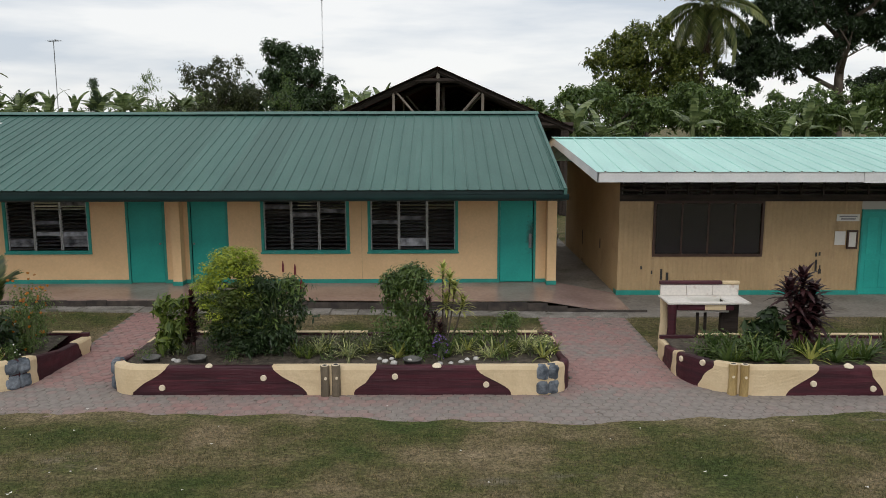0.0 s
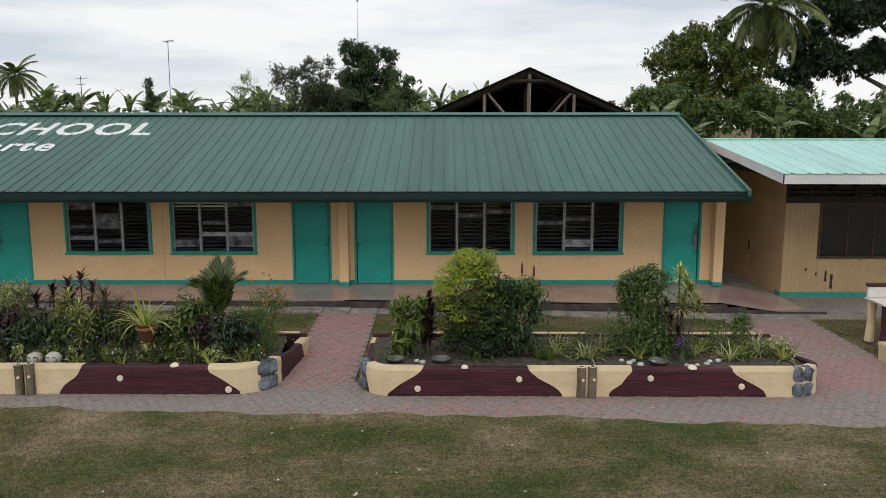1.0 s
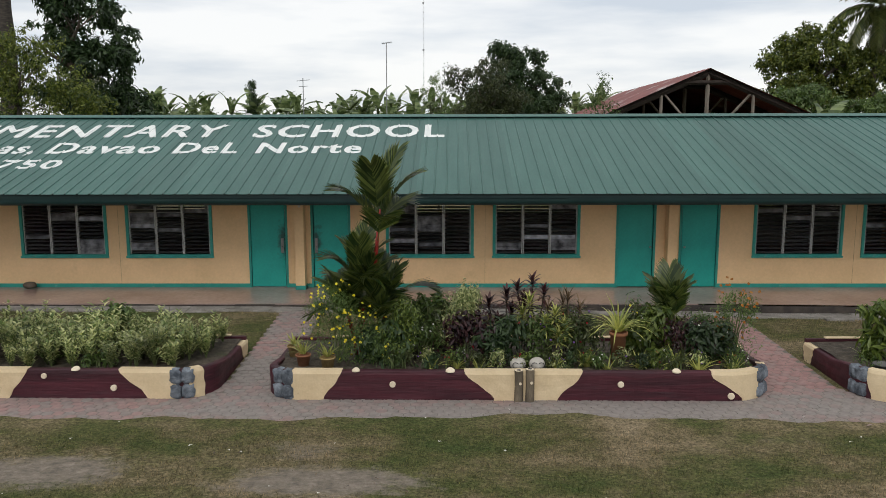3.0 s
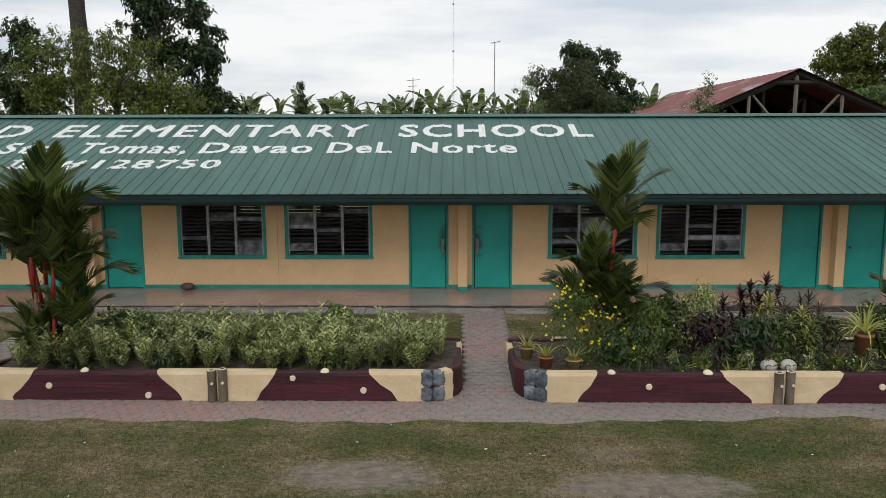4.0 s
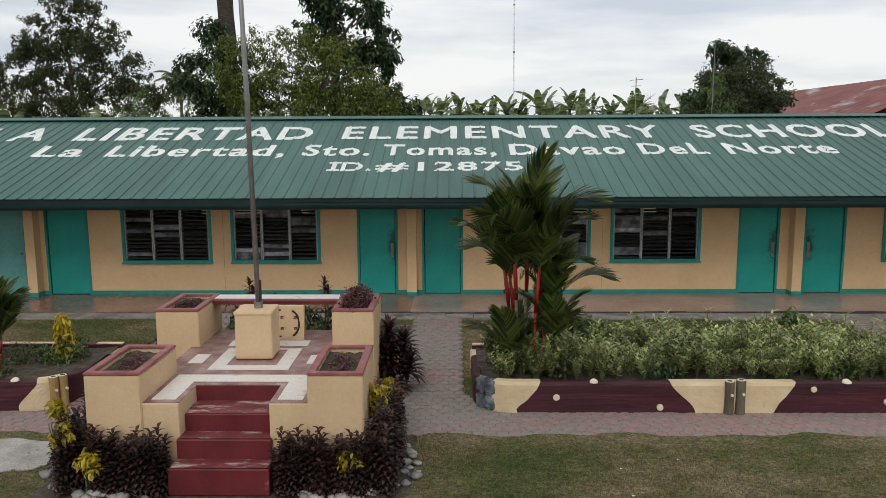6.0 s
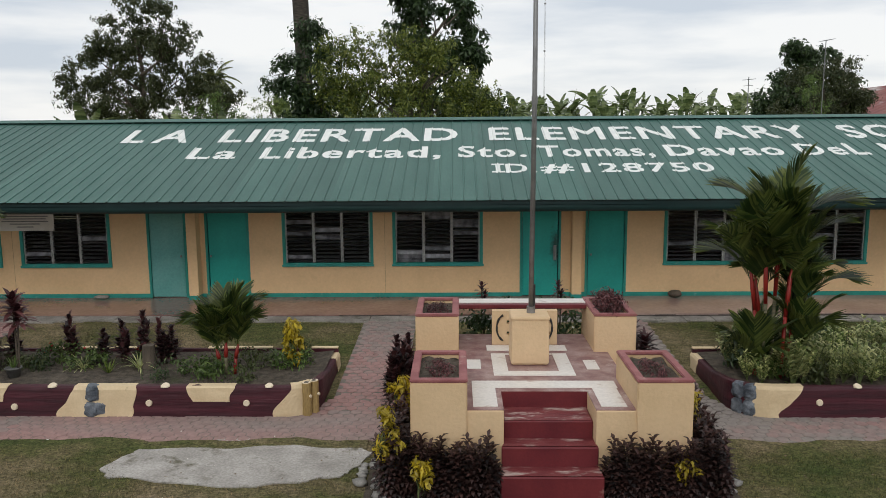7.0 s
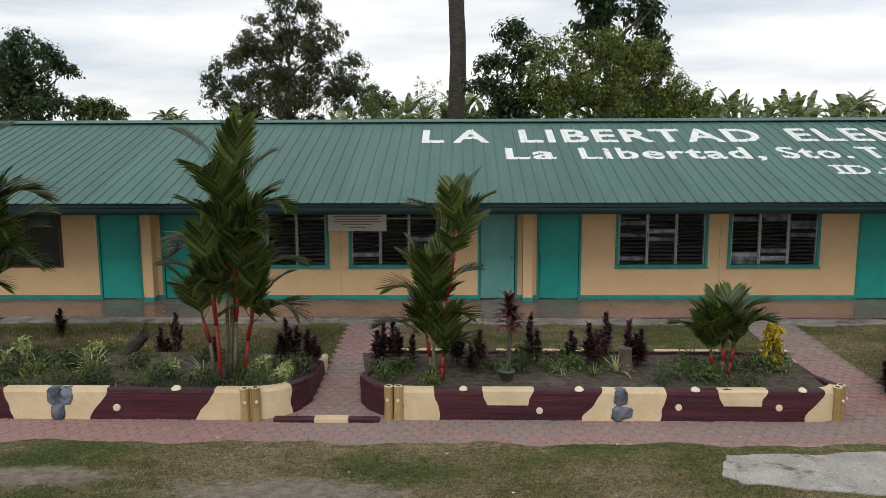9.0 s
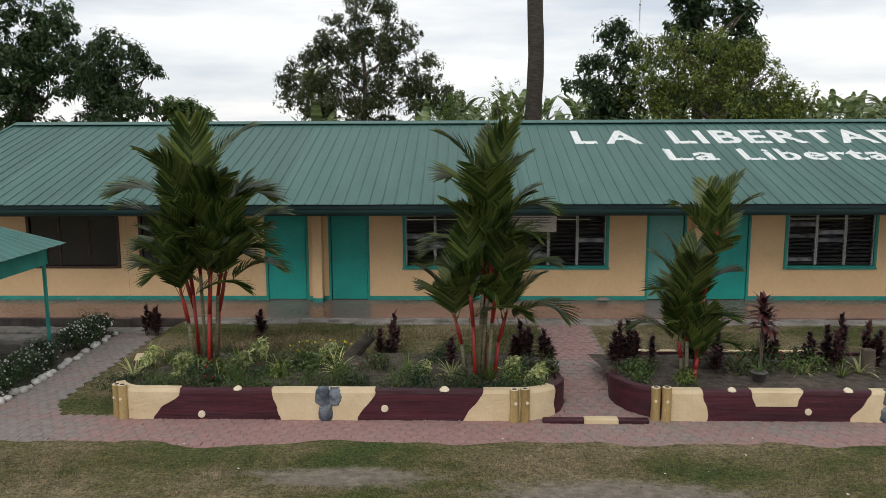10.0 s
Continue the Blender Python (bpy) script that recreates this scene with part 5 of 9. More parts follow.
for r in ((-0.90, 0.92, 0.82, 1.10), (-0.90, -0.61, 0.14, 0.815), (0.60, 0.90, 0.14, 0.815), (-0.60, 0.48, 1.32, 1.52), (-0.60, -0.40, 1.525, 2.36), (0.28, 0.48, 1.525, 2.36), (-0.395, 0.275, 2.30, 2.36),
          (-0.96, -0.76, 1.62, 2.05), (0.67, 0.84, 1.60, 2.02), (-0.65, 0.52, 2.51, 2.80)):
    part("tile", boxes((*r, Z1, Z2)), M_TILE, mon)
STEPS = ((0.22, 0.79, 0.0), (-0.03, 0.57, 0.03), (-0.30, 0.325, 0.055))
for k, (y0, z, w) in enumerate(STEPS):
    bm = boxes((WL + 0.003 - w, WR - 0.003 + w, y0, 0.70 if k == 0 else STEPS[k - 1][0] - 0.001, 0.0, z), bevel=0.014)
    for v in bm.verts:
        v.co.z += 0.008 * noise.noise(v.co * 3)
    part("step", bm, M_MON_RED, mon, "dark red painted cement step")
    part("tread", boxes((WL + 0.02 - w, WR - 0.02 + w, y0 + 0.02, 0.69 if k == 0 else STEPS[k - 1][0] - 0.004, z + 0.006, z + 0.011)), M_TREAD, mon, "worn red tread with bare pale patches")
part("top_riser", boxes((WL + 0.002, WR - 0.002, 0.685, 0.699, 0.7, 0.992)), M_MON_RED, mon)


def ring(x0, x1, y0, y1, z0, z1, w, bevel):
    """A rectangular kerb of width w as one closed mesh."""
    bm = bmesh.new()
    loops = []
    for d, z in ((0, z0), (0, z1), (w, z1), (w, z0)):
        loops.append([bm.verts.new(p) for p in ((x0 + d, y0 + d, z), (x1 - d, y0 + d, z), (x1 - d, y1 - d, z), (x0 + d, y1 - d, z))])
    for a in range(4):
        for k in range(4):
            bm.faces.new((loops[a][k], loops[a][(k + 1) % 4], loops[(a + 1) % 4][(k + 1) % 4], loops[(a + 1) % 4][k]))
    bmesh.ops.bevel(bm, geom=bm.edges[:], offset=bevel, segments=2, affect="EDGES")
    return bm


def planter_box(x0, x1, y0, y1, z0, z1, parent):
    w = 0.085
    bx = part("planter_box", ring(x0, x1, y0, y1, z0, z1 - 0.04, w, 0.012), M_MON, parent)
    part("rim", ring(x0 - 0.004, x1 + 0.004, y0 - 0.004, y1 + 0.004, z1 - 0.039, z1, w + 0.014, 0.01), M_MON_PINK, bx, "faded red painted rim")
    bm = bmesh.new()
    bmesh.ops.create_grid(bm, x_segments=10, y_segments=10, size=0.5)
    for v in bm.verts:
        v.co = (x0 + w + (v.co.x + 0.5) * (x1 - x0 - 2 * w), y0 + w + (v.co.y + 0.5) * (y1 - y0 - 2 * w), z1 - 0.08 + 0.03 * noise.noise(v.co * 9 + Vector((x0, y0, 0))))
    part("soil", bm, M_SOIL, bx, "dry soil with withered stems")


for x0, x1 in ((-1.63, -0.97), (0.98, 1.63)):
    planter_box(x0, x1, 0.0, 1.24, 0.0, 1.37, mon)
for x0, x1 in ((-1.69, -1.06), (0.90, 1.51)):
    planter_box(x0, x1, 2.46, 3.64, 0.0, 1.56, mon)
part("beam", boxes((-1.06, 0.90, 3.17, 3.56, 1.475, 1.54), bevel=0.01), M_MON_RED, mon, "dark red concrete beam")
part("beam_top", boxes((-1.055, 0.895, 3.26, 3.55, 1.541, 1.556), bevel=0.003), M_TILE, mon, "white tiled beam top")
# pierced block panel behind the pole: round holes in two rows, curved slots round them
PX0, PX1, PZ0, PZ1, PY = -0.56, 0.414, 0.997, 1.52, 2.85
bm = bmesh.new()
cols = [PX0, -0.34, -0.29, -0.14, -0.09, 0.06, 0.11, 0.26, 0.31, PX1]
rows_z = [PZ0, 1.15, 1.20, 1.32, 1.37, PZ1]
for i in range(len(cols) - 1):
    for j in range(len(rows_z) - 1):
        if i % 2 == 1 and j % 2 == 1:
            continue
        box(bm, cols[i], cols[i + 1], PY, PY + 0.10, rows_z[j], rows_z[j + 1])
bmesh.ops.remove_doubles(bm, verts=bm.verts[:], dist=0.0005)
bm.verts.index_update()
seen = [tuple(sorted(v.index for v in f.verts)) for f in bm.faces]
bmesh.ops.delete(bm, geom=[f for f, key in zip(bm.faces[:], seen) if seen.count(key) > 1], context="FACES")
panel = part("pierced_panel", bm, M_MON, mon, "cream pierced concrete block panel")
for sx, c in ((-1, -0.36), (1, 0.21)):
    pts = [(c + sx * 0.13 * math.sin(a), PY - 0.006, 1.257 - 0.20 * math.cos(a)) for a in [math.pi * (0.08 + 0.84 * k / 12) for k in range(13)]]
    part("scroll_slot", tube(bmesh.new(), pts, [0.010 + 0.009 * abs(math.sin(k * 0.9)) for k in range(13)], 5), M_DARK, panel, "dark curved slot")
for z in (1.055, 1.463):
    part("straight_slot", boxes((-0.22, 0.07, PY - 0.005, PY - 0.001, z - 0.012, z + 0.012), bevel=0.001), M_DARK, panel, "dark straight slot")
PED = bmesh.new()
box(PED, -0.345, 0.175, 1.77, 2.27, 0.997, 1.66, 0.035)
for v in PED.verts:
    v.co += 0.012 * Vector((noise.noise(v.co * 5), noise.noise(v.co * 5 + Vector((7, 0, 0))), noise.noise(v.co * 5 + Vector((0, 7, 0)))))
ped = part("pedestal", PED, M_MON, mon)
part("pedestal_cap", boxes((-0.352, 0.182, 1.763, 2.277, 1.625, 1.685), bevel=0.025), M_MON, ped)
# side steps between the boxes
for sx, sh in ((-1, -0.06), (1, -0.06)):
    for x_in, x_out, z in ((1.15, 1.45, 0.76), (1.451, 1.71, 0.52), (1.711, 1.97, 0.27)):
        a, b = sorted((sh + sx * x_in, sh + sx * x_out))
        part("side_step", boxes((a, b, 1.245, 2.455, 0.0, z), bevel=0.012), M_MON_PINK, mon, "faded red painted side step")
pole = thing("flagpole", "tall dull steel flagpole with a base socket", "flagpole", (CX - 0.06, 14.27, 1.685))
bm = bmesh.new()
tube(bm, [(0, 0, 0.0), (0, -0.19, 2.9), (-0.02, -0.42, 6.2)], [0.036, 0.034, 0.026], 12)
part("mast", bm, M_STEEL, pole, smooth=True)
part("socket", tube(bmesh.new(), [(0, 0, 0), (0, 0, 0.09)], 0.06, 12), M_STEEL, pole)
part("joint_collar", tube(bmesh.new(), [(0, -0.187, 2.85), (0, -0.194, 2.95)], 0.041, 12), M_STEEL, pole)
part("rope_cleat", tube(bmesh.new(), [(0.036, -0.02, 0.10), (0.036, -0.02, 0.40)], 0.022, 8), M_DARK, pole)

# small things left on the porch
husk = thing("coconut_husk", "brown coconut husk lying at the wall's foot", "husk", (-22.0, 21.78, 0.29))
part("shell", blob(bmesh.new(), (0, 0, 0.085), 0.13, 4, (1.25, 0.9, 0.68), 0.12, 3), M_BARK, husk, smooth=True)
rag = thing("door_stone", "dark flat stone lying on the porch", "stone", (-35.44, 21.7, 0.29))
part("stone_body", blob(bmesh.new(), (0, 0, 0.04), 0.12, 7, (1.5, 0.8, 0.4), 0.15, 3), M_CEMENT, rag, smooth=True)


# ---- garden beds with painted log-shaped walls ----
class BedLine:
    """The outer line of a bed wall: s runs along x on the front and goes on round both corners and up the sides."""

    def __init__(self, x0, x1, yf, yb, rl=0.55, rr=0.55, lean_l=0.0, lean_r=0.0):
        self.x0, self.x1, self.yf, self.yb, self.rl, self.rr, self.ll, self.lr = x0, x1, yf, yb, rl, rr, lean_l, lean_r
        self.lo = x0 + rl - rl * math.pi / 2 - (yb - yf - rl)
        self.hi = x1 - rr + rr * math.pi / 2 + (yb - yf - rr)

    def at(self, s):
        """Place and outward direction."""
        a, b = self.x0 + self.rl, self.x1 - self.rr
        if s < a:
            u = (a - s) / self.rl
            if u < math.pi / 2:
                return Vector((a - self.rl * math.sin(u), self.yf + self.rl - self.rl * math.cos(u), 0)), Vector((-math.sin(u), -math.cos(u), 0))
            d = a - s - self.rl * math.pi / 2
            return Vector((self.x0 + self.ll * d, self.yf + self.rl + d, 0)), Vector((-1, 0, 0))
        if s > b:
            u = (s - b) / self.rr
            if u < math.pi / 2:
                return Vector((b + self.rr * math.sin(u), self.yf + self.rr - self.rr * math.cos(u), 0)), Vector((math.sin(u), -math.cos(u), 0))
            d = s - b - self.rr * math.pi / 2
            return Vector((self.x1 + self.lr * d, self.yf + self.rr + d, 0)), Vector((1, 0, 0))
        return Vector((s, self.yf, 0)), Vector((0, -1, 0))


BED_H, BED_T = 0.47, 0.14


def wobble(s, z, seed):
    return 0.012 * noise.noise(Vector((s * 2.1, z * 3.0, seed))) + 0.006 * noise.noise(Vector((s * 7, z * 9, seed + 5)))


def height_at(line, s):
    """The wall falls a little towards the back of the bed."""
    a, b = line.x0 + line.rl - line.rl * 1.2, line.x1 - line.rr + line.rr * 1.2
    d = max(a - s, s - b, 0.0)
    return BED_H - 0.13 * min(1.0, d / 0.9)


def sweep(line, s0, s1, seed, step=0.06, rows=8, h=BED_H, t=BED_T, out=0.0):
    """A wall with a rounded top along the line from s0 to s1."""
    n = max(2, int((s1 - s0) / step))
    prof = [(0, h * k / rows) for k in range(rows)] + [(-0.008, h * 0.965), (-0.03, h), (-t + 0.03, h), (-t + 0.008, h * 0.965), (-t, h * 0.5), (-t, 0)]
    vs, fs = [], []
    m = len(prof)
    for i in range(n + 1):
        s = s0 + (s1 - s0) * i / n
        p, o = line.at(s)
        for d, z in prof:
            k = d + out + (wobble(s, z, seed) if d > -0.02 else 0)
            q = p + o * k
            z = z * height_at(line, s) / BED_H
            vs.append((q.x, q.y, z + (0.010 * noise.noise(Vector((s * 1.6, 0, seed))) if z > h * 0.9 else 0)))
    for i in range(n):
        fs += [(i * m + j, i * m + j + 1, (i + 1) * m + j + 1, (i + 1) * m + j) for j in range(m - 1)]
    fs += [tuple(range(m)), tuple(n * m + j for j in reversed(range(m)))]
    return vs, fs


def patch(line, tl, bl, tr, br, seed, z0=0.0, h=BED_H):
    """A cream patch that laps over the wall's top: its ends run in a curve from the top to the foot."""
    rows, cols = 9, max(6, int((tr - tl) / 0.05))
    vs, fs = [], []

    def put(s, z, d):
        p, o = line.at(s)
        q = p + o * (d + wobble(s, z, seed))
        vs.append((q.x, q.y, z * height_at(line, s) / BED_H))

    def ease(u):
        return u * u * (3 - 2 * u)

    for j in range(rows + 2):
        z = z0 + (h + 0.006 - z0) * min(j, rows) / rows
        u = (z - z0) / (h + 0.006 - z0)
        a, b = bl + (tl - bl) * ease(u), br + (tr - br) * ease(u)
        a += 0.05 * noise.noise(Vector((z * 7, seed + tl, 1)))
        b += 0.05 * noise.noise(Vector((z * 7, seed + tr, 4)))
        for i in range(cols + 1):
            put(a + (b - a) * i / cols, z if j <= rows else h + 0.007, 0.011 if j < rows else (-0.012 if j == rows else -BED_T - 0.004))
    w = cols + 1
    for j in range(rows + 1):
        fs += [(j * w + i, j * w + i + 1, (j + 1) * w + i + 1, (j + 1) * w + i) for i in range(cols)]
    edge = [j * w for j in range(rows + 1)], [j * w + cols for j in range(rows + 1)]
    for col in edge:
        o = len(vs)
        for idx in col:
            x, y, z = vs[idx]
            cs = tl if col is edge[0] else tr
            p, out = line.at(cs)
            vs.append((x - out.x * 0.03, y - out.y * 0.03, z))
        fs += [(col[j], col[j + 1], o + j + 1, o + j) for j in range(rows)]
    return vs, fs


BEDS = []


def make_bed(x0, x1, yf, yb, seed, patches, posts, rocks, studs, post_mat=None, rl=0.55, rr=0.55, ll=0.0, lr=0.0, halves=(), ends=True, rear=True):
    line = BedLine(x0, x1, yf, yb, rl, rr, ll, lr)
    th = thing("garden_bed", "raised garden bed walled like a maroon log with cream cut patches", "garden bed", group="raised garden beds")
    wall = part("bed_wall", raw_mesh("bed_wall", *sweep(line, line.lo, line.hi, seed), M_MAROON), M_MAROON, th)
    for q in patches:
        part("cream_patch", raw_mesh("cream_patch", *patch(line, *q, seed), M_CREAM), M_CREAM, wall, "cream painted patch")
    for q in halves:
        part("cream_patch", raw_mesh("cream_patch", *patch(line, *q, seed, z0=0.24), M_CREAM), M_CREAM, wall, "cream painted patch")
    if ends:
        for q in ((line.lo + 0.0, line.lo + 0.05, line.lo + 0.42, line.lo + 0.30), (line.hi - 0.42, line.hi - 0.30, line.hi, line.hi - 0.05)):
            part("cream_patch", raw_mesh("cream_patch", *patch(line, *q, seed), M_CREAM), M_CREAM, wall, "cream painted patch")
    for s, h in posts:
        bm = bmesh.new()
        p, o = line.at(s)
        p = p + o * 0.035
        tube(bm, [p + Vector((0, 0, -0.01)), p + Vector((0.004, 0, h * 0.5)), p + Vector((0, 0, h))], [0.072, 0.066, 0.070], 12)
        ps = part("post", bm, post_mat or M_POST, th, "short log-shaped cement post")
        part("cut_face", tube(bmesh.new(), [p + Vector((0, 0, h - 0.004)), p + Vector((0, 0, h + 0.006))], 0.062, 12), M_STUB, ps)
        part("hollow", tube(bmesh.new(), [p + Vector((0, 0, h + 0.006)), p + Vector((0, 0, h + 0.009))], 0.036, 10), M_DARK_EDGE, ps, "dark hollow in the cut face")
        bm2 = tube(bmesh.new(), [p + o * 0.06 + Vector((0.02, 0, h * 0.62)), p + o * 0.085 + Vector((0.02, 0, h * 0.62))], 0.022, 8)
        part("knot", bm2, M_STUB, ps)
    for s, zc, r in rocks:
        p, o = line.at(s)
        bm = blob(bmesh.new(), (0, 0, 0), 1.0, seed + s, (1, 1, 1), 0.3, 3)
        along = Vector((-o.y, o.x, 0))
        for v in bm.verts:
            c = [math.copysign(abs(q) ** 0.6, q) for q in v.co]
            c = [q * (1 + 0.15 * noise.noise(v.co * 4.3 + Vector((s, zc, 0)))) for q in c]
            v.co = p - o * 0.045 + along * c[0] * r * 0.90 + o * c[1] * r * 0.82 + Vector((0, 0, zc + c[2] * r * 1.06))
        part("rock", bm, M_BLUE_ROCK, th, "blue-grey painted rock")
    for s, zc, r in studs:
        p, o = line.at(s)
        bm = bmesh.new()
        if zc > BED_H - 0.03:
            c = p - o * 0.03 + Vector((0, 0, BED_H - 0.01))
            tube(bm, [c, c + Vector((0, 0, 0.022)), c + o * 0.004 + Vector((0, 0, 0.03))], [r * 1.25, r * 1.2, r * 0.9], 12)
        else:
            c = p + Vector((0, 0, zc))
            tube(bm, [c - o * 0.02, c + o * 0.022, c + o * 0.03], [r, r * 0.98, r * 0.8], 12)
        part("branch_stub", bm, M_STUB, wall, "cream painted branch stub")
    # low rear kerb with cream capped lengths
    a, b = line.at(line.lo)[0].x + 0.02, line.at(line.hi)[0].x - 0.02
    if rear:
        part("rear_wall", boxes((a, b, yb - 0.04, yb + 0.04, 0, 0.41), bevel=0.01), M_MAROON, th)
        x, r = a, random.Random(seed)
        while x < b - 0.3:
            w = r.uniform(0.25, 0.8)
            if r.random() < 0.72:
                part("rear_cap", boxes((x, min(x + w, b), yb - 0.05, yb + 0.05, 0.412, 0.438), bevel=0.010), M_CREAM, th)
            x += w + 0.02
    # soil
    ns, nt = 40, 12
    vs, fs = [], []
    for i in range(ns + 1):
        for j in range(nt + 1):
            u, v = i / ns, j / nt
            y = yf + BED_T * 0.6 + v * ((yb if rear else yb + 0.75) - yf - BED_T * 0.6)
            inset_l = BED_T * 0.6 + max(0, rl - (y - yf)) ** 2 / rl * 0.75 - ll * max(0, y - yf - rl)
            inset_r = BED_T * 0.6 + max(0, rr - (y - yf)) ** 2 / rr * 0.75 - lr * max(0, y - yf - rr) * -1
            x = x0 + inset_l + u * (x1 - x0 - inset_l - inset_r)
            vs.append((x, y, 0.36 - 0.36 * max(0.0, y - yb) / 0.75 + 0.035 * noise.noise(Vector((x * 1.7, y * 1.7, 0))) + 0.015 * noise.noise(Vector((x * 9, y * 9, 2)))))
    fs = [(i * (nt + 1) + j, (i + 1) * (nt + 1) + j, (i + 1) * (nt + 1) + j + 1, i * (nt + 1) + j + 1) for i in range(ns) for j in range(nt)]
    part("soil", raw_mesh("soil", vs, fs, M_SOIL), M_SOIL, th, "dark soil with fallen leaves")
    BEDS.append((x0, x1, yf, yb))
    return th


def rock_block(s, n=2):
    return [(s + (i - (n - 1) / 2) * 0.185, z, 0.112) for i in range(n) for z in (0.12, 0.36)]


def lin(px0, x0, k):
    return lambda px: x0 + (px - px0) * k


f = lin(600, -1.6, 0.00912)
make_bed(-5.28, 2.10, 14.60, 16.90, 1, [(f(196), f(205), f(305), f(245)), (f(487), f(548), f(667), f(627)), (f(835), f(900), f(1000), f(1000))],
         [(f(578), 0.5), (f(597), 0.51)], rock_block(f(962)) + rock_block(f(178), 2),
         [(f(378), 0.47, 0.045), (f(297), 0.13, 0.05), (f(472), 0.29, 0.05), (f(698), 0.31, 0.05), (f(855), 0.18, 0.05), (f(770), 0.47, 0.06)])
f = lin(474, -12.6, 0.00904)
make_bed(-14.62, -6.62, 14.66, 16.90, 2, [(f(300), f(300), f(387), f(355)), (f(597), f(648), f(801), f(757)), (f(1019), f(1076), f(1112), f(1112)), (f(1142), f(1142), f(1165), f(1165))],
         [(f(690), 0.5), (f(709), 0.52)], rock_block(f(1127)) + rock_block(f(282)), [(f(411), 0.47, 0.05), (f(474), 0.26, 0.05), (f(573), 0.47, 0.06), (f(960), 0.47, 0.055), (f(865), 0.27, 0.05), (f(1054), 0.09, 0.055)], rr=0.75, lr=0.1)
f = lin(868, -16.96, 0.00873)
make_bed(-23.02, -15.44, 14.68, 16.95, 3, [(f(205), f(205), f(285), f(248)), (f(505), f(548), f(713), f(678)), (f(878), f(930), f(978), f(978)), (f(1004), f(1004), f(1030), f(1030))],
         [(f(602), 0.5), (f(621), 0.52)], rock_block(f(990), 2) + rock_block(f(188)), [(f(376), 0.47, 0.05), (f(313), 0.24, 0.05), (f(488), 0.09, 0.05), (f(744), 0.37, 0.045), (f(800), 0.47, 0.055), (f(868), 0.18, 0.05)])
f = lin(821, -31.65, 0.00843)
make_bed(-36.40, -29.15, 14.70, 17.0, 4, [(f(345), f(345), f(400), f(410)), (f(690), f(655), f(800), f(790)), (f(1070), f(1040), f(1120), f(1120))],
         [(f(320), 0.5), (f(338), 0.52), (f(1098), 0.5), (f(1113), 0.5)], [(f(718), 0.12, 0.12), (f(722), 0.36, 0.12), (f(733), 0.13, 0.10)],
         [(f(450), 0.47, 0.05), (f(582), 0.16, 0.05), (f(650), 0.47, 0.055), (f(821), 0.22, 0.05), (f(850), 0.47, 0.055), (f(993), 0.22, 0.05), (f(1033), 0.47, 0.05)], M_GOLD_POST, halves=[(f(480), f(488), f(570), f(560)), (f(888), f(896), f(970), f(962))], ll=0.16, rl=0.95)
f = lin(600, -40.57, 0.00845)
make_bed(-44.05, -37.14, 14.66, 17.0, 5, [(f(180), f(180), f(325), f(275)), (f(487), f(500), f(668), f(635)), (f(855), f(820), f(990), f(990))],
         [(f(205), 0.5), (f(222), 0.52), (f(908), 0.5), (f(926), 0.51)], [(f(575), 0.36, 0.13), (f(595), 0.36, 0.12), (f(580), 0.12, 0.13)],
         [(f(425), 0.47, 0.05), (f(361), 0.09, 0.055), (f(683), 0.19, 0.055), (f(787), 0.47, 0.06)], M_GOLD_POST, rr=0.8, ll=-0.25, rear=False)
f = lin(1400, 5.51, 0.0087)
make_bed(4.0, 12.4, 14.55, 16.70, 6, [(f(1140), f(1140), f(1165), f(1165)), (f(1262), f(1232), f(1450), f(1390)), (f(1540), f(1568), f(1740), f(1700))],
         [(f(1297), 0.5), (f(1316), 0.51)], [], [(f(1503), 0.47, 0.06), (f(1440), 0.2, 0.05), (f(1548), 0.12, 0.05), (f(1240), 0.42, 0.05), (f(1185), 0.36, 0.05)], M_GOLD_POST, rl=1.1)


# ---- plants: leaf builders ----
class Leaves:
    """Gathers leaf blades into one mesh."""

    def __init__(self):
        self.v, self.f = [], []

    def blade(self, base, way, length, width, droop=0.3, fold=0.0, segs=3, shape="lance", up=(0, 0, 1)):
        """A blade that starts along way and bends down."""
        way = Vector(way).normalized()
        side = way.cross(Vector(up))
        side = (side if side.length > 1e-3 else Vector((1, 0, 0))).normalized()
        p, d, o = Vector(base), way.copy(), len(self.v)
        for i in range(segs + 1):
            u = i / segs
            w = width * (math.sin(math.pi * min(0.98, 0.12 + 0.88 * u)) ** 0.8 if shape == "lance" else (1 - u) ** 0.6 if shape == "strap" else math.sin(math.pi * (0.08 + 0.9 * u)) ** 0.5)
            n = side.cross(d)
            self.v += [tuple(p - side * w / 2 + n * fold * w), tuple(p + side * w / 2 + n * fold * w)]
            if i:
                self.f.append((o + 2 * i - 2, o + 2 * i - 1, o + 2 * i + 1, o + 2 * i))
            p = p + d * length / segs
            d = (d + Vector((0, 0, -droop / segs * 1.6))).normalized()

    def leaf(self, c, n, length, width, turn=0.0):
        """One small flat leaf, four corners, folded a little."""
        n = Vector(n).normalized()
        a = n.cross(Vector((math.sin(turn), math.cos(turn), 0.3)))
        a = (a if a.length > 1e-3 else Vector((1, 0, 0))).normalized()
        b = n.cross(a)
        c, o = Vector(c), len(self.v)
        self.v += [tuple(c - a * length / 2), tuple(c + b * width / 2 + n * width * 0.12), tuple(c + a * length / 2), tuple(c - b * width / 2 + n * width * 0.12)]
        self.f.append((o, o + 1, o + 2, o + 3))

    def mesh(self, name, mat):
        return raw_mesh(name, self.v, self.f, mat)


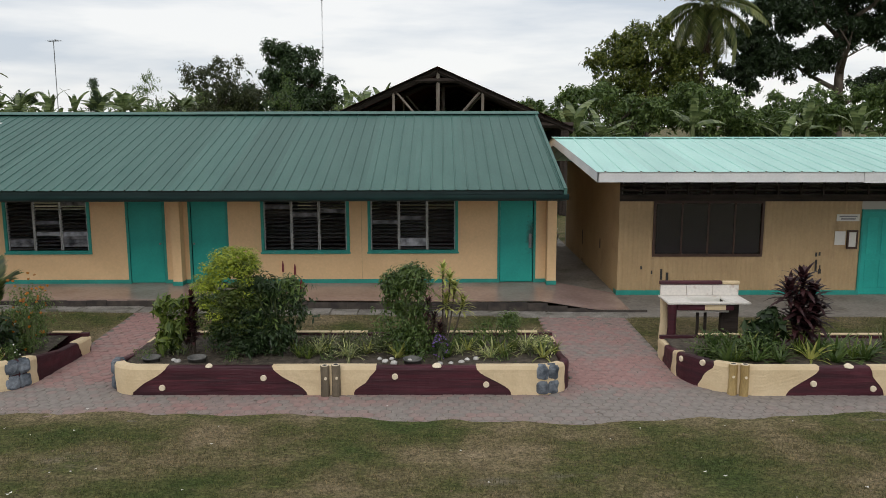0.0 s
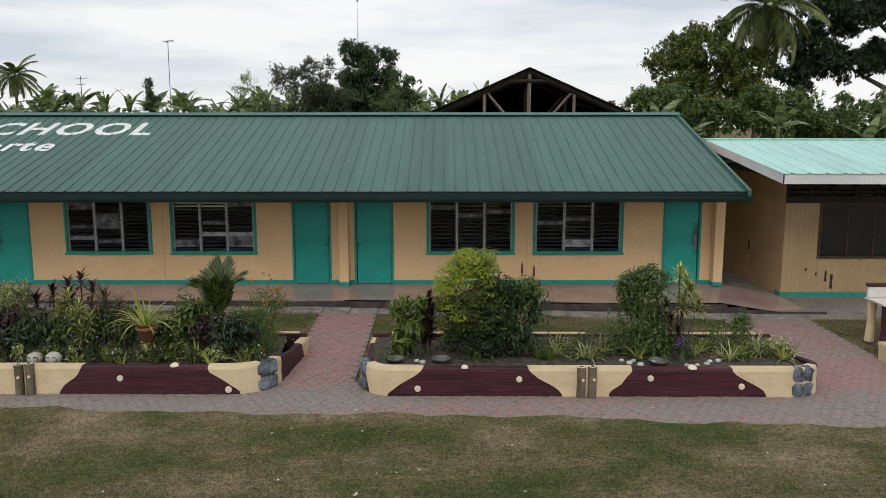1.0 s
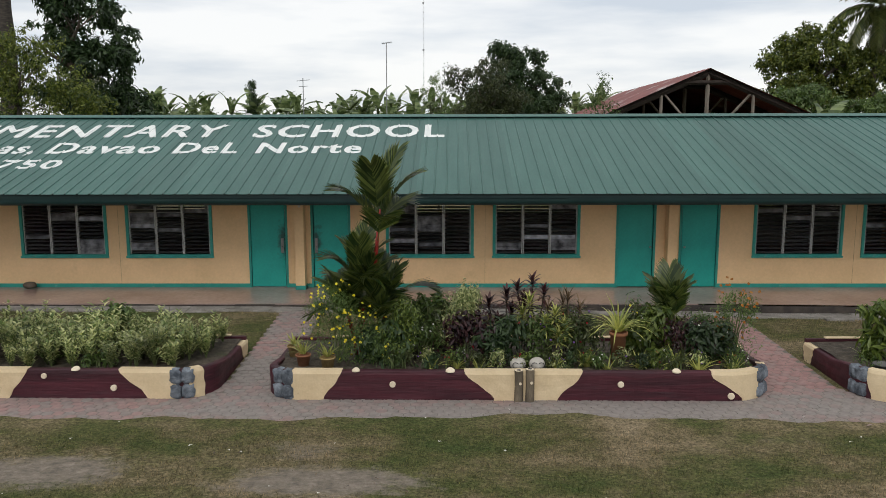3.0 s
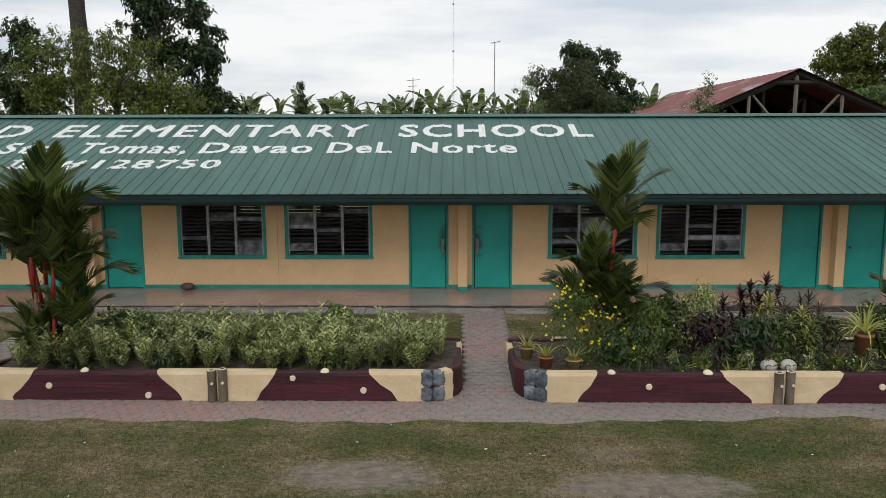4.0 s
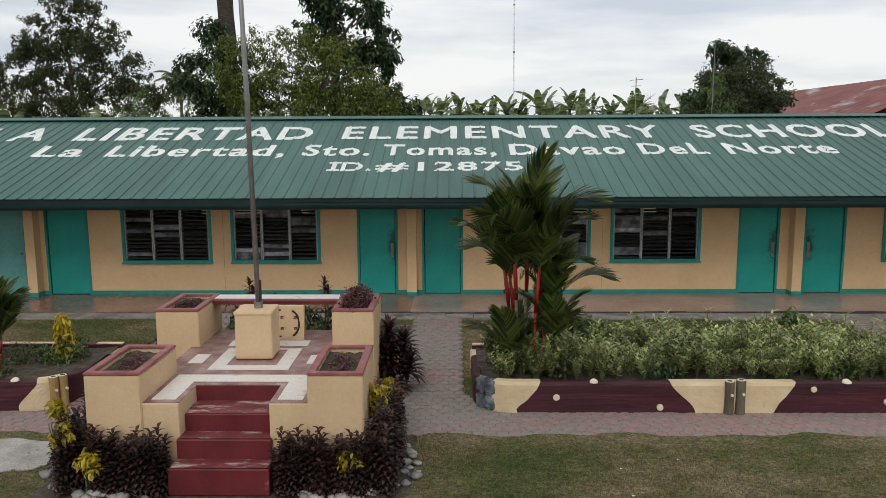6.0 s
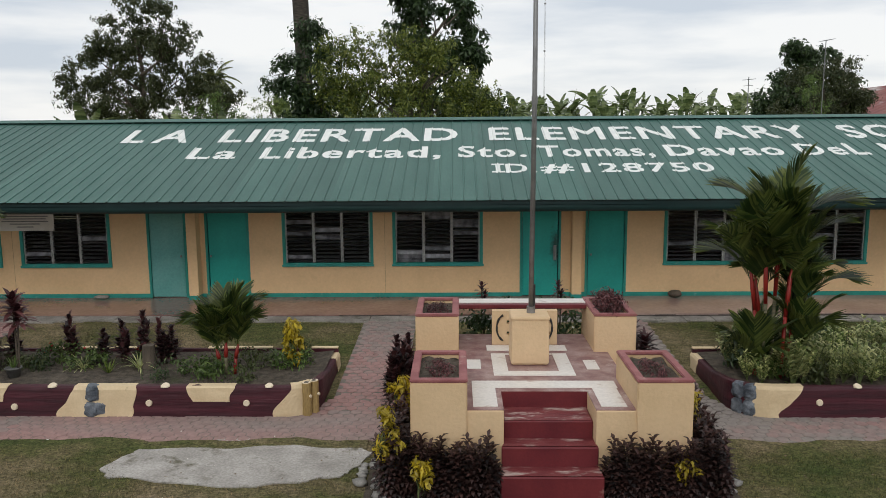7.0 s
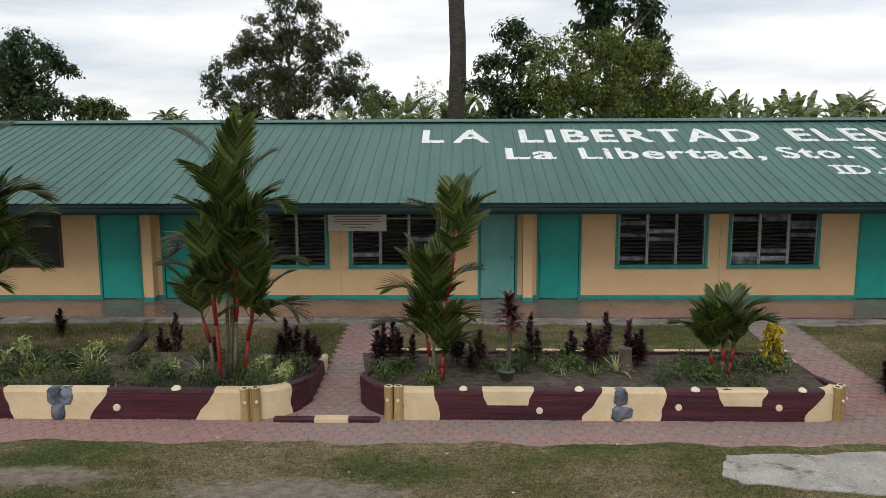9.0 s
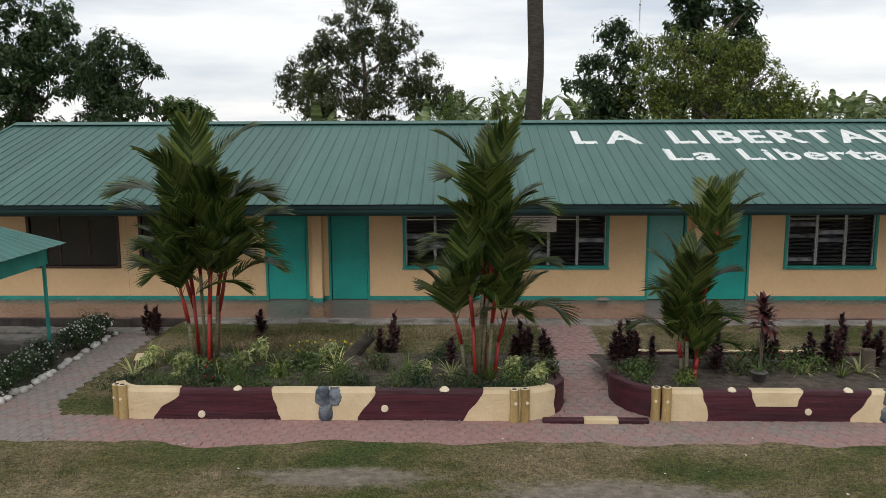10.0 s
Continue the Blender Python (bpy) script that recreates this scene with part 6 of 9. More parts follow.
def rand_dir(r, up=0.0):
    while True:
        v = Vector((r.uniform(-1, 1), r.uniform(-1, 1), r.uniform(-1, 1)))
        if 0.05 < v.length < 1:
            v = v.normalized() + Vector((0, 0, up))
            return v.normalized()


def tree_crown(r, lobes, per_m3, leaf, mats_name, mat, hollow=0.45):
    """Leaves in small clumps on uneven tufts set over the lobes, with gaps between the tufts."""
    lv = Leaves()
    for c, rad in lobes:
        c = Vector(c)
        mean = (rad[0] * rad[1] * rad[2]) ** (1 / 3)
        for _ in range(int(8 + 11 * mean)):
            d = rand_dir(r, 0.1)
            k = r.uniform(hollow, 1.12)
            sc = c + Vector((d.x * rad[0] * k, d.y * rad[1] * k, d.z * rad[2] * k))
            sr = (0.25 + 0.30 * mean) * r.uniform(0.55, 1.15)
            for _ in range(max(3, int(per_m3 * 11 * sr * sr))):
                e = rand_dir(r, 0.1)
                cc = sc + Vector((e.x, e.y, e.z * 0.72)) * sr * r.uniform(0.35, 1.0)
                if noise.noise(cc * 0.9) < -0.32:
                    continue
                cl = r.uniform(0.16, 0.36) * (leaf / 0.22) ** 0.5
                tip = rand_dir(r, 0.25)
                for _ in range(r.randint(9, 15)):
                    e = rand_dir(r)
                    p = cc + e * cl * r.uniform(0.2, 0.9) + tip * cl * r.uniform(0, 0.9)
                    lv.leaf(p, e + Vector((0, 0, 0.6)), leaf * r.uniform(0.7, 1.25), leaf * r.uniform(0.30, 0.48), r.uniform(0, 6.3))
    return lv.mesh(mats_name, mat)


def limbs(r, height, spread, base_r, n=7, from_z=0.35):
    bm = bmesh.new()
    lean = Vector((r.uniform(-0.06, 0.06), r.uniform(-0.06, 0.06), 1))
    pts = [lean * height * k / 6 + Vector((0.12 * math.sin(k * 1.7), 0.12 * math.cos(k * 1.3), 0)) for k in range(7)]
    tube(bm, pts, [base_r * (1 - 0.12 * k) for k in range(7)], 9)
    for i in range(n):
        u = from_z + (0.95 - from_z) * i / n
        p = lean * height * u
        a = i * 2.4 + r.uniform(-0.4, 0.4)
        d = Vector((math.cos(a), math.sin(a), 0.55)) * spread * (1.05 - 0.5 * u)
        tube(bm, [p, p + d * 0.5 + Vector((0, 0, 0.1)), p + d + Vector((0, 0, 0.35 * spread * 0.3))], [base_r * 0.42, base_r * 0.26, base_r * 0.08], 6)
        for j in range(3):
            q = p + d * r.uniform(0.45, 0.9)
            e = Vector((r.uniform(-1, 1), r.uniform(-1, 1), r.uniform(0.3, 1))) * spread * 0.4
            tube(bm, [q, q + e], [base_r * 0.14, base_r * 0.04], 5)
    return bm


def make_tree(name, label, at, height, base_r, lobes, mat, seed, per=2.6, leaf=0.22, spread=2.5, bark=None):
    r = random.Random(seed)
    th = thing(name, label, "tree", at)
    part("trunk", limbs(r, height * 0.85, spread, base_r), bark or M_BARK, th)
    part("crown", tree_crown(r, lobes, per, leaf, "crown", mat), mat, th)
    return th


def ball(c, rx, ry, rz):
    return (c, (rx, ry, rz))


make_tree("mango_tree", "dense dark green mango tree behind the school", (-8.0, 47.5, 0), 8.4, 0.3,
          [ball((0.5, 0, 7.8), 0.8, 0.8, 0.75), ball((-1.0, 0, 7.8), 0.8, 0.8, 0.75), ball((0.0, 0, 6.8), 1.7, 1.4, 1.0), ball((1.3, 0, 5.7), 1.4, 1.3, 1.2), ball((-1.4, 0, 5.8), 1.6, 1.5, 1.4), ball((0.4, 0, 4.7), 2.6, 1.8, 1.2)], L_DARK, 3, per=5.6, leaf=0.24)
make_tree("small_tree", "thin brownish olive tree in front of the mango tree", (-10.4, 40.5, 0), 7.0, 0.14,
          [ball((0.3, 0, 6.5), 1.0, 1.0, 0.6), ball((-1.0, 0, 6.3), 0.7, 0.7, 0.5), ball((0.0, 0, 5.5), 1.6, 1.4, 0.9), ball((1.4, 0, 5.2), 1.1, 1.1, 0.9), ball((-1.6, 0, 4.9), 0.7, 0.8, 0.7), ball((0.3, 0, 4.5), 1.9, 1.4, 0.8)], L_OLIVE, 33, per=4.2, leaf=0.15, spread=1.8)
make_tree("broadleaf_tree", "tall dark broadleaf tree behind the roof", (-28.3, 39.0, 0), 11.5, 0.3,
          [ball((0.0, 0, 10.3), 1.45, 1.5, 1.3), ball((1.3, 0, 8.9), 1.0, 1.0, 0.9), ball((-0.6, 0, 8.6), 1.0, 1.1, 1.0), ball((1.7, 0, 7.2), 0.8, 0.8, 0.7), ball((0.4, 0, 7.0), 1.6, 1.4, 1.0), ball((0.2, 0, 5.4), 2.2, 1.8, 1.1), ball((2.2, 0, 5.0), 1.1, 1.1, 0.9)], L_DARK, 4, per=3.6, leaf=0.30)
make_tree("mixed_tree", "bright green leafy tree with bare twigs", (-29.0, 34.5, 0), 7.6, 0.2,
          [ball((-0.3, 0, 7.3), 1.2, 1.1, 0.7), ball((-2.2, 0, 7.1), 0.9, 0.9, 0.7), ball((1.1, 0, 6.8), 1.0, 1.0, 0.7), ball((-0.6, 0, 6.1), 2.2, 1.6, 1.0), ball((1.9, 0, 5.8), 1.3, 1.2, 0.9), ball((3.1, 0, 5.3), 0.8, 0.8, 0.5), ball((-2.7, 0, 5.5), 1.4, 1.3, 1.0), ball((0.4, 0, 4.9), 2.8, 1.7, 0.9)], L_FRESH, 5, per=4.4, leaf=0.15)
make_tree("slender_tree", "feathery dark tree beside the bare trunk", (-32.7, 35.4, 0), 8.3, 0.12,
          [ball((0, 0, 7.8), 0.55, 0.6, 0.6), ball((-0.7, 0, 6.9), 0.8, 0.7, 0.45), ball((0.5, 0, 6.9), 0.7, 0.7, 0.6), ball((-1.1, 0, 5.9), 0.8, 0.8, 0.5), ball((0.2, 0, 5.8), 1.0, 0.9, 0.8), ball((-0.3, 0, 4.8), 1.3, 1.0, 0.7)], L_DARK, 6, per=3.6, leaf=0.22, spread=1.3)
make_tree("airy_tree", "tall airy tree with fine olive leaves", (-43.8, 47.0, 0), 10.6, 0.24,
          [ball((0.2, 0, 10.3), 1.4, 1.4, 1.1), ball((-1.6, 0, 9.1), 1.3, 1.3, 1.0), ball((1.7, 0, 8.8), 1.3, 1.2, 1.0), ball((-2.9, 0, 7.5), 1.3, 1.2, 1.1), ball((3.0, 0, 7.2), 1.2, 1.2, 1.0), ball((0, 0, 7.6), 2.2, 1.8, 1.5), ball((-2.4, 0, 5.7), 1.9, 1.7, 1.1), ball((3.6, 0, 5.8), 1.5, 1.4, 0.9), ball((0.6, 0, 5.4), 2.4, 1.9, 1.2), ball((-4.3, 0, 6.7), 0.5, 0.5, 0.4)], L_OLIVE, 7, per=5.0, leaf=0.19, spread=3)
make_tree("dense_tree", "tall dense dark tree beyond the west end", (-59.2, 41.5, 0), 10.0, 0.3,
          [ball((0.6, 0, 9.3), 1.5, 1.5, 1.2), ball((1.4, 0, 7.6), 1.4, 1.4, 1.4), ball((-1.6, 0, 9.9), 1.8, 1.7, 1.7), ball((0.2, 0, 6.2), 2.4, 2.0, 1.9), ball((-3.0, 0, 6.8), 2.4, 2.0, 2.4)], L_DARK, 8, per=4.6, leaf=0.24)
make_tree("dense_tree", "dense dark leafy tree beside the taller one", (-54.8, 41.0, 0), 8.4, 0.22,
          [ball((0.1, 0, 7.9), 1.1, 1.1, 0.8), ball((0.8, 0, 6.7), 1.1, 1.1, 1.0), ball((-0.8, 0, 6.5), 1.4, 1.3, 1.3), ball((0.2, 0, 5.0), 2.0, 1.7, 1.2)], L_DARK, 34, per=5.0, leaf=0.22)
make_tree("papaya_tree", "small tree with broad drooping leaves at the west end", (-51.7, 41.0, 0), 5.6, 0.1,
          [ball((-0.4, 0, 5.1), 0.9, 0.8, 0.45), ball((0.5, 0, 5.0), 0.7, 0.7, 0.4)], L_GREEN, 35, per=4.0, leaf=0.26, spread=1.0)
make_tree("round_tree", "rounded mid green tree in the distance", (15.6, 64.0, 0), 11.4, 0.4,
          [ball((0, 0, 9.6), 3.0, 2.6, 1.9), ball((-2.4, 0, 7.6), 2.4, 2.2, 2.0), ball((2.6, 0, 7.8), 2.6, 2.2, 2.2), ball((0, 0, 5.8), 4.2, 3.0, 2.0)], L_FRESH, 9, per=2.9, leaf=0.30)
make_tree("spreading_tree", "large dark spreading tree with bare lower limbs", (33.0, 70.0, 0), 18.5, 0.55,
          [ball((0, 0, 15.6), 4.6, 3.6, 2.2), ball((-5.2, 0, 12.6), 3.0, 2.8, 1.9), ball((5.2, 0, 13.6), 3.8, 3.2, 2.4), ball((-2.6, 0, 13.0), 2.6, 2.4, 1.5), ball((1.5, 0, 11.6), 3.2, 2.8, 1.5), ball((-7.8, 0, 10.4), 2.0, 1.8, 1.6), ball((8.6, 0, 10.4), 3.2, 3.0, 2.2), ball((4.0, 0, 7.6), 2.4, 2.2, 1.2), ball((-5.4, 0, 9.3), 2.5, 2.3, 1.5), ball((-1.8, 0, 9.6), 2.3, 2.1, 1.3), ball((-8.6, 0, 7.9), 2.1, 1.9, 1.3)], L_DARK, 10, per=3.9, leaf=0.34, spread=5.5)
make_tree("undergrowth_tree", "dark undergrowth beyond the alley", (10.5, 52.0, 0), 6.2, 0.2,
          [ball((0, 0, 4.6), 3.4, 2.4, 1.8), ball((-4.4, 0, 4.2), 2.6, 2.4, 1.7), ball((5.5, 0, 4.6), 3.2, 2.4, 1.7), ball((11, 0, 4.4), 3.4, 2.4, 1.7), ball((17, 0, 4.8), 3.4, 2.4, 1.9)], L_GREEN, 12, per=3.8, leaf=0.32, spread=3)
make_tree("feathery_tree", "thin pale green feathery tree behind the roof", (-36.6, 45.5, 0), 6.8, 0.1,
          [ball((0, 0, 6.0), 0.7, 0.7, 0.7), ball((-0.9, 0, 5.3), 0.8, 0.8, 0.7), ball((0.6, 0, 5.0), 0.9, 0.8, 0.8), ball((-0.2, 0, 4.3), 1.3, 0.9, 0.7)], L_BRIGHTISH, 21, per=1.5, leaf=0.11, spread=1.2)
make_tree("feathery_tree", "slim feathery sapling behind the roof", (-12.4, 37.2, 0), 6.4, 0.06,
          [ball((0, 0, 6.0), 0.3, 0.3, 0.4), ball((-0.3, 0, 5.4), 0.45, 0.4, 0.35), ball((0.3, 0, 4.9), 0.5, 0.4, 0.35)], L_GREEN, 23, per=2.4, leaf=0.09, spread=0.7)
make_tree("feathery_tree", "slim pointed sapling in front of the mango tree", (-5.9, 34.0, 0), 6.0, 0.06,
          [ball((0, 0, 5.6), 0.3, 0.3, 0.5), ball((-0.2, 0, 5.0), 0.6, 0.5, 0.4), ball((0.2, 0, 4.5), 0.8, 0.6, 0.4)], L_GREEN, 24, per=2.6, leaf=0.10, spread=0.8)
dead = thing("bare_tree", "small leafless tree far behind the roof", "tree", (-6.8, 74.0, 0))
part("trunk", limbs(random.Random(25), 7.0, 2.2, 0.10, 9, 0.5), M_BEAM, dead)
make_tree("feathery_tree", "thin pale green feathery tree beside the airy tree", (-39.3, 44.0, 0), 6.2, 0.1,
          [ball((0, 0, 5.4), 0.8, 0.7, 0.7), ball((-0.9, 0, 4.8), 0.9, 0.8, 0.7), ball((0.6, 0, 4.5), 1.0, 0.8, 0.7)], L_GREEN, 22, per=2.2, leaf=0.13, spread=1.2)

bare = thing("coconut_palm", "tall dark palm with a bare trunk rising out of view", "palm tree", (-34.95, 45.3, 0))
bm = bmesh.new()
tube(bm, [(0.05 * math.sin(k), 0, k * 1.0) for k in range(19)], [0.46 - 0.006 * k + 0.015 * (k % 2) for k in range(19)], 14)
part("trunk", bm, M_PALM_BARK, bare, smooth=True)


def frond_mesh(name, mat, length, leaflets, leaflet_len, width, droop, seed, hang=0.3, vee=0.5, forward=0.45, bare=0.10):
    """A feather frond along +x from its base: a rib and two rows of leaflets."""
    r = random.Random(seed)
    lv = Leaves()
    pts, p, d = [], Vector((0, 0, 0)), Vector((1, 0, 0.0)).normalized()
    n = leaflets
    for i in range(n + 1):
        pts.append((p.copy(), d.copy()))
        p = p + d * length / n
        d = (d + Vector((0, 0, -droop * (0.5 + 1.6 * i / n) / n))).normalized()
    for i in range(n):
        p0, d0 = pts[i]
        p1 = pts[i + 1][0]
        wv = 0.018 * length * (1 - 0.8 * i / n) * 0.5
        o = len(lv.v)
        s = Vector((0, 1, 0))
        lv.v += [tuple(p0 - s * wv), tuple(p0 + s * wv), tuple(p1 + s * wv), tuple(p1 - s * wv)]
        lv.f.append((o, o + 1, o + 2, o + 3))
        if i < n * bare:
            continue
        u = i / n
        ll = leaflet_len * (0.55 + 0.6 * math.sin(math.pi * min(1, 0.12 + u * 0.82))) * (1 - 0.35 * max(0, u - 0.75) * 4 * 0.6)
        for sy in (-1, 1):
            way = d0 * (forward + 0.75 * u) + Vector((0, sy, 0)) + d0.cross(Vector((0, 1, 0))) * -vee
            lv.blade(p0, way + Vector((r.uniform(-0.08, 0.08), 0, r.uniform(-0.1, 0.1))), ll * r.uniform(0.9, 1.08), width, hang, 0, 3, "strap")
    return lv.mesh(name, mat)


def palm_at(base, yaw, rise, k=1.0, roll=0.0):
    return Matrix.Translation(base) @ Matrix.Rotation(yaw, 4, "Z") @ Matrix.Rotation(-rise, 4, "Y") @ Matrix.Rotation(roll, 4, "X") @ Matrix.Diagonal((k, k, k, 1))


coco_fronds = [frond_mesh("frond", L_COCO, 4.2, 44, 0.95, 0.115, 1.0 + 0.45 * k, 70 + k, 1.1, 0.12) for k in range(3)]
dry_frond = frond_mesh("frond", L_DRY, 3.6, 26, 0.8, 0.06, 1.2, 75, 1.5, 0.0)


def coconut(at, height, seed, lean=0.04, k=1.0, n=24, dry=7):
    r = random.Random(seed)
    th = thing("coconut_palm", "coconut palm with drooping fronds and a dry skirt", "palm tree", at)
    bm = bmesh.new()
    pts = [(lean * height * (i / 8) ** 1.5, 0, height * i / 8) for i in range(9)]
    tube(bm, pts, [0.24 - 0.012 * i for i in range(9)], 10)
    part("trunk", bm, M_BARK, th)
    top = Vector(pts[-1])
    for i in range(n):
        a = i * 2.39996
        rise = 1.25 - 1.9 * (i / n)
        part("frond", coco_fronds[i % 3], L_COCO, th, at=palm_at(top, a, rise, k * r.uniform(0.85, 1.1), r.uniform(-0.3, 0.3)))
    for i in range(dry):
        part("dry_frond", dry_frond, L_DRY, th, "withered brown frond", at=palm_at(top - Vector((0, 0, 0.2)), i * 2.1, -1.15 + r.uniform(-0.25, 0.2), k * r.uniform(0.7, 1.0), r.uniform(-0.5, 0.5)))
    return th


coconut((19.4, 63.6, 0), 12.9, 1, 0.02, 1.15, 30, 9)
coconut((-57.0, 103.0, 0), 10.0, 2, 0.0, 0.8, 28, 4)
make_tree("conifer", "slim pointed dark conifer among the bananas", (-27.7, 68.0, 0), 7.8, 0.08,
          [ball((0, 0, 7.2), 0.25, 0.25, 0.6), ball((0, 0, 6.3), 0.42, 0.42, 0.6), ball((0, 0, 5.3), 0.55, 0.55, 0.7)], L_DARK, 26, per=6, leaf=0.14, spread=0.5)
make_tree("papaya_tree", "small papaya tree with a flat leafy top", (-42.5, 86.0, 0), 7.0, 0.12,
          [ball((0, 0, 6.8), 1.1, 1.0, 0.35), ball((0.5, 0, 6.5), 0.7, 0.7, 0.3), ball((-0.6, 0, 6.5), 0.6, 0.6, 0.3)], L_DARK, 27, per=3.5, leaf=0.26, spread=0.8)
coconut((-75.6, 120.0, 0), 5.6, 3, 0.0, 0.55, 20, 2)
coconut((-78.2, 122.0, 0), 5.9, 4, 0.0, 0.6, 20, 2)
coconut((30.0, 137.0, 0), 7.8, 5, 0.0, 0.9, 22, 2)


def banana_leaf(seed, length=2.3, width=0.55, droop=0.9):
    """A broad leaf along +x with torn edges."""
    r = random.Random(seed)
    lv = Leaves()
    p, d, n = Vector((0, 0, 0)), Vector((1, 0, 0.15)).normalized(), 14
    prev = None
    for i in range(n + 1):
        u = i / n
        w = width * math.sin(math.pi * min(0.97, 0.06 + 0.9 * u)) ** 0.55 * (0.9 + 0.2 * r.random())
        cut = r.random() < 0.3
        row = [p + Vector((0, -w, -0.18 * w)), p + Vector((0, 0, 0.0)), p + Vector((0, w, -0.18 * w))]
        if prev is not None:
            o = len(lv.v)
            a, b = prev, row
            t = 0.6 if cut else 1.0
            lv.v += [tuple(q) for q in (a[0], a[1], b[1], a[0] + (b[0] - a[0]) * t, a[2], a[2] + (b[2] - a[2]) * t)]
            lv.f += [(o, o + 1, o + 2, o + 3), (o + 1, o + 4, o + 5, o + 2)]
        prev = row
        p = p + d * length / n
        d = (d + Vector((0, 0, -droop * (0.4 + 1.4 * u) / n))).normalized()
    return lv.mesh("banana_leaf", L_BANANA)


banana_leaves = [banana_leaf(90 + k, 1.6 + 0.2 * k, 0.23 + 0.025 * k, 0.2 + 0.5 * k) for k in range(4)]


def banana(at, height, seed, k=1.0):
    r = random.Random(seed)
    th = thing("banana_plant", "banana plant with broad torn leaves", "banana plant", at, group="banana grove behind the school")
    bm = bmesh.new()
    tube(bm, [(0, 0, 0), (0.05, 0, height * 0.5), (0, 0, height)], [0.17, 0.14, 0.09], 8)
    part("stem", bm, M_GREEN_STEM, th)
    for i in range(9):
        part("leaf", banana_leaves[(i + seed) % 4], L_BANANA, th, at=palm_at((0, 0, height - 0.1), i * 2.4 + r.uniform(-0.4, 0.4), r.uniform(0.0, 1.45), k * r.uniform(0.75, 1.2), r.uniform(-0.4, 0.4)))
    return th


for i in range(112):
    x = -41 + i * 0.38 + rng.uniform(-0.4, 0.4)
    banana((x, 64 + rng.uniform(-3, 8), 0), rng.uniform(4.0, 4.7) if i % 3 else rng.uniform(5.0, 5.7), i, 0.95)
for i, x in enumerate((5.0, 6.6, 8.3, 17.5, 19.8, 21.6, 23.5, 25.5, 12.5)):
    banana((x, 44 + rng.uniform(-2, 3), 0), rng.uniform(3.4, 4.2), 50 + i, 0.9)
for i, x in enumerate((-40.5, -38.6, -46.0, -25.5)):
    banana((x, 42 + rng.uniform(-2, 3), 0), rng.uniform(3.2, 3.9), 70 + i, 1.0)

# antennas and far mast
ant = thing("tv_antenna", "thin television antenna mast behind the roof", "antenna", (-14.1, 32.5, -1.3))
bm = bmesh.new()
tube(bm, [(0, 0, 0), (0.02, 0, 8.5)], 0.015, 6)
part("mast", bm, M_STEEL, ant)
bm = bmesh.new()
tube(bm, [(-0.14, 0, 8.47), (0.22, 0, 8.53)], 0.010, 5)
for k in range(6):
    tube(bm, [(-0.12 + k * 0.065, -0.3, 8.475 + k * 0.01), (-0.12 + k * 0.065, 0.3, 8.475 + k * 0.01)], 0.006, 4)
part("boom", bm, M_STEEL, ant)
ant2 = thing("tv_antenna", "small television antenna behind the roof", "antenna", (-17.0, 31.7, -3.5))
bm = bmesh.new()
tube(bm, [(0, 0, 0), (0, 0, 9.4)], 0.016, 6)
part("mast", bm, M_STEEL, ant2)
bm = bmesh.new()
tube(bm, [(-0.22, 0, 9.3), (0.25, 0, 9.34)], 0.010, 5)
tube(bm, [(-0.16, 0, 9.1), (0.16, 0, 9.12)], 0.010, 5)
part("boom", bm, M_STEEL, ant2)
mast = thing("radio_mast", "very thin tall radio mast far away", "mast", (-15.5, 111.0, 0))
bm = bmesh.new()
for k in range(3):
    tube(bm, [(0.07 * math.cos(k * 2.09), 0.07 * math.sin(k * 2.09), 0), (0.07 * math.cos(k * 2.09), 0.07 * math.sin(k * 2.09), 34)], 0.012, 4)
for k in range(40):
    tube(bm, [(0.07, 0, k * 0.85), (-0.035, 0.06, k * 0.85 + 0.42), (-0.035, -0.06, k * 0.85 + 0.85)], 0.007, 3)
for z in (14, 20, 26, 31):
    box(bm, -0.12, 0.12, -0.03, 0.03, z, z + 0.2)
part("lattice", bm, M_STEEL, mast)


# ---- garden plants ----
def wax_frond(length, bend, seed):
    """A stiff frond along +x that arches over towards its tip, with two dense rows of broad forward-pointing leaflets."""
    r = random.Random(seed)
    lv = Leaves()
    n, p, d = 30, Vector((0, 0, 0)), Vector((1, 0, 0))
    for i in range(n):
        u = i / n
        q = p + d * length / n
        o, w = len(lv.v), 0.011 * (1 - 0.8 * u)
        lv.v += [(p.x, p.y - w, p.z), (p.x, p.y + w, p.z), (q.x, q.y + w, q.z), (q.x, q.y - w, q.z)]
        lv.f.append((o, o + 1, o + 2, o + 3))
        if u > 0.2:
            v = (u - 0.2) / 0.8
            ll = 0.42 * length * (0.62 + 0.55 * math.sin(math.pi * min(1.0, 0.15 + 0.8 * v))) * (1 - 0.45 * max(0.0, v - 0.7))
            nrm = Vector((-d.z, 0, d.x))
            for sy in (-1, 1):
                way = d * (0.75 + 0.9 * v) + Vector((0, sy, 0)) * (1.0 - 0.25 * v) + nrm * (0.42 - 0.3 * v) + Vector((r.uniform(-0.07, 0.07), 0, r.uniform(-0.07, 0.07)))
                lv.blade(p, way, ll * r.uniform(0.9, 1.08), 0.054, 0.34, 0.12, 3, "lance")
        p = q
        d = (d + Vector((d.z, 0, -d.x)) * bend * 2.4 * u ** 1.4 / n).normalized()
    return lv.mesh("frond", L_PALM)


wax_fronds = [wax_frond(1.10 + 0.07 * k, 0.32 + 0.40 * k, 120 + k) for k in range(4)]


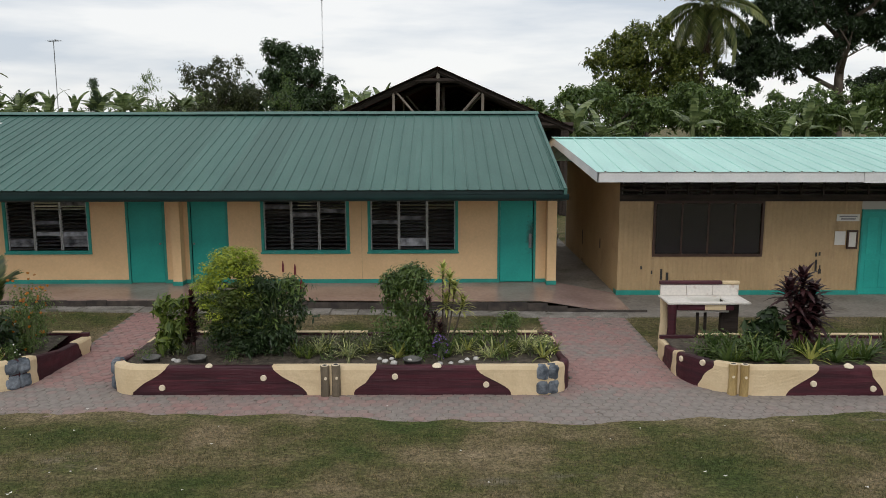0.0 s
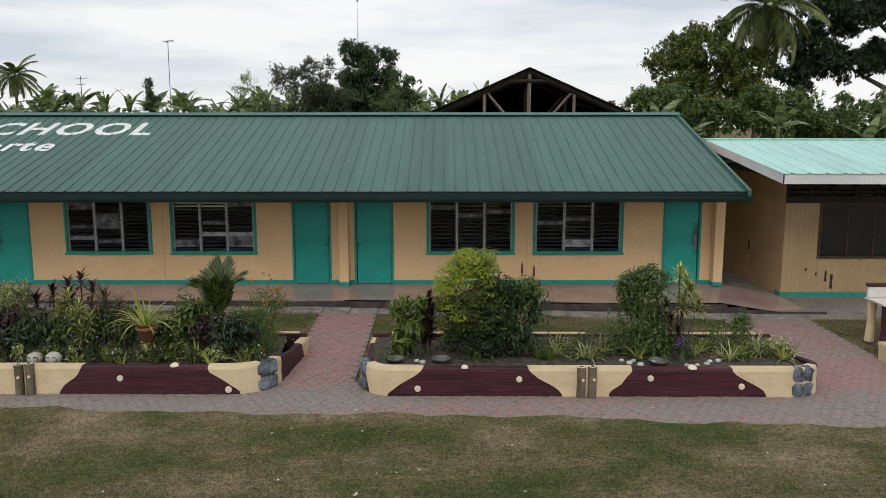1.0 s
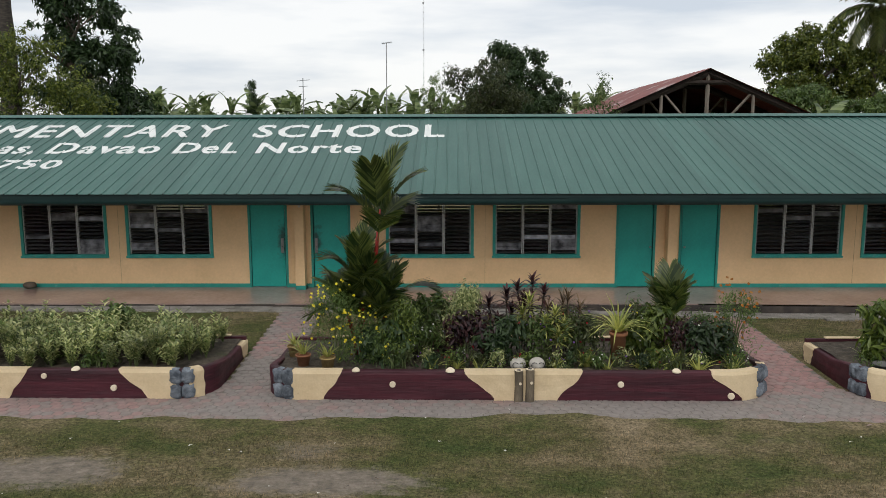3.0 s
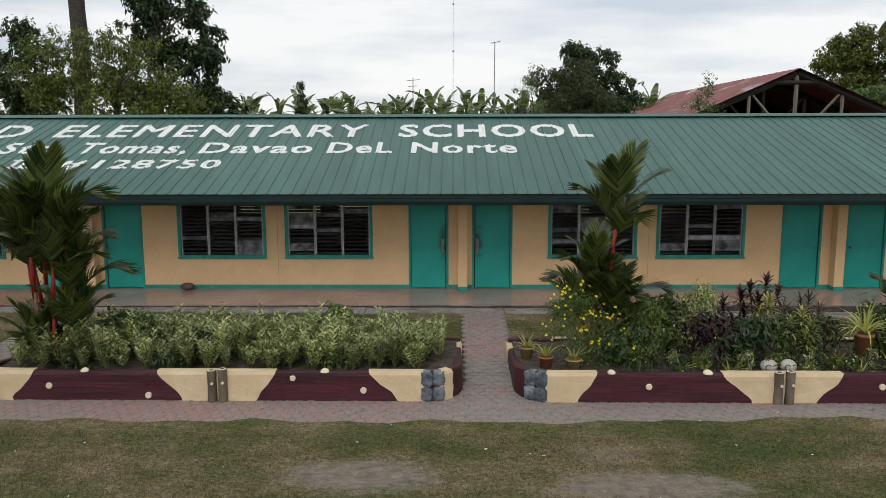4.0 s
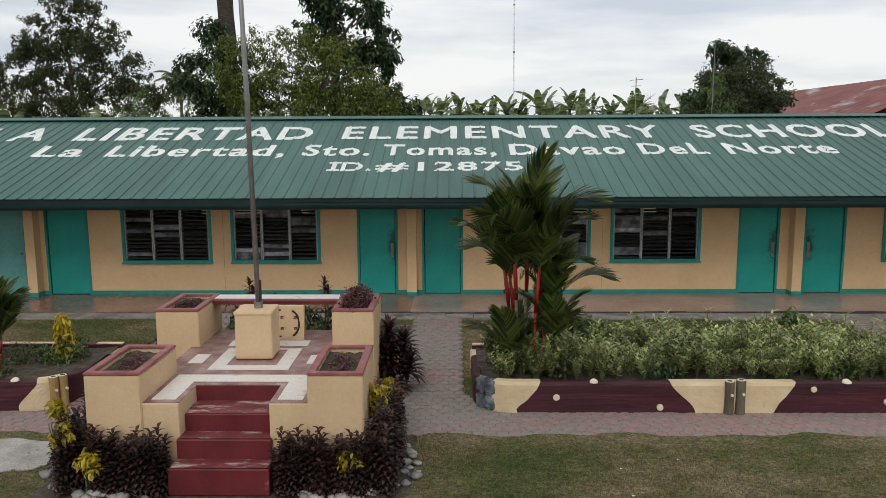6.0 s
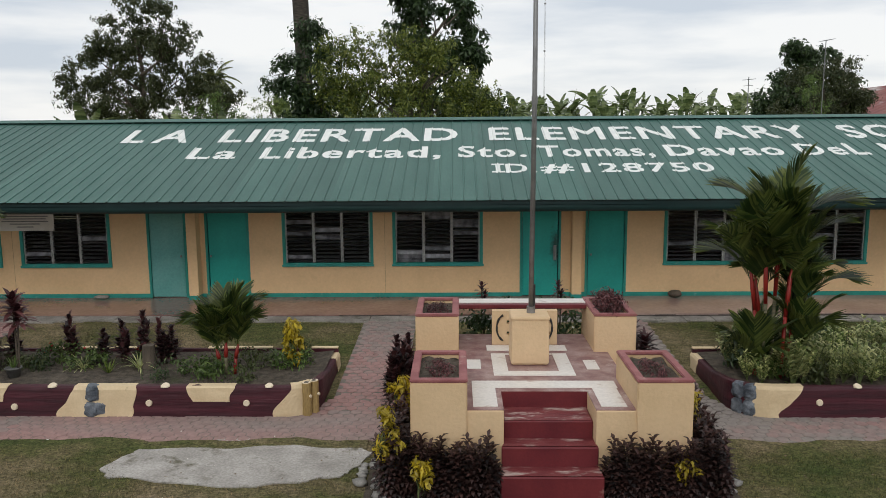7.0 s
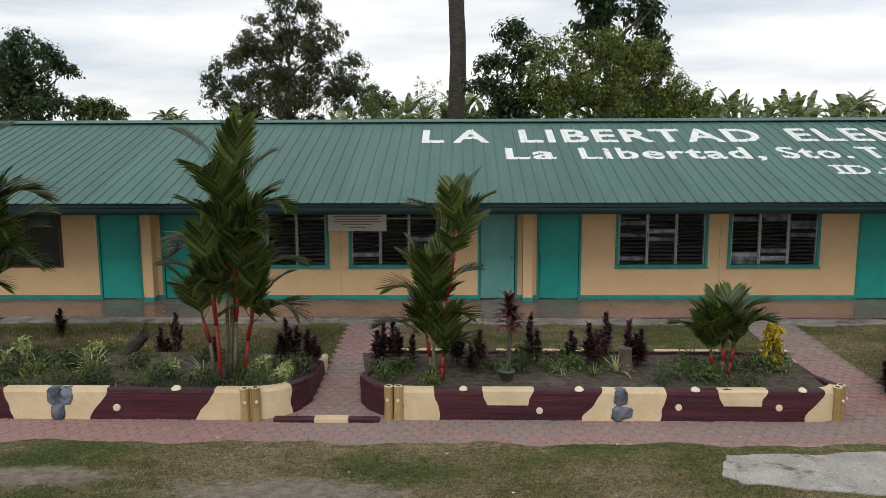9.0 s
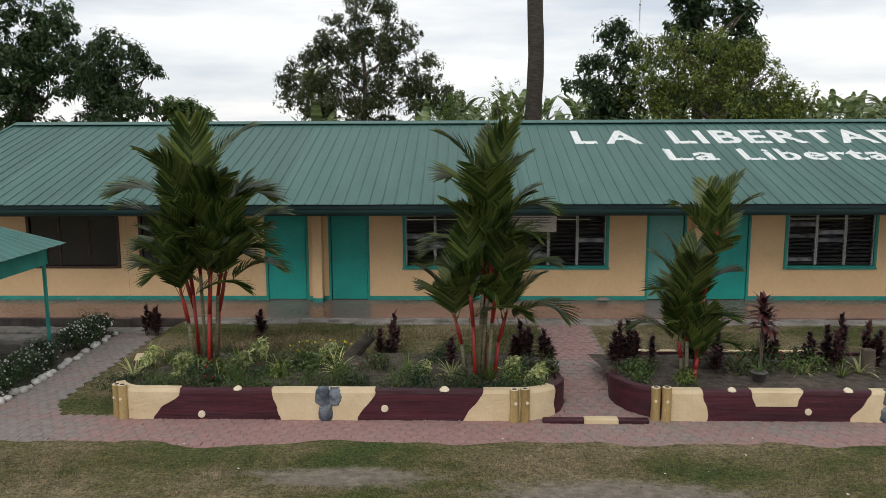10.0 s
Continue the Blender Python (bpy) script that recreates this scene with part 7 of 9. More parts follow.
def wax_palm(at, stems, seed, frond_k=1.0, per=9, low=1.0, label="clump of sealing wax palms with bright red stems"):
    """Slender canes with red crown shafts, each with a head of stiff arching fronds. stems: x, y, height of the shaft's top, lean."""
    r = random.Random(seed)
    th = thing("wax_palm", label, "palm", at, group="sealing wax palms in the beds")
    for i, (x, y, h, lean) in enumerate(stems):
        a = r.uniform(0, 6.3)
        top = Vector((x + lean * 0.75, y + 0.25 * lean * math.sin(a), h))
        mid = Vector((x + lean * 0.25, y, h * 0.55))
        bm = bmesh.new()
        tube(bm, [(x, y, 0), ((x + mid.x) / 2, y, h * 0.28), mid], [0.032, 0.029, 0.028], 8)
        st = part("stem", bm, M_CANE if i % 2 == 0 else M_RED_STEM, th, smooth=True)
        bm = bmesh.new()
        tube(bm, [mid, mid.lerp(top, 0.4), top], [0.029, 0.035, 0.018], 8)
        part("crown_shaft", bm, M_RED_STEM, st, "bright red crown shaft", smooth=True)
        n = per
        for j in range(n):
            u = j / (n - 1)
            b = mid.lerp(top, 0.5 + 0.5 * u)
            rise = low - 0.22 + (1.56 - low) * u ** 0.7 + r.uniform(-0.08, 0.08)
            part("frond", wax_fronds[3 - min(3, int(4 * u))], L_PALM, th, at=palm_at(b, j * 2.4 + a, rise, frond_k * (1.08 if i == 0 else 0.88) * r.uniform(0.82, 1.12), r.uniform(-0.35, 0.35)))
    return th


def bush_mesh(r, lobes, clumps, leaf, mat, ratio=0.42, up=0.5, per=(9, 15), cl=0.16):
    lv = Leaves()
    for c, rad in lobes:
        c = Vector(c)
        for _ in range(clumps):
            d = rand_dir(r, 0.2)
            k = r.uniform(0.45, 1.0) ** 0.6 if r.random() < 0.82 else r.uniform(1.0, 1.4)
            cc = c + Vector((d.x * rad[0] * k, d.y * rad[1] * k, d.z * rad[2] * k))
            for _ in range(r.randint(*per) if k <= 1 else 6):
                e = rand_dir(r)
                lv.leaf(cc + e * cl * r.uniform(0.25, 1.0), e + Vector((0, 0, up)), leaf * r.uniform(0.7, 1.3), leaf * ratio * r.uniform(0.8, 1.2), r.uniform(0, 6.3))
    return lv.mesh("foliage", mat)


def stems_mesh(r, n, height, spread, rad=0.012):
    bm = bmesh.new()
    for _ in range(n):
        a, s = r.uniform(0, 6.3), spread * r.uniform(0.3, 1)
        tube(bm, [(0.04 * math.cos(a), 0.04 * math.sin(a), 0), (s * 0.4 * math.cos(a), s * 0.4 * math.sin(a), height * 0.5), (s * math.cos(a), s * math.sin(a), height * r.uniform(0.7, 0.95))], [rad, rad * 0.8, rad * 0.4], 5)
    return bm


def bush(name, label, at, lobes, mat, seed, clumps=60, leaf=0.08, ratio=0.42, flowers=None, n_fl=0, fl_size=0.03, cl=0.14, stem_n=9, fl_up=0.0):
    r = random.Random(seed)
    th = thing(name, label, "shrub", at)
    h = max(c[2] + rad[2] for c, rad in lobes)
    w = max(abs(c[0]) + rad[0] for c, rad in lobes)
    tagged(part("stem", stems_mesh(r, stem_n, h * 0.85, w * 0.7), M_GREEN_STEM, th), kind="stuff")
    part("foliage", bush_mesh(r, lobes, clumps, leaf, mat, ratio, cl=cl), mat, th)
    if flowers:
        lv = Leaves()
        for _ in range(n_fl):
            c, rad = r.choice(lobes)
            d = rand_dir(r, 0.45)
            p = Vector(c) + Vector((d.x * rad[0], d.y * rad[1], d.z * rad[2])) * r.uniform(0.95, 1.12) + Vector((0, 0, fl_up * r.random()))
            for k in range(3):
                lv.leaf(p + Vector((0, 0, 0.004 * k)), Vector((r.uniform(-0.5, 0.5), r.uniform(-0.9, 0.1), 0.7)), fl_size, fl_size * 0.8, k * 1.05)
        tagged(part("blossom", lv.mesh("blossom", flowers), flowers, th), kind="stuff")
    return th


def rosette(name, label, at, mat, seed, n=26, length=0.4, width=0.03, rise=(0.35, 1.3), droop=0.9, cat="plant", pot=None, base=0.03, copies=()):
    r = random.Random(seed)
    th = thing(name, label, cat, at)
    lv = Leaves()
    z = 0.0
    if pot:
        z = pot[1]
        part("pot", lathe(bmesh.new(), [(pot[0] * 0.7, 0), (pot[0] * 0.95, pot[1] * 0.9), (pot[0] * 1.08, pot[1] * 0.9), (pot[0] * 1.08, pot[1]), (pot[0] * 0.9, pot[1]), (pot[0] * 0.85, pot[1] * 0.85)], 18), pot[2], th, pot[3], smooth=True)
    for i in range(n):
        a, e = i * 2.4 + r.uniform(-0.2, 0.2), r.uniform(*rise)
        lv.blade((base * math.cos(a), base * math.sin(a), z), (math.cos(a) * math.cos(e), math.sin(a) * math.cos(e), math.sin(e)), length * r.uniform(0.7, 1.15), width, droop * r.uniform(0.6, 1.2), 0.15, 5, "strap")
    part("leaves", lv.mesh("leaves", mat), mat, th)
    for m in copies:
        copy_thing(th, m)
    return th


def ti_spike(seed, h, leaf=0.16, mat=None):
    """A few slim canes of unequal height, set with short dark pointed leaves that turn up towards the tips."""
    r = random.Random(seed)
    lv, bm = Leaves(), bmesh.new()
    for c, (k, ox, oy) in enumerate(((1.0, 0, 0), (0.74, 0.07, 0.03), (0.58, -0.06, -0.04))):
        hh = h * k
        n = int(hh / 0.019)
        for i in range(n):
            u = 0.25 + 0.75 * i / n
            a = i * 2.4 + c
            e = 0.25 + 0.95 * u ** 2
            lv.blade((ox * u + 0.008 * math.cos(a), oy * u + 0.008 * math.sin(a), hh * u * 0.9), (math.cos(a) * math.cos(e), math.sin(a) * math.cos(e), math.sin(e)), leaf * (1.0 - 0.3 * u) * r.uniform(0.65, 1.15), 0.066, 0.45, 0.25, 3, "lance")
        tube(bm, [(ox * 0.3, oy * 0.3, 0), (ox, oy, hh * 0.9)], [0.010, 0.007], 5)
    return lv.mesh("leaves", mat or L_RED), mesh_of(bm, "cane", M_BARK)


SPIKES = [ti_spike(200 + k, 0.5 + 0.12 * k, 0.17 + 0.01 * k) for k in range(4)]


def spike(at, h, k, turn, label="slim dark red ti plant", group="dark red ti plants"):
    th = thing("ti_plant", label, "plant", at, turn, group)
    s = h / (0.5 + 0.12 * (k % 4))
    part("cane", SPIKES[k % 4][1], M_BARK, th, at=Matrix.Diagonal((1, 1, s, 1)))
    part("leaves", SPIKES[k % 4][0], L_RED, th, at=Matrix.Diagonal((0.9 + 0.1 * s, 0.9 + 0.1 * s, s, 1)))


def ti_head(name, label, at, seed, heads, mat=L_RED, leaf=0.34, width=0.055, n=34):
    """Bare canes with full heads of long pointed leaves. heads: x, y, z of each head."""
    r = random.Random(seed)
    th = thing(name, label, "plant", at)
    for hx, hy, hz in heads:
        bm = bmesh.new()
        tube(bm, [(hx * 0.2, hy * 0.2, 0), (hx * 0.7, hy * 0.7, hz * 0.55), (hx, hy, hz)], [0.016, 0.014, 0.011], 6)
        part("cane", bm, M_BARK, th)
        lv = Leaves()
        for i in range(n):
            a, u = i * 2.4 + r.uniform(-0.2, 0.2), i / n
            e = -0.1 + 1.35 * u
            lv.blade((hx, hy, hz - 0.16 + 0.2 * u), (math.cos(a) * math.cos(e), math.sin(a) * math.cos(e), math.sin(e)), leaf * r.uniform(0.75, 1.1) * (1 - 0.25 * u), width, 0.55, 0.2, 4, "lance")
        part("leaf_head", lv.mesh("leaf_head", mat), mat, th)
    return th


SOIL_Z = 0.35
# western bed
wax_palm((-43.0, 16.2, SOIL_Z), [(0, 0, 2.85, -0.1), (-0.14, 0.1, 2.2, -0.2), (0.14, 0.1, 2.15, 0.3), (0.1, -0.15, 1.7, 0.15), (-0.12, 0.15, 1.75, -0.35), (0.14, 0.15, 1.65, 0.3), (-0.16, -0.1, 1.4, -0.25), (0.05, 0.1, 2.4, 0.15)], 1, 1.06, 8, 0.95)
wax_palm((-38.47, 15.5, SOIL_Z), [(0, 0, 3.0, 0.26), (0.1, 0.15, 2.2, 0.0), (-0.2, 0.05, 1.05, -0.25), (0.25, 0.1, 1.1, 0.25), (0.15, -0.1, 1.75, 0.2), (-0.05, -0.15, 1.65, -0.15), (0.05, 0, 2.4, 0.3)], 2, 0.95, 7, 0.95)
# next bed
wax_palm((-35.22, 15.5, SOIL_Z), [(0, 0, 1.2, -0.08), (0.12, 0.02, 2.42, 0.32), (-0.05, 0.1, 0.65, -0.1), (0.1, -0.05, 0.4, 0.05)], 3, 0.84, 7, 1.12)
wax_palm((-30.75, 15.6, SOIL_Z), [(0, 0, 0.55, 0.02), (0.12, 0.05, 0.5, 0.1), (-0.1, 0.08, 0.42, -0.08)], 4, 0.70, 9, 1.36, "young low palm clump with arching green fronds")
# bed of pale shrubs, bed of many flowers
wax_palm((-22.2, 15.55, SOIL_Z), [(0, 0, 2.35, 0.05), (-0.2, 0.1, 1.9, -0.2), (0.2, 0.1, 2.05, 0.15), (0.12, -0.1, 1.8, 0.12), (-0.12, -0.05, 2.15, -0.1), (0.25, 0.05, 1.25, 0.25), (0.35, 0.0, 0.45, 0.15), (-0.2, 0.05, 0.12, -0.05), (-0.1, 0.15, 1.6, -0.2)], 5, 0.90, 7, 1.16)
wax_palm((-13.1, 16.0, SOIL_Z), [(0.05, 0, 2.5, 0.22), (-0.15, 0.1, 1.35, 0.0), (0.2, 0.1, 1.0, 0.15), (-0.2, -0.1, 0.7, -0.2), (0.1, -0.12, 0.6, 0.1), (-0.05, 0.05, 1.15, -0.1)], 6, 0.82, 7, 1.02)
wax_palm((-7.95, 16.2, SOIL_Z), [(0, 0, 0.55, 0.05), (0.08, 0.05, 0.6, 0.0)], 7, 0.70, 6, 1.62, "young palm with upright fronds")

# dark red ti plants in rows
SPIKE_AT = [(-45.3, 19.5, 0, 0.68), (-45.05, 19.4, 0, 0.66), (-45.15, 19.55, 0, 0.55), (-42.7, 18.7, 0.17, 0.6), (-39.95, 17.45, 0.12, 0.88), (-40.2, 17.35, 0.12, 0.62), (-40.05, 17.25, 0.11, 0.45)]
SPIKE_AT += [(-37.75, 16.5, SOIL_Z, 0.75), (-37.6, 16.6, SOIL_Z, 0.6), (-37.85, 16.45, SOIL_Z, 0.5), (-37.36, 16.4, SOIL_Z, 0.62), (-37.28, 16.5, SOIL_Z, 0.45), (-38.9, 16.3, SOIL_Z, 0.5)]
for px, py, h in ((-36.1, 16.4, 0.5), (-36.2, 16.3, 0.42), (-35.95, 16.45, 0.52), (-35.85, 16.3, 0.4), (-34.95, 16.45, 0.5), (-34.85, 16.3, 0.45), (-34.5, 16.3, 0.42), (-33.65, 16.5, 0.55), (-33.55, 16.4, 0.4), (-33.0, 16.3, 0.42),
                  (-32.7, 16.35, 0.5), (-32.6, 16.2, 0.42), (-32.05, 16.3, 0.52), (-31.95, 16.2, 0.4), (-31.85, 16.3, 0.45), (-35.6, 16.2, 0.38), (-34.65, 15.9, 0.3), (-32.4, 16.5, 0.6)):
    SPIKE_AT.append((px, py, SOIL_Z, h * 1.5))
for i, (x, y, z, h) in enumerate(SPIKE_AT):
    spike((x, y, z), h, i, 47 * i)
ti_head("ti_tree", "small dark red ti tree with a reddish top", (-34.07, 15.58, SOIL_Z), 31, [(0.0, 0, 1.18), (0.05, 0.02, 0.98)], mat=L_TI, leaf=0.36, width=0.085, n=34)
ti_head("ti_tree", "dark red ti plant with full leaf heads", (6.25, 16.0, SOIL_Z), 32, [(0.0, 0, 1.2), (-0.22, 0.0, 1.0), (0.2, 0.05, 0.95), (-0.05, -0.1, 0.75), (0.25, 0, 0.6), (-0.1, 0, 0.5), (0.05, -0.1, 0.4)], leaf=0.46, width=0.085, n=46)

# low strap-leaved plants
SPIDER_A = [(-44.0, 15.65, 0.42), (-43.6, 16.3, 0.3), (-42.95, 15.6, 0.36), (-42.6, 15.55, 0.3), (-42.4, 16.1, 0.40), (-40.75, 15.85, 0.42), (-38.9, 15.7, 0.34), (-38.3, 15.45, 0.42), (-37.9, 15.6, 0.3), (-41.7, 15.9, 0.3), (-39.6, 16.0, 0.28), (-33.2, 15.95, 0.3), (-32.3, 16.0, 0.34), (-32.7, 15.75, 0.26),
            (-1.95, 16.1, 0.34), (-1.6, 15.6, 0.3), (-2.2, 15.4, 0.3), (-4.7, 15.9, 0.25), (0.75, 15.6, 0.26), (1.1, 15.5, 0.3), (1.45, 15.75, 0.34), (-1.2, 16.2, 0.32), (1.75, 16.1, 0.28)]
base_sp = rosette("spider_plant", "low spider plant with pale striped leaves", (-44.0, 15.65, SOIL_Z), L_VARIE, 41, 30, 0.42, 0.026)
tagged(base_sp, group="spider plants in the beds")
base_gr = rosette("strap_plant", "low green strap-leaved plant", (-37.3, 15.9, SOIL_Z), L_BRIGHTISH, 42, 26, 0.36, 0.024, (0.7, 1.45), 0.5)
tagged(base_gr, group="strap-leaved plants in the beds")
for i, (x, y, s) in enumerate(SPIDER_A[1:]):
    copy_thing(base_sp if i % 3 else base_gr, Matrix.Translation((x, y, SOIL_Z)) @ Matrix.Rotation(i * 1.3, 4, "Z") @ Matrix.Diagonal((s / 0.34, s / 0.34, s / 0.34, 1)))
base_bl = rosette("strap_plant", "low dark green broad-bladed plant", (8.1, 15.9, SOIL_Z), L_GREEN, 47, 24, 0.36, 0.045, (0.3, 1.3), 0.8)
tagged(base_bl, group="strap-leaved plants in the beds")
base_yl = rosette("striped_plant", "yellow striped strap-leaved plant along the wall", (-12.0, 15.1, SOIL_Z), L_SPIDER, 43, 16, 0.34, 0.045, (0.3, 1.3), 0.7)
tagged(base_yl, group="striped plants along the wall")
for i, (x, s) in enumerate(((-11.25, 0.3), (-11.6, 0.22), (-9.5, 0.36), (-9.2, 0.26), (-8.65, 0.34), (-8.05, 0.42), (-7.75, 0.36), (-10.0, 0.25), (-10.9, 0.2), (-7.2, 0.3))):
    copy_thing(base_yl, Matrix.Translation((x, 15.05 + 0.12 * (i % 3), SOIL_Z)) @ Matrix.Rotation(i * 1.1, 4, "Z") @ Matrix.Diagonal((s / 0.34,) * 3 + (1,)))
for i in range(34):
    x = 4.6 + (i % 17) * 0.36 + rng.uniform(-0.12, 0.12)
    s = rng.uniform(0.95, 1.5)
    copy_thing((base_bl, base_gr, base_bl, base_bl, base_yl)[i % 5], Matrix.Translation((x, 15.25 + 0.4 * (i // 17) + rng.uniform(-0.15, 0.15), SOIL_Z)) @ Matrix.Rotation(i * 1.7, 4, "Z") @ Matrix.Diagonal((s, s, s, 1)))
rosette("snake_plant", "upright grey-green snake plant", (7.75, 16.0, SOIL_Z), L_OLIVE, 44, 9, 0.62, 0.055, (1.25, 1.52), 0.05)
bush("broad_leaf_plant", "dark broad-leaved plant beside the basin", (5.75, 15.95, SOIL_Z), [((0, 0, 0.42), (0.2, 0.15, 0.3)), ((-0.25, 0, 0.25), (0.2, 0.15, 0.2))], L_DARK, 45, 16, 0.24, 0.5, cl=0.1)
bush("low_shrub", "low green shrub at the bed's corner", (4.75, 15.6, SOIL_Z), [((0, 0, 0.15), (0.45, 0.3, 0.22)), ((0.6, 0, 0.12), (0.4, 0.3, 0.2))], L_GREEN, 46, 70, 0.07)

# bed with the golden bush
def layered_bush(at, seed):
    """A bush of flat feathery sprays in layers: yellow-green on top and outside, dark within, its light and shade put
    into the leaf colours.
    """
    r = random.Random(seed)
    th = thing("golden_bush", "tall feathery yellow-green bush, coloured sunlit on top and shaded dark green inside", "shrub", at)
    part("stem", stems_mesh(r, 9, 1.3, 0.4), M_GREEN_STEM, th)
    sets = {"gold": Leaves(), "green": Leaves(), "dark": Leaves()}
    for i in range(260):
        z = r.uniform(0.12, 1.76)
        wide = 0.57 * math.sin(math.pi * min(1.0, 0.22 + 0.68 * z / 1.75)) ** 0.8
        a, k = r.uniform(0, math.tau), r.uniform(0.35, 1.0) ** 0.5
        c = Vector((wide * k * math.cos(a) * 1.02 + 0.10 * math.sin(z * 4), wide * k * math.sin(a) * 0.8, z))
        # Light put into leaf colour: top, left and outer sprays paler, inner darker.
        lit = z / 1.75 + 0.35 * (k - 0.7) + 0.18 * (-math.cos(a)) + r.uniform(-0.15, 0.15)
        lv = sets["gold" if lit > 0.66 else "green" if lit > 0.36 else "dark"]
        out = Vector((math.cos(a), math.sin(a), 0.35)).normalized()
        rad = r.uniform(0.11, 0.19)
        for _ in range(85):
            e = rand_dir(r)
            p = c + Vector((e.x * rad, e.y * rad, e.z * rad * 0.5)) + out * r.uniform(0, 0.05)
            lv.leaf(p, e + Vector((0, 0, 1.2)), r.uniform(0.04, 0.075), r.uniform(0.018, 0.03), r.uniform(0, 6.3))
    part("foliage", sets["gold"].mesh("foliage", L_BRIGHT), L_BRIGHT, th, "outer sprays coloured sunlit yellow-green")
    part("foliage", sets["green"].mesh("foliage", L_BRIGHTISH), L_BRIGHTISH, th, "mid green sprays coloured as half lit")
    part("foliage", sets["dark"].mesh("foliage", L_DARK), L_DARK, th, "inner sprays coloured dark for shade")


layered_bush((-3.5, 15.8, SOIL_Z), 51)
# Leaves added for the shade below the feathery bush, no shrub of its own.
bush("inner_shrub", "added dark green leaves standing for the shade below the feathery bush", (-3.3, 15.75, SOIL_Z), [((0, 0.05, 0.35), (0.5, 0.35, 0.35)), ((0.5, -0.1, 0.3), (0.4, 0.3, 0.3))], L_DARK, 52, 80, 0.075, cl=0.13)
bush("dark_shrub", "dark leafy shrub with red flower spikes", (-2.78, 15.8, SOIL_Z), [((0, 0, 0.65), (0.48, 0.4, 0.45)), ((0.15, 0, 1.0), (0.36, 0.3, 0.28)), ((-0.25, 0, 1.1), (0.3, 0.25, 0.22)), ((-0.1, -0.1, 0.3), (0.45, 0.35, 0.3))], L_DARK, 53, 62, 0.13, 0.3)
bush("dark_shrub", "looser green shoots of the leafy shrub", (-2.75, 15.68, SOIL_Z), [((0, 0, 0.75), (0.5, 0.38, 0.5)), ((0.25, 0, 1.1), (0.3, 0.3, 0.25))], L_GREEN, 153, 16, 0.13, 0.28)
bush("canna_plant", "upright leafy plant with long fresh green leaves", (-4.53, 15.8, SOIL_Z), [((0, 0, 0.78), (0.30, 0.24, 0.22)), ((0.02, 0, 0.48), (0.24, 0.2, 0.26)), ((-0.12, 0, 0.2), (0.2, 0.2, 0.18))], L_BRIGHTISH, 54, 17, 0.26, 0.24, cl=0.12)
spike((-4.2, 15.75, SOIL_Z), 1.18, 3, 40, "tall thin dark ti plant between the bushes")
for i, (x, h) in enumerate(((-2.65, 1.6), (-2.45, 1.55), (-2.35, 1.3))):
    th = thing("flower_spike", "thin red flower spike", "flower", (x, 15.75, SOIL_Z), group="red flower spikes")
    bm = bmesh.new()
    tube(bm, [(0, 0, 0.4), (0.01, 0, h - 0.18)], 0.006, 5)
    part("stalk", bm, M_GREEN_STEM, th)
    bm = bmesh.new()
    tube(bm, [(0.01, 0, h - 0.18), (0.012, 0, h - 0.08), (0.01, 0, h)], [0.02, 0.02, 0.008], 7)
    part("bloom", bm, M_MON_RED, th)
spike((-4.3, 15.85, SOIL_Z), 0.95, 1, 20, "tall blackish flower spike plant")
bush("upright_shrub", "upright small-leaved green shrub", (-0.55, 15.85, SOIL_Z), [((0, 0, 0.95), (0.38, 0.32, 0.45)), ((-0.05, 0, 0.45), (0.48, 0.38, 0.42)), ((0.1, -0.1, 0.25), (0.42, 0.3, 0.25)), ((0.1, 0, 1.3), (0.26, 0.22, 0.2)), ((-0.25, 0, 1.15), (0.15, 0.15, 0.2))], L_GREEN, 55, 120, 0.09, 0.34)
ti_head("variegated_dracaena", "dracaena with cream and green striped leaves", (0.05, 15.85, SOIL_Z), 56, [(0, 0, 1.42), (0.2, 0.02, 1.1), (0.05, -0.05, 0.9), (0.34, 0, 0.85), (0.12, 0, 1.25)], L_SPIDER, 0.26, 0.045, 34)
ti_head("ti_tree", "dark red ti plant among the shrubs", (-0.2, 15.7, SOIL_Z), 57, [(0, 0, 0.85), (0.1, 0.05, 0.6), (0.2, -0.05, 0.45)], L_RED, 0.24, 0.04)
bush("lavender_plant", "small plant with pale violet flowers", (0.0, 15.35, SOIL_Z), [((0, 0, 0.22), (0.12, 0.1, 0.2))], L_DARK, 58, 20, 0.05, flowers=L_FLOWER_P, n_fl=46, fl_size=0.035)
bush("herb_patch", "low fine-leaved green plants", (0.95, 16.0, SOIL_Z), [((0, 0, 0.25), (0.45, 0.3, 0.22)), ((0.25, 0, 0.5), (0.14, 0.12, 0.14)), ((-0.7, 0.1, 0.12), (0.3, 0.2, 0.14))], L_GREEN, 59, 55, 0.06)
bush("herb_patch", "low fine-leaved plants by the rear wall", (1.75, 15.7, SOIL_Z), [((0, 0, 0.14), (0.2, 0.25, 0.16))], L_VARIE, 60, 40, 0.06)
bush("herb_patch", "low fine-leaved plants among the stones", (-1.3, 15.8, SOIL_Z), [((0, 0, 0.15), (0.55, 0.3, 0.18)), ((-0.8, 0, 0.1), (0.4, 0.3, 0.14))], L_OLIVE, 61, 60, 0.06)
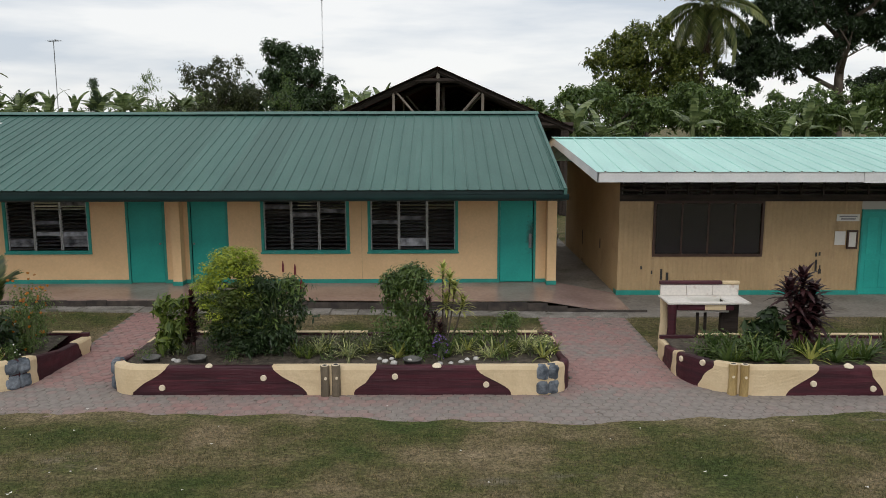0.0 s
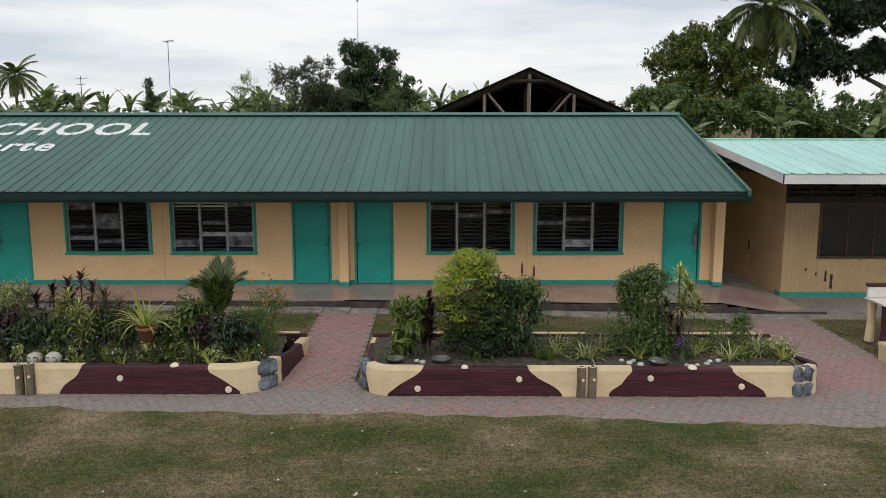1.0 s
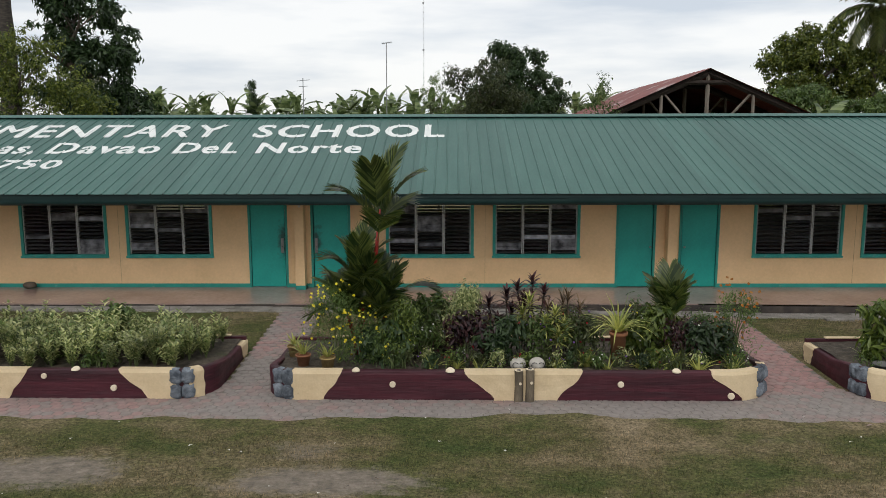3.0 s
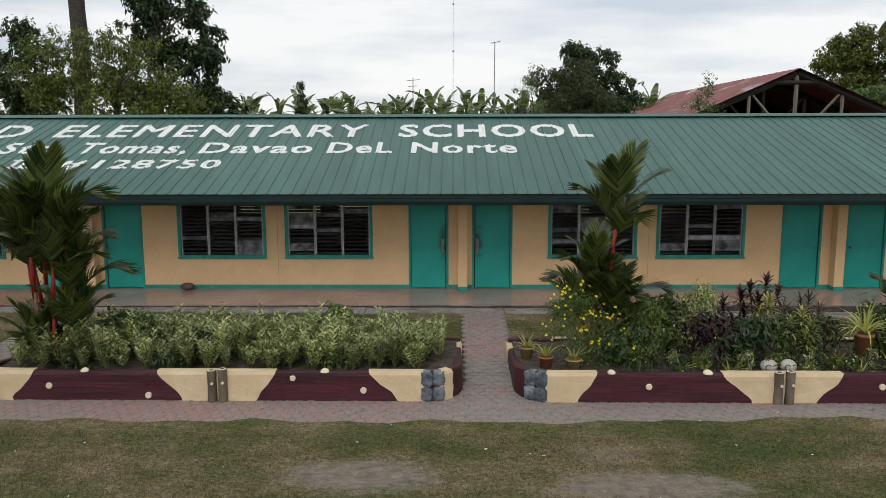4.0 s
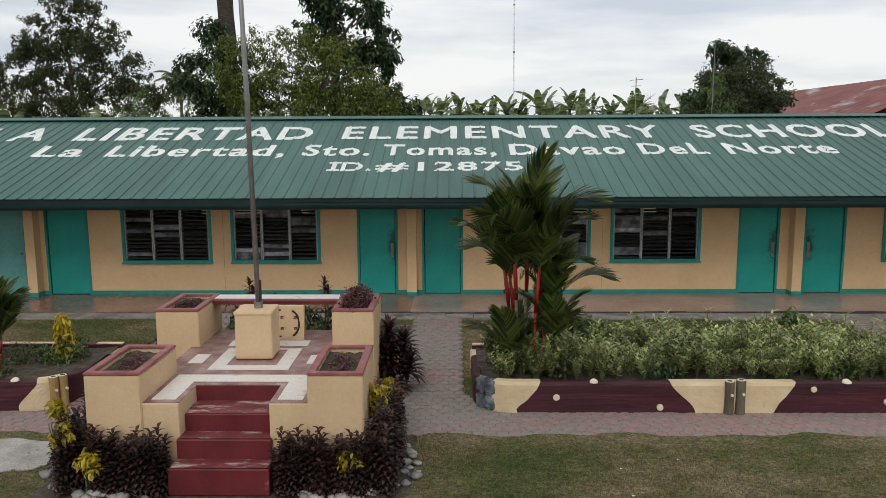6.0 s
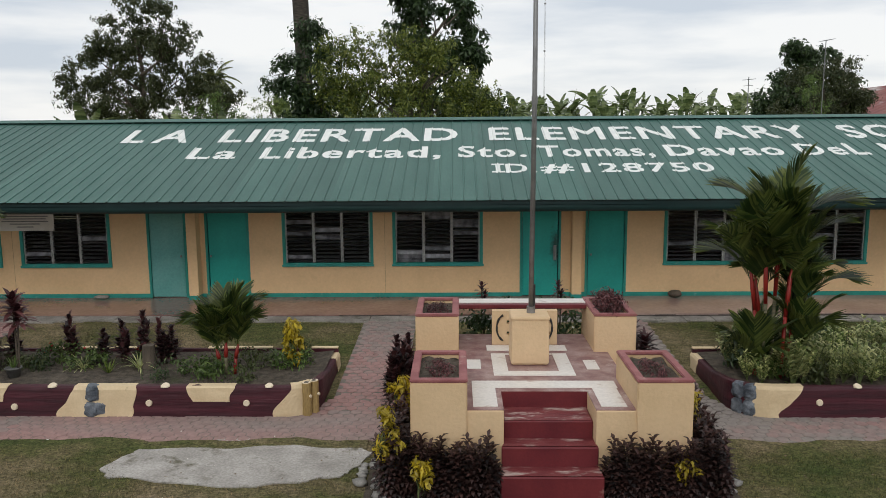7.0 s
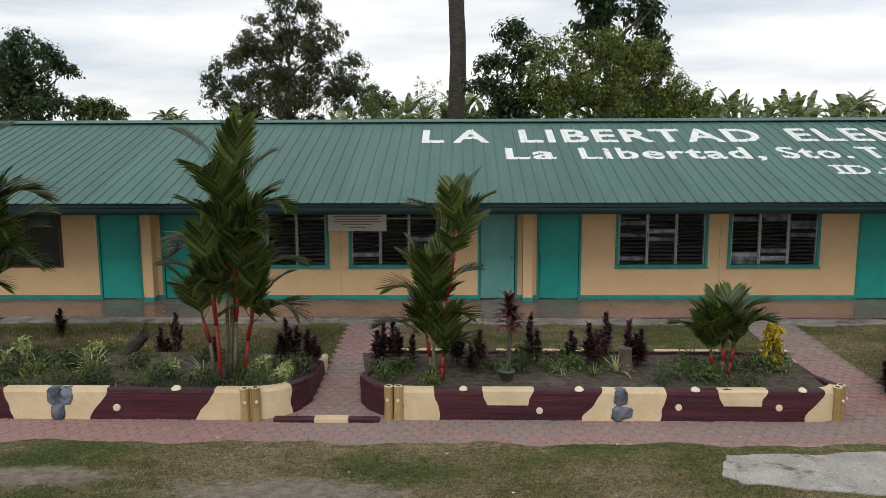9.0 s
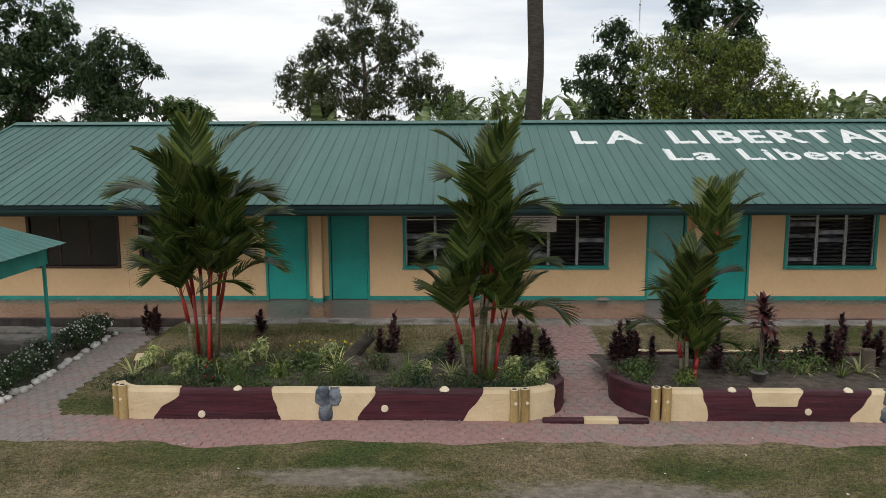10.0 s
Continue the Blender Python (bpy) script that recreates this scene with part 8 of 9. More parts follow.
for i, (x, y, rad) in enumerate(((-4.75, 15.25, 0.14), (-4.0, 15.25, 0.15), (-0.45, 15.15, 0.15))):
    th = thing("sunken_pot", "empty grey pot rim sunk in the soil", "pot", (x, y, SOIL_Z - 0.06), group="pots sunk in the bed")
    part("pot_wall", lathe(bmesh.new(), [(rad * 0.8, 0), (rad, 0.13), (rad * 1.04, 0.13), (rad * 1.04, 0.155), (rad * 0.93, 0.155), (rad * 0.75, 0.03)], 20), M_GREYPOT, th, smooth=True)
for i, (x, y, s) in enumerate(((-4.3, 15.2, 0.06), (-4.4, 15.3, 0.045), (-0.9, 15.2, 0.055), (-0.75, 15.1, 0.06), (-0.8, 15.35, 0.045), (-0.5, 15.25, 0.045), (0.0, 15.05, 0.055), (0.18, 15.1, 0.045), (0.35, 15.15, 0.055), (0.45, 15.3, 0.045), (0.6, 15.35, 0.05), (-1.0, 15.35, 0.045))):
    solid("stone", blob(bmesh.new(), (0, 0, 0), s, i, (1, 0.8, 0.7)), M_WHITE_STONE, "pale rounded stone in the bed", "stone", group="stones in the bed", at=(x, y, SOIL_Z + s * 0.5), smooth=True)

# bed full of flowers
bush("cosmos_bush", "feathery bush covered in small yellow flowers", (-13.55, 15.55, SOIL_Z), [((0, 0, 0.55), (0.55, 0.4, 0.5)), ((0.45, -0.1, 0.4), (0.5, 0.35, 0.4)), ((-0.1, 0, 0.95), (0.35, 0.3, 0.25)), ((0.8, -0.1, 0.3), (0.4, 0.3, 0.3))], L_GREEN, 71, 170, 0.06, 0.22, L_FLOWER_Y, 120, 0.055, cl=0.18, fl_up=0.2)
bush("marigold_bush", "tall thin bush with orange flowers", (-6.98, 15.75, SOIL_Z), [((0, 0, 0.5), (0.34, 0.3, 0.5)), ((0.05, 0, 0.9), (0.3, 0.3, 0.25)), ((-0.1, 0, 0.2), (0.3, 0.25, 0.25))], L_GREEN, 72, 80, 0.055, 0.3, L_FLOWER_O, 50, 0.065, fl_up=0.4)
bush("foliage_shrub", "bushy light green variegated shrub", (-11.65, 16.2, SOIL_Z), [((0, 0, 0.65), (0.26, 0.24, 0.28)), ((0.25, 0, 0.85), (0.22, 0.2, 0.3))], L_VARIE, 73, 70, 0.075)
bush("vine_shrub", "leafy green shrub behind the flowers", (-12.4, 16.3, SOIL_Z), [((0, 0, 0.5), (0.4, 0.25, 0.4)), ((0.35, 0, 0.75), (0.25, 0.2, 0.25))], L_GREEN, 74, 60, 0.10, 0.55)
ti_head("ti_tree", "tall dark red ti plant among flowers", (-10.75, 16.1, SOIL_Z), 75, [(0, 0, 1.0), (-0.3, 0, 0.85), (0.3, 0, 0.9), (0.1, 0.1, 0.7), (-0.15, -0.1, 0.55)], L_RED, 0.3, 0.05)
ti_head("variegated_dracaena", "yellow-green dracaena with pale leaves", (-10.5, 15.85, SOIL_Z), 76, [(0, 0, 0.75), (0.12, 0, 0.95), (-0.1, -0.05, 0.5)], L_SPIDER, 0.3, 0.035)
ti_head("pinkish_dracaena", "dracaena with thin reddish-grey leaves", (-10.05, 16.0, SOIL_Z), 77, [(0, 0, 0.75), (0.25, 0, 0.9), (-0.1, 0, 0.5)], L_DRY, 0.36, 0.025)
rosette("potted_spider_plant", "large yellow spider plant in a pot", (-8.95, 15.5, SOIL_Z), L_SPIDER, 78, 54, 0.66, 0.042, (0.5, 1.5), 1.1, pot=(0.14, 0.54, M_TERRACOTTA, "brown clay pot"), base=0.05)
for i, (x, y, rr, c, fl) in enumerate(((-12.2, 15.7, 0.45, L_GREEN, L_FLOWER_W), (-11.4, 15.6, 0.45, L_RED, None), (-10.9, 15.5, 0.4, L_DARK, L_FLOWER_R), (-10.1, 15.55, 0.5, L_GREEN, L_FLOWER_P), (-9.6, 15.75, 0.42, L_OLIVE, L_FLOWER_R), (-8.4, 15.8, 0.45, L_BRIGHTISH, L_FLOWER_W), (-7.8, 15.65, 0.45, L_RED, None), (-7.45, 15.5, 0.4, L_DARK, L_FLOWER_W),
                                      (-11.9, 16.2, 0.45, L_OLIVE, None), (-9.6, 16.2, 0.5, L_GREEN, L_FLOWER_P), (-8.3, 16.2, 0.5, L_OLIVE, L_FLOWER_Y), (-12.8, 15.5, 0.4, L_DARK, None), (-7.3, 16.2, 0.45, L_GREEN, None))):
    bush("flowering_plant", "leafy bedding plant" + (" with small flowers" if fl else " with dark leaves"), (x, y, SOIL_Z), [((0, 0, rr * 0.6), (rr, rr * 0.7, rr * 0.7)), ((0.15, 0, rr * (0.95 + 0.22 * (i % 3))), (rr * 0.6, rr * 0.5, rr * 0.5)), ((-0.2, 0, rr * (0.85 + 0.25 * ((i + 1) % 3))), (rr * 0.4, rr * 0.4, rr * 0.5))], c, 80 + i, 30, 0.09 + 0.03 * (i % 3), 0.3 + 0.1 * (i % 2), fl, 16, 0.045, cl=0.18)
for i, (x, y, mt, lb) in enumerate(((-14.1, 15.3, M_TERRACOTTA, "brown clay pot"), (-13.68, 15.15, M_GOLD_POST, "ochre yellow pot"), (-14.35, 15.85, M_GOLD_POST, "yellow banded pot"))):
    rosette("potted_bromeliad", "striped leafy plant in a clay pot on the bed", (x, y, SOIL_Z), L_SPIDER, 95 + i, 16, 0.27, 0.05, (0.4, 1.35), 0.5, pot=(0.12, 0.2, mt, lb))
for i, x in enumerate((-10.62, -10.32)):
    th = thing("painted_pot", "round white painted pot with dark lines", "pot", (x, 15.1, SOIL_Z), group="round painted pots")
    part("body", blob(bmesh.new(), (0, 0, 0.11), 0.13, i, (1, 1, 0.85), 0.03, 3), M_WHITEPOT, th, smooth=True)
    bm = bmesh.new()
    tube(bm, [(0.06 + 0.045 * math.cos(k * math.tau / 12), -0.118, 0.12 + 0.045 * math.sin(k * math.tau / 12)) for k in range(13)], 0.006, 4)
    part("ring", bm, M_DARK, th)
    bm = bmesh.new()
    tube(bm, [(-0.05 + 0.045 * math.cos(k * math.tau / 12), -0.120, 0.12 + 0.045 * math.sin(k * math.tau / 12)) for k in range(13)], 0.006, 4)
    part("ring", bm, M_DARK, th)


# strap-leaved rows in the bed with the golden bush
for i in range(22):
    x = -2.3 + i * 0.2 + rng.uniform(-0.06, 0.06)
    s = rng.uniform(0.75, 1.15)
    copy_thing((base_gr, base_sp, base_yl)[i % 3], Matrix.Translation((x, 15.45 + 0.22 * (i % 4) + rng.uniform(-0.06, 0.06), SOIL_Z)) @ Matrix.Rotation(i * 1.9, 4, "Z") @ Matrix.Diagonal((s, s, s, 1)))
for i in range(14):
    bush("ground_cover", "low fine green growth on the bed's soil", (-4.9 + i * 0.5, 15.35 + 0.3 * (i % 3), SOIL_Z), [((0, 0, 0.07), (0.22, 0.2, 0.1))], (L_GREEN, L_OLIVE, L_BRIGHTISH)[i % 3], 340 + i, 12, 0.05, 0.4, stem_n=3)
# taller accents and low filling among the flowers
ti_head("ti_tree", "brownish red ti plant with a loose top", (-10.3, 16.2, SOIL_Z), 301, [(0, 0, 1.22), (0.2, 0, 1.05), (-0.25, 0.05, 1.1)], L_RED, 0.26, 0.055, 26)
ti_head("pinkish_dracaena", "dracaena with thin reddish-grey leaves among flowers", (-9.75, 15.8, SOIL_Z), 302, [(0, 0, 1.0), (0.22, 0.1, 0.8)], L_DRY, 0.36, 0.022, 44)
ti_head("variegated_dracaena", "bushy yellow-green dracaena among flowers", (-10.0, 15.45, SOIL_Z), 303, [(0, 0, 0.85), (0.15, 0, 0.65), (-0.15, 0.05, 0.7), (0.05, -0.1, 0.5)], L_SPIDER, 0.24, 0.032, 36)
bush("foliage_shrub", "light cream-green variegated shrub among flowers", (-11.55, 15.8, SOIL_Z), [((0, 0, 0.7), (0.24, 0.22, 0.26)), ((0.12, 0, 1.0), (0.16, 0.16, 0.2)), ((-0.1, 0, 0.4), (0.22, 0.2, 0.25))], L_VARIE, 304, 60, 0.07, 0.36)
bush("foliage_shrub", "light green shrub with thin leaves", (-12.55, 15.45, SOIL_Z), [((0, 0, 0.5), (0.3, 0.25, 0.35)), ((0.1, 0, 0.85), (0.2, 0.2, 0.2))], L_BRIGHTISH, 305, 60, 0.08, 0.3)
for i in range(26):
    x = -12.6 + i * 0.22 + rng.uniform(-0.08, 0.08)
    bush("bedding_plant", "small low bedding plant by the bed's wall", (x, 15.12 + 0.09 * (i % 3), SOIL_Z), [((0, 0, 0.1), (0.16, 0.13, 0.13)), ((0.03, 0, 0.2), (0.09, 0.08, 0.1))], (L_GREEN, L_DARK, L_OLIVE, L_BRIGHTISH, L_VARIE)[(i * 7) % 5], 310 + i, 9, 0.05 + 0.012 * (i % 4), 0.36, (L_FLOWER_W, None, L_FLOWER_P, None, L_FLOWER_R)[i % 5], 6, 0.03, cl=0.09, stem_n=4)

# bed of pale variegated shrubs
def pale_shrub(seed):
    r = random.Random(seed)
    lv = Leaves()
    bm = bmesh.new()
    for s in range(8):
        a, h, out = s * 0.8 + r.uniform(-0.3, 0.3), r.uniform(0.26, 0.52), r.uniform(0.04, 0.19)
        tip = Vector((out * math.cos(a), out * math.sin(a), h))
        tube(bm, [(0, 0, 0), tip * 0.5 + Vector((0.02, 0, 0.03)), tip], [0.006, 0.005, 0.003], 4)
        for i in range(11):
            p = tip * (0.30 + 0.70 * i / 10)
            for k in (0, 1):
                b = i * 1.57 + k * math.pi + r.uniform(-0.3, 0.3)
                lv.blade(p, (math.cos(b), math.sin(b), r.uniform(0.45, 1.1)), r.uniform(0.055, 0.095), 0.033, 0.35, 0.1, 2, "lance")
    return lv.mesh("foliage", L_VARIE), mesh_of(bm, "stem", M_GREEN_STEM)


PALE = [pale_shrub(300 + k) for k in range(7)]
for i in range(150):
    x, y = -22.7 + 6.95 * ((i * 0.618) % 1.0), 15.0 + 1.75 * (i / 150) + rng.uniform(-0.08, 0.08)
    if math.hypot(x + 22.35, y - 16.35) < 0.35 or (x > -16.0 and y < 15.4) or (x < -22.5 and y < 15.3):
        continue
    th = thing("pale_shrub", "small shrub with cream-edged leaves", "shrub", (x, y, SOIL_Z), rng.uniform(0, 360), "cream-edged shrubs filling the bed")
    s = rng.choice((0.75, 0.95, 1.1, 1.25, 1.45))
    part("stem", PALE[i % 5][1], M_GREEN_STEM, th, at=Matrix.Diagonal((s, s, s, 1)))
    part("foliage", PALE[(i * 3) % 7][0], L_VARIE, th, at=Matrix.Diagonal((s, s, s, 1)))
bush("low_shrub", "green broad-leaved shrub among the pale ones", (-21.2, 16.3, SOIL_Z), [((0, 0, 0.4), (0.5, 0.3, 0.3))], L_GREEN, 141, 60, 0.12, 0.5)
bush("low_shrub", "green broad-leaved shrub by the rear wall", (-17.6, 16.5, SOIL_Z), [((0, 0, 0.42), (0.3, 0.2, 0.3))], L_GREEN, 142, 40, 0.12, 0.5)
bush("low_shrub", "dark green shrub among the pale ones", (-19.7, 15.6, SOIL_Z), [((0, 0, 0.3), (0.3, 0.25, 0.28))], L_DARK, 143, 50, 0.08)
for i, (x, y, h) in enumerate(((-22.3, 15.4, 0.3), (-20.6, 15.9, 0.38), (-18.9, 16.2, 0.36), (-18.3, 15.5, 0.3), (-16.9, 15.7, 0.32), (-20.1, 15.15, 0.22), (-17.4, 15.2, 0.22), (-21.6, 15.2, 0.25), (-16.3, 16.4, 0.3), (-19.3, 16.6, 0.4))):
    bush("low_shrub", "small green plant between the pale shrubs", (x, y, SOIL_Z), [((0, 0, h * 0.6), (0.26, 0.2, h * 0.6))], (L_GREEN, L_OLIVE, L_DARK)[i % 3], 430 + i, 26, 0.085, 0.42, stem_n=4)
bush("low_shrub", "dark leaves round the palm's foot", (-22.0, 15.9, SOIL_Z), [((0, 0, 0.25), (0.35, 0.25, 0.3)), ((-0.5, 0.1, 0.3), (0.3, 0.25, 0.3))], L_DARK, 144, 50, 0.12)

# bed with the young palms: small green growth
for i, (x, y, w, h, mt) in enumerate(((-33.2, 16.05, 0.4, 0.25, L_GREEN), (-31.2, 15.75, 0.45, 0.25, L_GREEN), (-30.5, 16.1, 0.5, 0.25, L_OLIVE), (-29.8, 16.1, 0.4, 0.25, L_GREEN), (-35.9, 15.9, 0.35, 0.2, L_GREEN), (-34.2, 16.0, 0.3, 0.2, L_OLIVE), (-30.9, 15.5, 0.35, 0.2, L_GREEN), (-33.75, 16.4, 0.4, 0.3, L_GREEN))):
    bush("low_shrub", "low green plant in the dry bed", (x, y, SOIL_Z), [((0, 0, h * 0.5), (w, 0.25, h * 0.6))], mt, 150 + i, 36, 0.075, 0.45, L_FLOWER_R if i == 7 else None, 8, 0.05)
bush("yellow_croton", "upright bright yellow-green croton plant", (-29.78, 16.1, SOIL_Z), [((0, 0, 0.35), (0.14, 0.14, 0.3)), ((0, 0, 0.65), (0.08, 0.08, 0.12))], L_YELLOW, 160, 26, 0.13, 0.4, cl=0.08)
rosette("potted_plant", "small plant in a grey pot", (-34.1, 15.5, SOIL_Z), L_GREEN, 161, 14, 0.2, 0.03, (0.5, 1.4), 0.5, pot=(0.12, 0.17, M_GREYPOT, "grey pot"))
stump = thing("tree_stump", "short cut grey tree stump in the bed", "stump", (-32.15, 16.05, SOIL_Z))
part("wood", lathe(bmesh.new(), [(0.13, 0), (0.11, 0.1), (0.10, 0.36), (0.095, 0.38), (0.03, 0.37)], 12), M_BARK, stump)
log = thing("leaning_stump", "leaning dark stump with a plant on it", "stump", (-40.6, 16.9, 0.1))
bm = bmesh.new()
tube(bm, [(-0.25, 0, 0.0), (0.0, 0, 0.3), (0.3, 0, 0.62)], [0.14, 0.12, 0.1], 10)
part("wood", bm, M_PALM_BARK, log)
rosette("spider_plant", "spider plant growing on the leaning stump", (-40.35, 16.9, 0.72), L_OLIVE, 162, 20, 0.3, 0.025)
for i in range(40):
    x = -43.7 + (i % 20) * 0.33 + rng.uniform(-0.1, 0.1) if i < 30 else -36.0 + (i - 30) * 0.7
    y = rng.uniform(15.2, 16.6)
    bush("ground_cover", "low weedy green ground cover", (x, y, SOIL_Z), [((0, 0, 0.06), (0.28 if i < 30 else 0.2, 0.2, 0.09)), ((0.05, 0, 0.13), (0.12, 0.11, 0.08 + 0.03 * (i % 5)))], rng.choice((L_GREEN, L_OLIVE, L_BRIGHTISH, L_DARK)), 170 + i, 18 if i < 30 else 12, 0.045 + 0.01 * (i % 4), 0.4, L_FLOWER_R if i % 6 == 5 else None, 5, 0.05, stem_n=3)
for i in range(26):
    x = -43.9 + (i % 13) * 0.52 + rng.uniform(-0.2, 0.2)
    y, z = (rng.uniform(14.98, 15.15), SOIL_Z) if i < 13 else (rng.uniform(16.7, 17.5), 0.2)
    bush("ground_cover", "dense low green ground cover in the bed", (x, y, z), [((0, 0, 0.05), (0.34, 0.16 if i < 13 else 0.3, 0.10)), ((0.1, 0, 0.12), (0.2, 0.12, 0.08 + 0.02 * (i % 4)))], rng.choice((L_GREEN, L_GREEN, L_OLIVE, L_DARK)), 420 + i, 22, 0.05, 0.35, stem_n=3)
for i, (x, y, k) in enumerate(((-43.2, 15.55, 1.0), (-42.35, 15.75, 0.9), (-42.15, 16.2, 1.1), (-43.9, 16.1, 0.9), (-38.0, 15.6, 0.9), (-37.6, 15.35, 0.7), (-39.4, 15.5, 0.7), (-41.0, 16.4, 0.8))):
    bush("variegated_plant", "small bushy plant with pale yellow-green leaves", (x, y, SOIL_Z), [((0, 0, 0.16 * k), (0.17 * k, 0.15 * k, 0.17 * k)), ((0.08, 0, 0.30 * k), (0.1 * k, 0.1 * k, 0.1 * k))], L_VARIE, 460 + i, 14, 0.13, 0.24, cl=0.09, stem_n=4)
bush("yellow_daisies", "low plants with small yellow flowers on the lawn", (-41.3, 17.8, 0.13), [((0, 0, 0.1), (0.6, 0.3, 0.12))], L_GREEN, 190, 40, 0.06, 0.4, L_FLOWER_Y, 26, 0.05)

# planting round the flag stand
hedge = []
for side in (-1, 1):
    for i in range(16):
        hedge.append((CX + side * (0.68 + 0.062 * i) + rng.uniform(-0.05, 0.05), 12.16 - rng.uniform(0.0, 0.22), 0.66 + rng.uniform(-0.08, 0.16)))
    for i in range(20):
        hedge.append((CX + side * (1.75 + rng.uniform(-0.05, 0.22)), 12.0 + 0.075 * i, 0.78 + rng.uniform(-0.1, 0.25)))
HEDGE = []
for k in range(4):
    hr, hl = random.Random(400 + k), Leaves()
    for sx, sy, sh in ((0, 0, 0.74), (0.09, 0.04, 0.6), (-0.08, 0.06, 0.64), (0.02, -0.09, 0.5), (-0.05, -0.05, 0.4)):
        for i in range(48):
            u, a = i / 47, i * 2.4 + k
            e = -0.15 + 0.9 * u ** 2
            hl.blade((sx, sy, 0.04 + (sh - 0.1) * u), (math.cos(a) * math.cos(e), math.sin(a) * math.cos(e), math.sin(e)), hr.uniform(0.07, 0.12), 0.046, 0.6, 0.2, 2, "lance")
    HEDGE.append(hl.mesh("leaves", L_HEDGE))
for i, (x, y, h) in enumerate(hedge):
    th = thing("ti_plant", "bushy dark red ti plant in the hedge", "plant", (x, y, 0.0), 37 * i, "ti hedge round the flag stand")
    s = h / 0.74
    part("cane", SPIKES[i % 4][1], M_BARK, th, at=Matrix.Diagonal((1, 1, s * 0.7, 1)))
    part("leaves", HEDGE[i % 4], L_HEDGE, th, at=Matrix.Diagonal((1, 1, s, 1)))
for i, (x, y, h) in enumerate(((-1.82, 13.2, 1.05), (-1.9, 12.1, 0.95), (-1.92, 12.2, 0.5), (-1.78, 13.5, 0.4), (1.72, 12.85, 0.98), (1.78, 13.55, 0.75), (1.8, 13.75, 0.6), (1.45, 12.0, 0.35), (-1.5, 11.95, 0.3))):
    bush("yellow_croton", "bright yellow croton beside the platform", (CX + x, y, 0), [((0, 0, h * 0.85 + 0.12), (0.12, 0.12, 0.13)), ((0.05, 0, h * 0.5 + 0.2), (0.1, 0.1, 0.14))], L_YELLOW, 210 + i, 14, 0.11, 0.36, cl=0.08)
ti_head("ti_bush", "full dark red ti bush behind the platform", (-24.36, 15.75, 0), 220, [(0, 0, 0.95), (-0.24, 0, 0.78), (0.24, 0, 0.8), (0, -0.2, 0.62), (0.32, -0.12, 0.45), (-0.32, -0.12, 0.45), (0, 0.2, 0.7), (0.1, -0.28, 0.3), (-0.2, -0.2, 0.3)], L_RED, 0.38, 0.062, 70)
for i in range(9):
    spike((-27.93 + rng.uniform(-0.18, 0.18), 15.5 + rng.uniform(-0.3, 0.5), 0), 0.8 + rng.uniform(-0.1, 0.25), i, 41 * i, "dark ti plant beside the platform", "ti hedge round the flag stand")
for i, x in enumerate((-0.62, 0.62)):
    ti_head("ti_tree", "small dark ti plant behind the beam", (CX - 0.06 + x, 16.2, 0), 222 + i, [(0, 0, 1.65), (0.05, 0, 1.5)], L_RED, 0.18, 0.04, 24)
for i, x in enumerate((-0.7, -0.3, 0.35, 0.72)):
    bush("flowering_plant", "dark plants with white flowers behind the beam", (CX + x, 16.05, 0), [((0, 0, 0.7), (0.3, 0.25, 0.65))], L_DARK, 226 + i, 60, 0.1, 0.45, L_FLOWER_W, 9, 0.05)
th = thing("withered_plant", "reddish brown low plant in the box", "plant", (CX + 1.2, 15.3, 1.46))
part("foliage", bush_mesh(random.Random(5), [((0, 0, 0.14), (0.22, 0.44, 0.14))], 150, 0.06, L_TI, 0.34, cl=0.09), L_TI, th)
for i, (x, y, z) in enumerate(((-1.30, 12.86, 1.28), (1.30, 12.86, 1.28), (-1.38, 15.3, 1.48))):
    th = thing("withered_plant", "dry twiggy remains in the planter soil", "plant", (CX + x, y, z), group="dry planter remains")
    part("dry_growth", stems_mesh(random.Random(60 + i), 30, 0.07, 0.2, 0.004), M_BARK, th)
    part("leaves", bush_mesh(random.Random(70 + i), [((0, 0, 0.03), (0.14, 0.36, 0.03))], 60, 0.045, L_TI, 0.4, cl=0.08), L_TI, th)
for side in (-1, 1):
    for i in range(56):
        u = i / 55
        if u < 0.5:
            x, y = CX + side * (0.75 + 2.3 * u), 12.08 - 0.18 * math.sin(u * 6)
        else:
            w = (u - 0.5) * 2
            x, y = CX + side * (1.9 + 0.28 * math.sin(math.pi * min(1, w * 1.25)) + 0.03 * math.sin(i * 2)), 12.05 + w * 1.75
        s = rng.uniform(0.025, 0.06) if i % 5 else rng.uniform(0.06, 0.085)
        solid("stone", blob(bmesh.new(), (0, 0, 0), s, i + 100 * side, (1.2, 0.85, 0.7), 0.45), M_STONE, "pale river stone edging the planting", "stone", group="stones round the flag stand", at=(x + rng.uniform(-0.09, 0.09), y + rng.uniform(-0.10, 0.10), s * 0.4), smooth=True)
bm = bmesh.new()
bmesh.ops.create_grid(bm, x_segments=40, y_segments=40, size=0.5)
for v in bm.verts:
    x, y = v.co.x * 4.4, v.co.y * 4.4
    k = max(abs(x) / 2.2, abs(y) / 2.2)
    v.co = (CX + x, 14.1 + y, 0.07 * max(0, 1 - k ** 4) - 0.014 + 0.012 * noise.noise(Vector((x * 4, y * 4, 0))) * (1 - k ** 4))
solid("planting_soil", bm, M_SOIL, "dark soil round the flag stand", "soil", "structure")

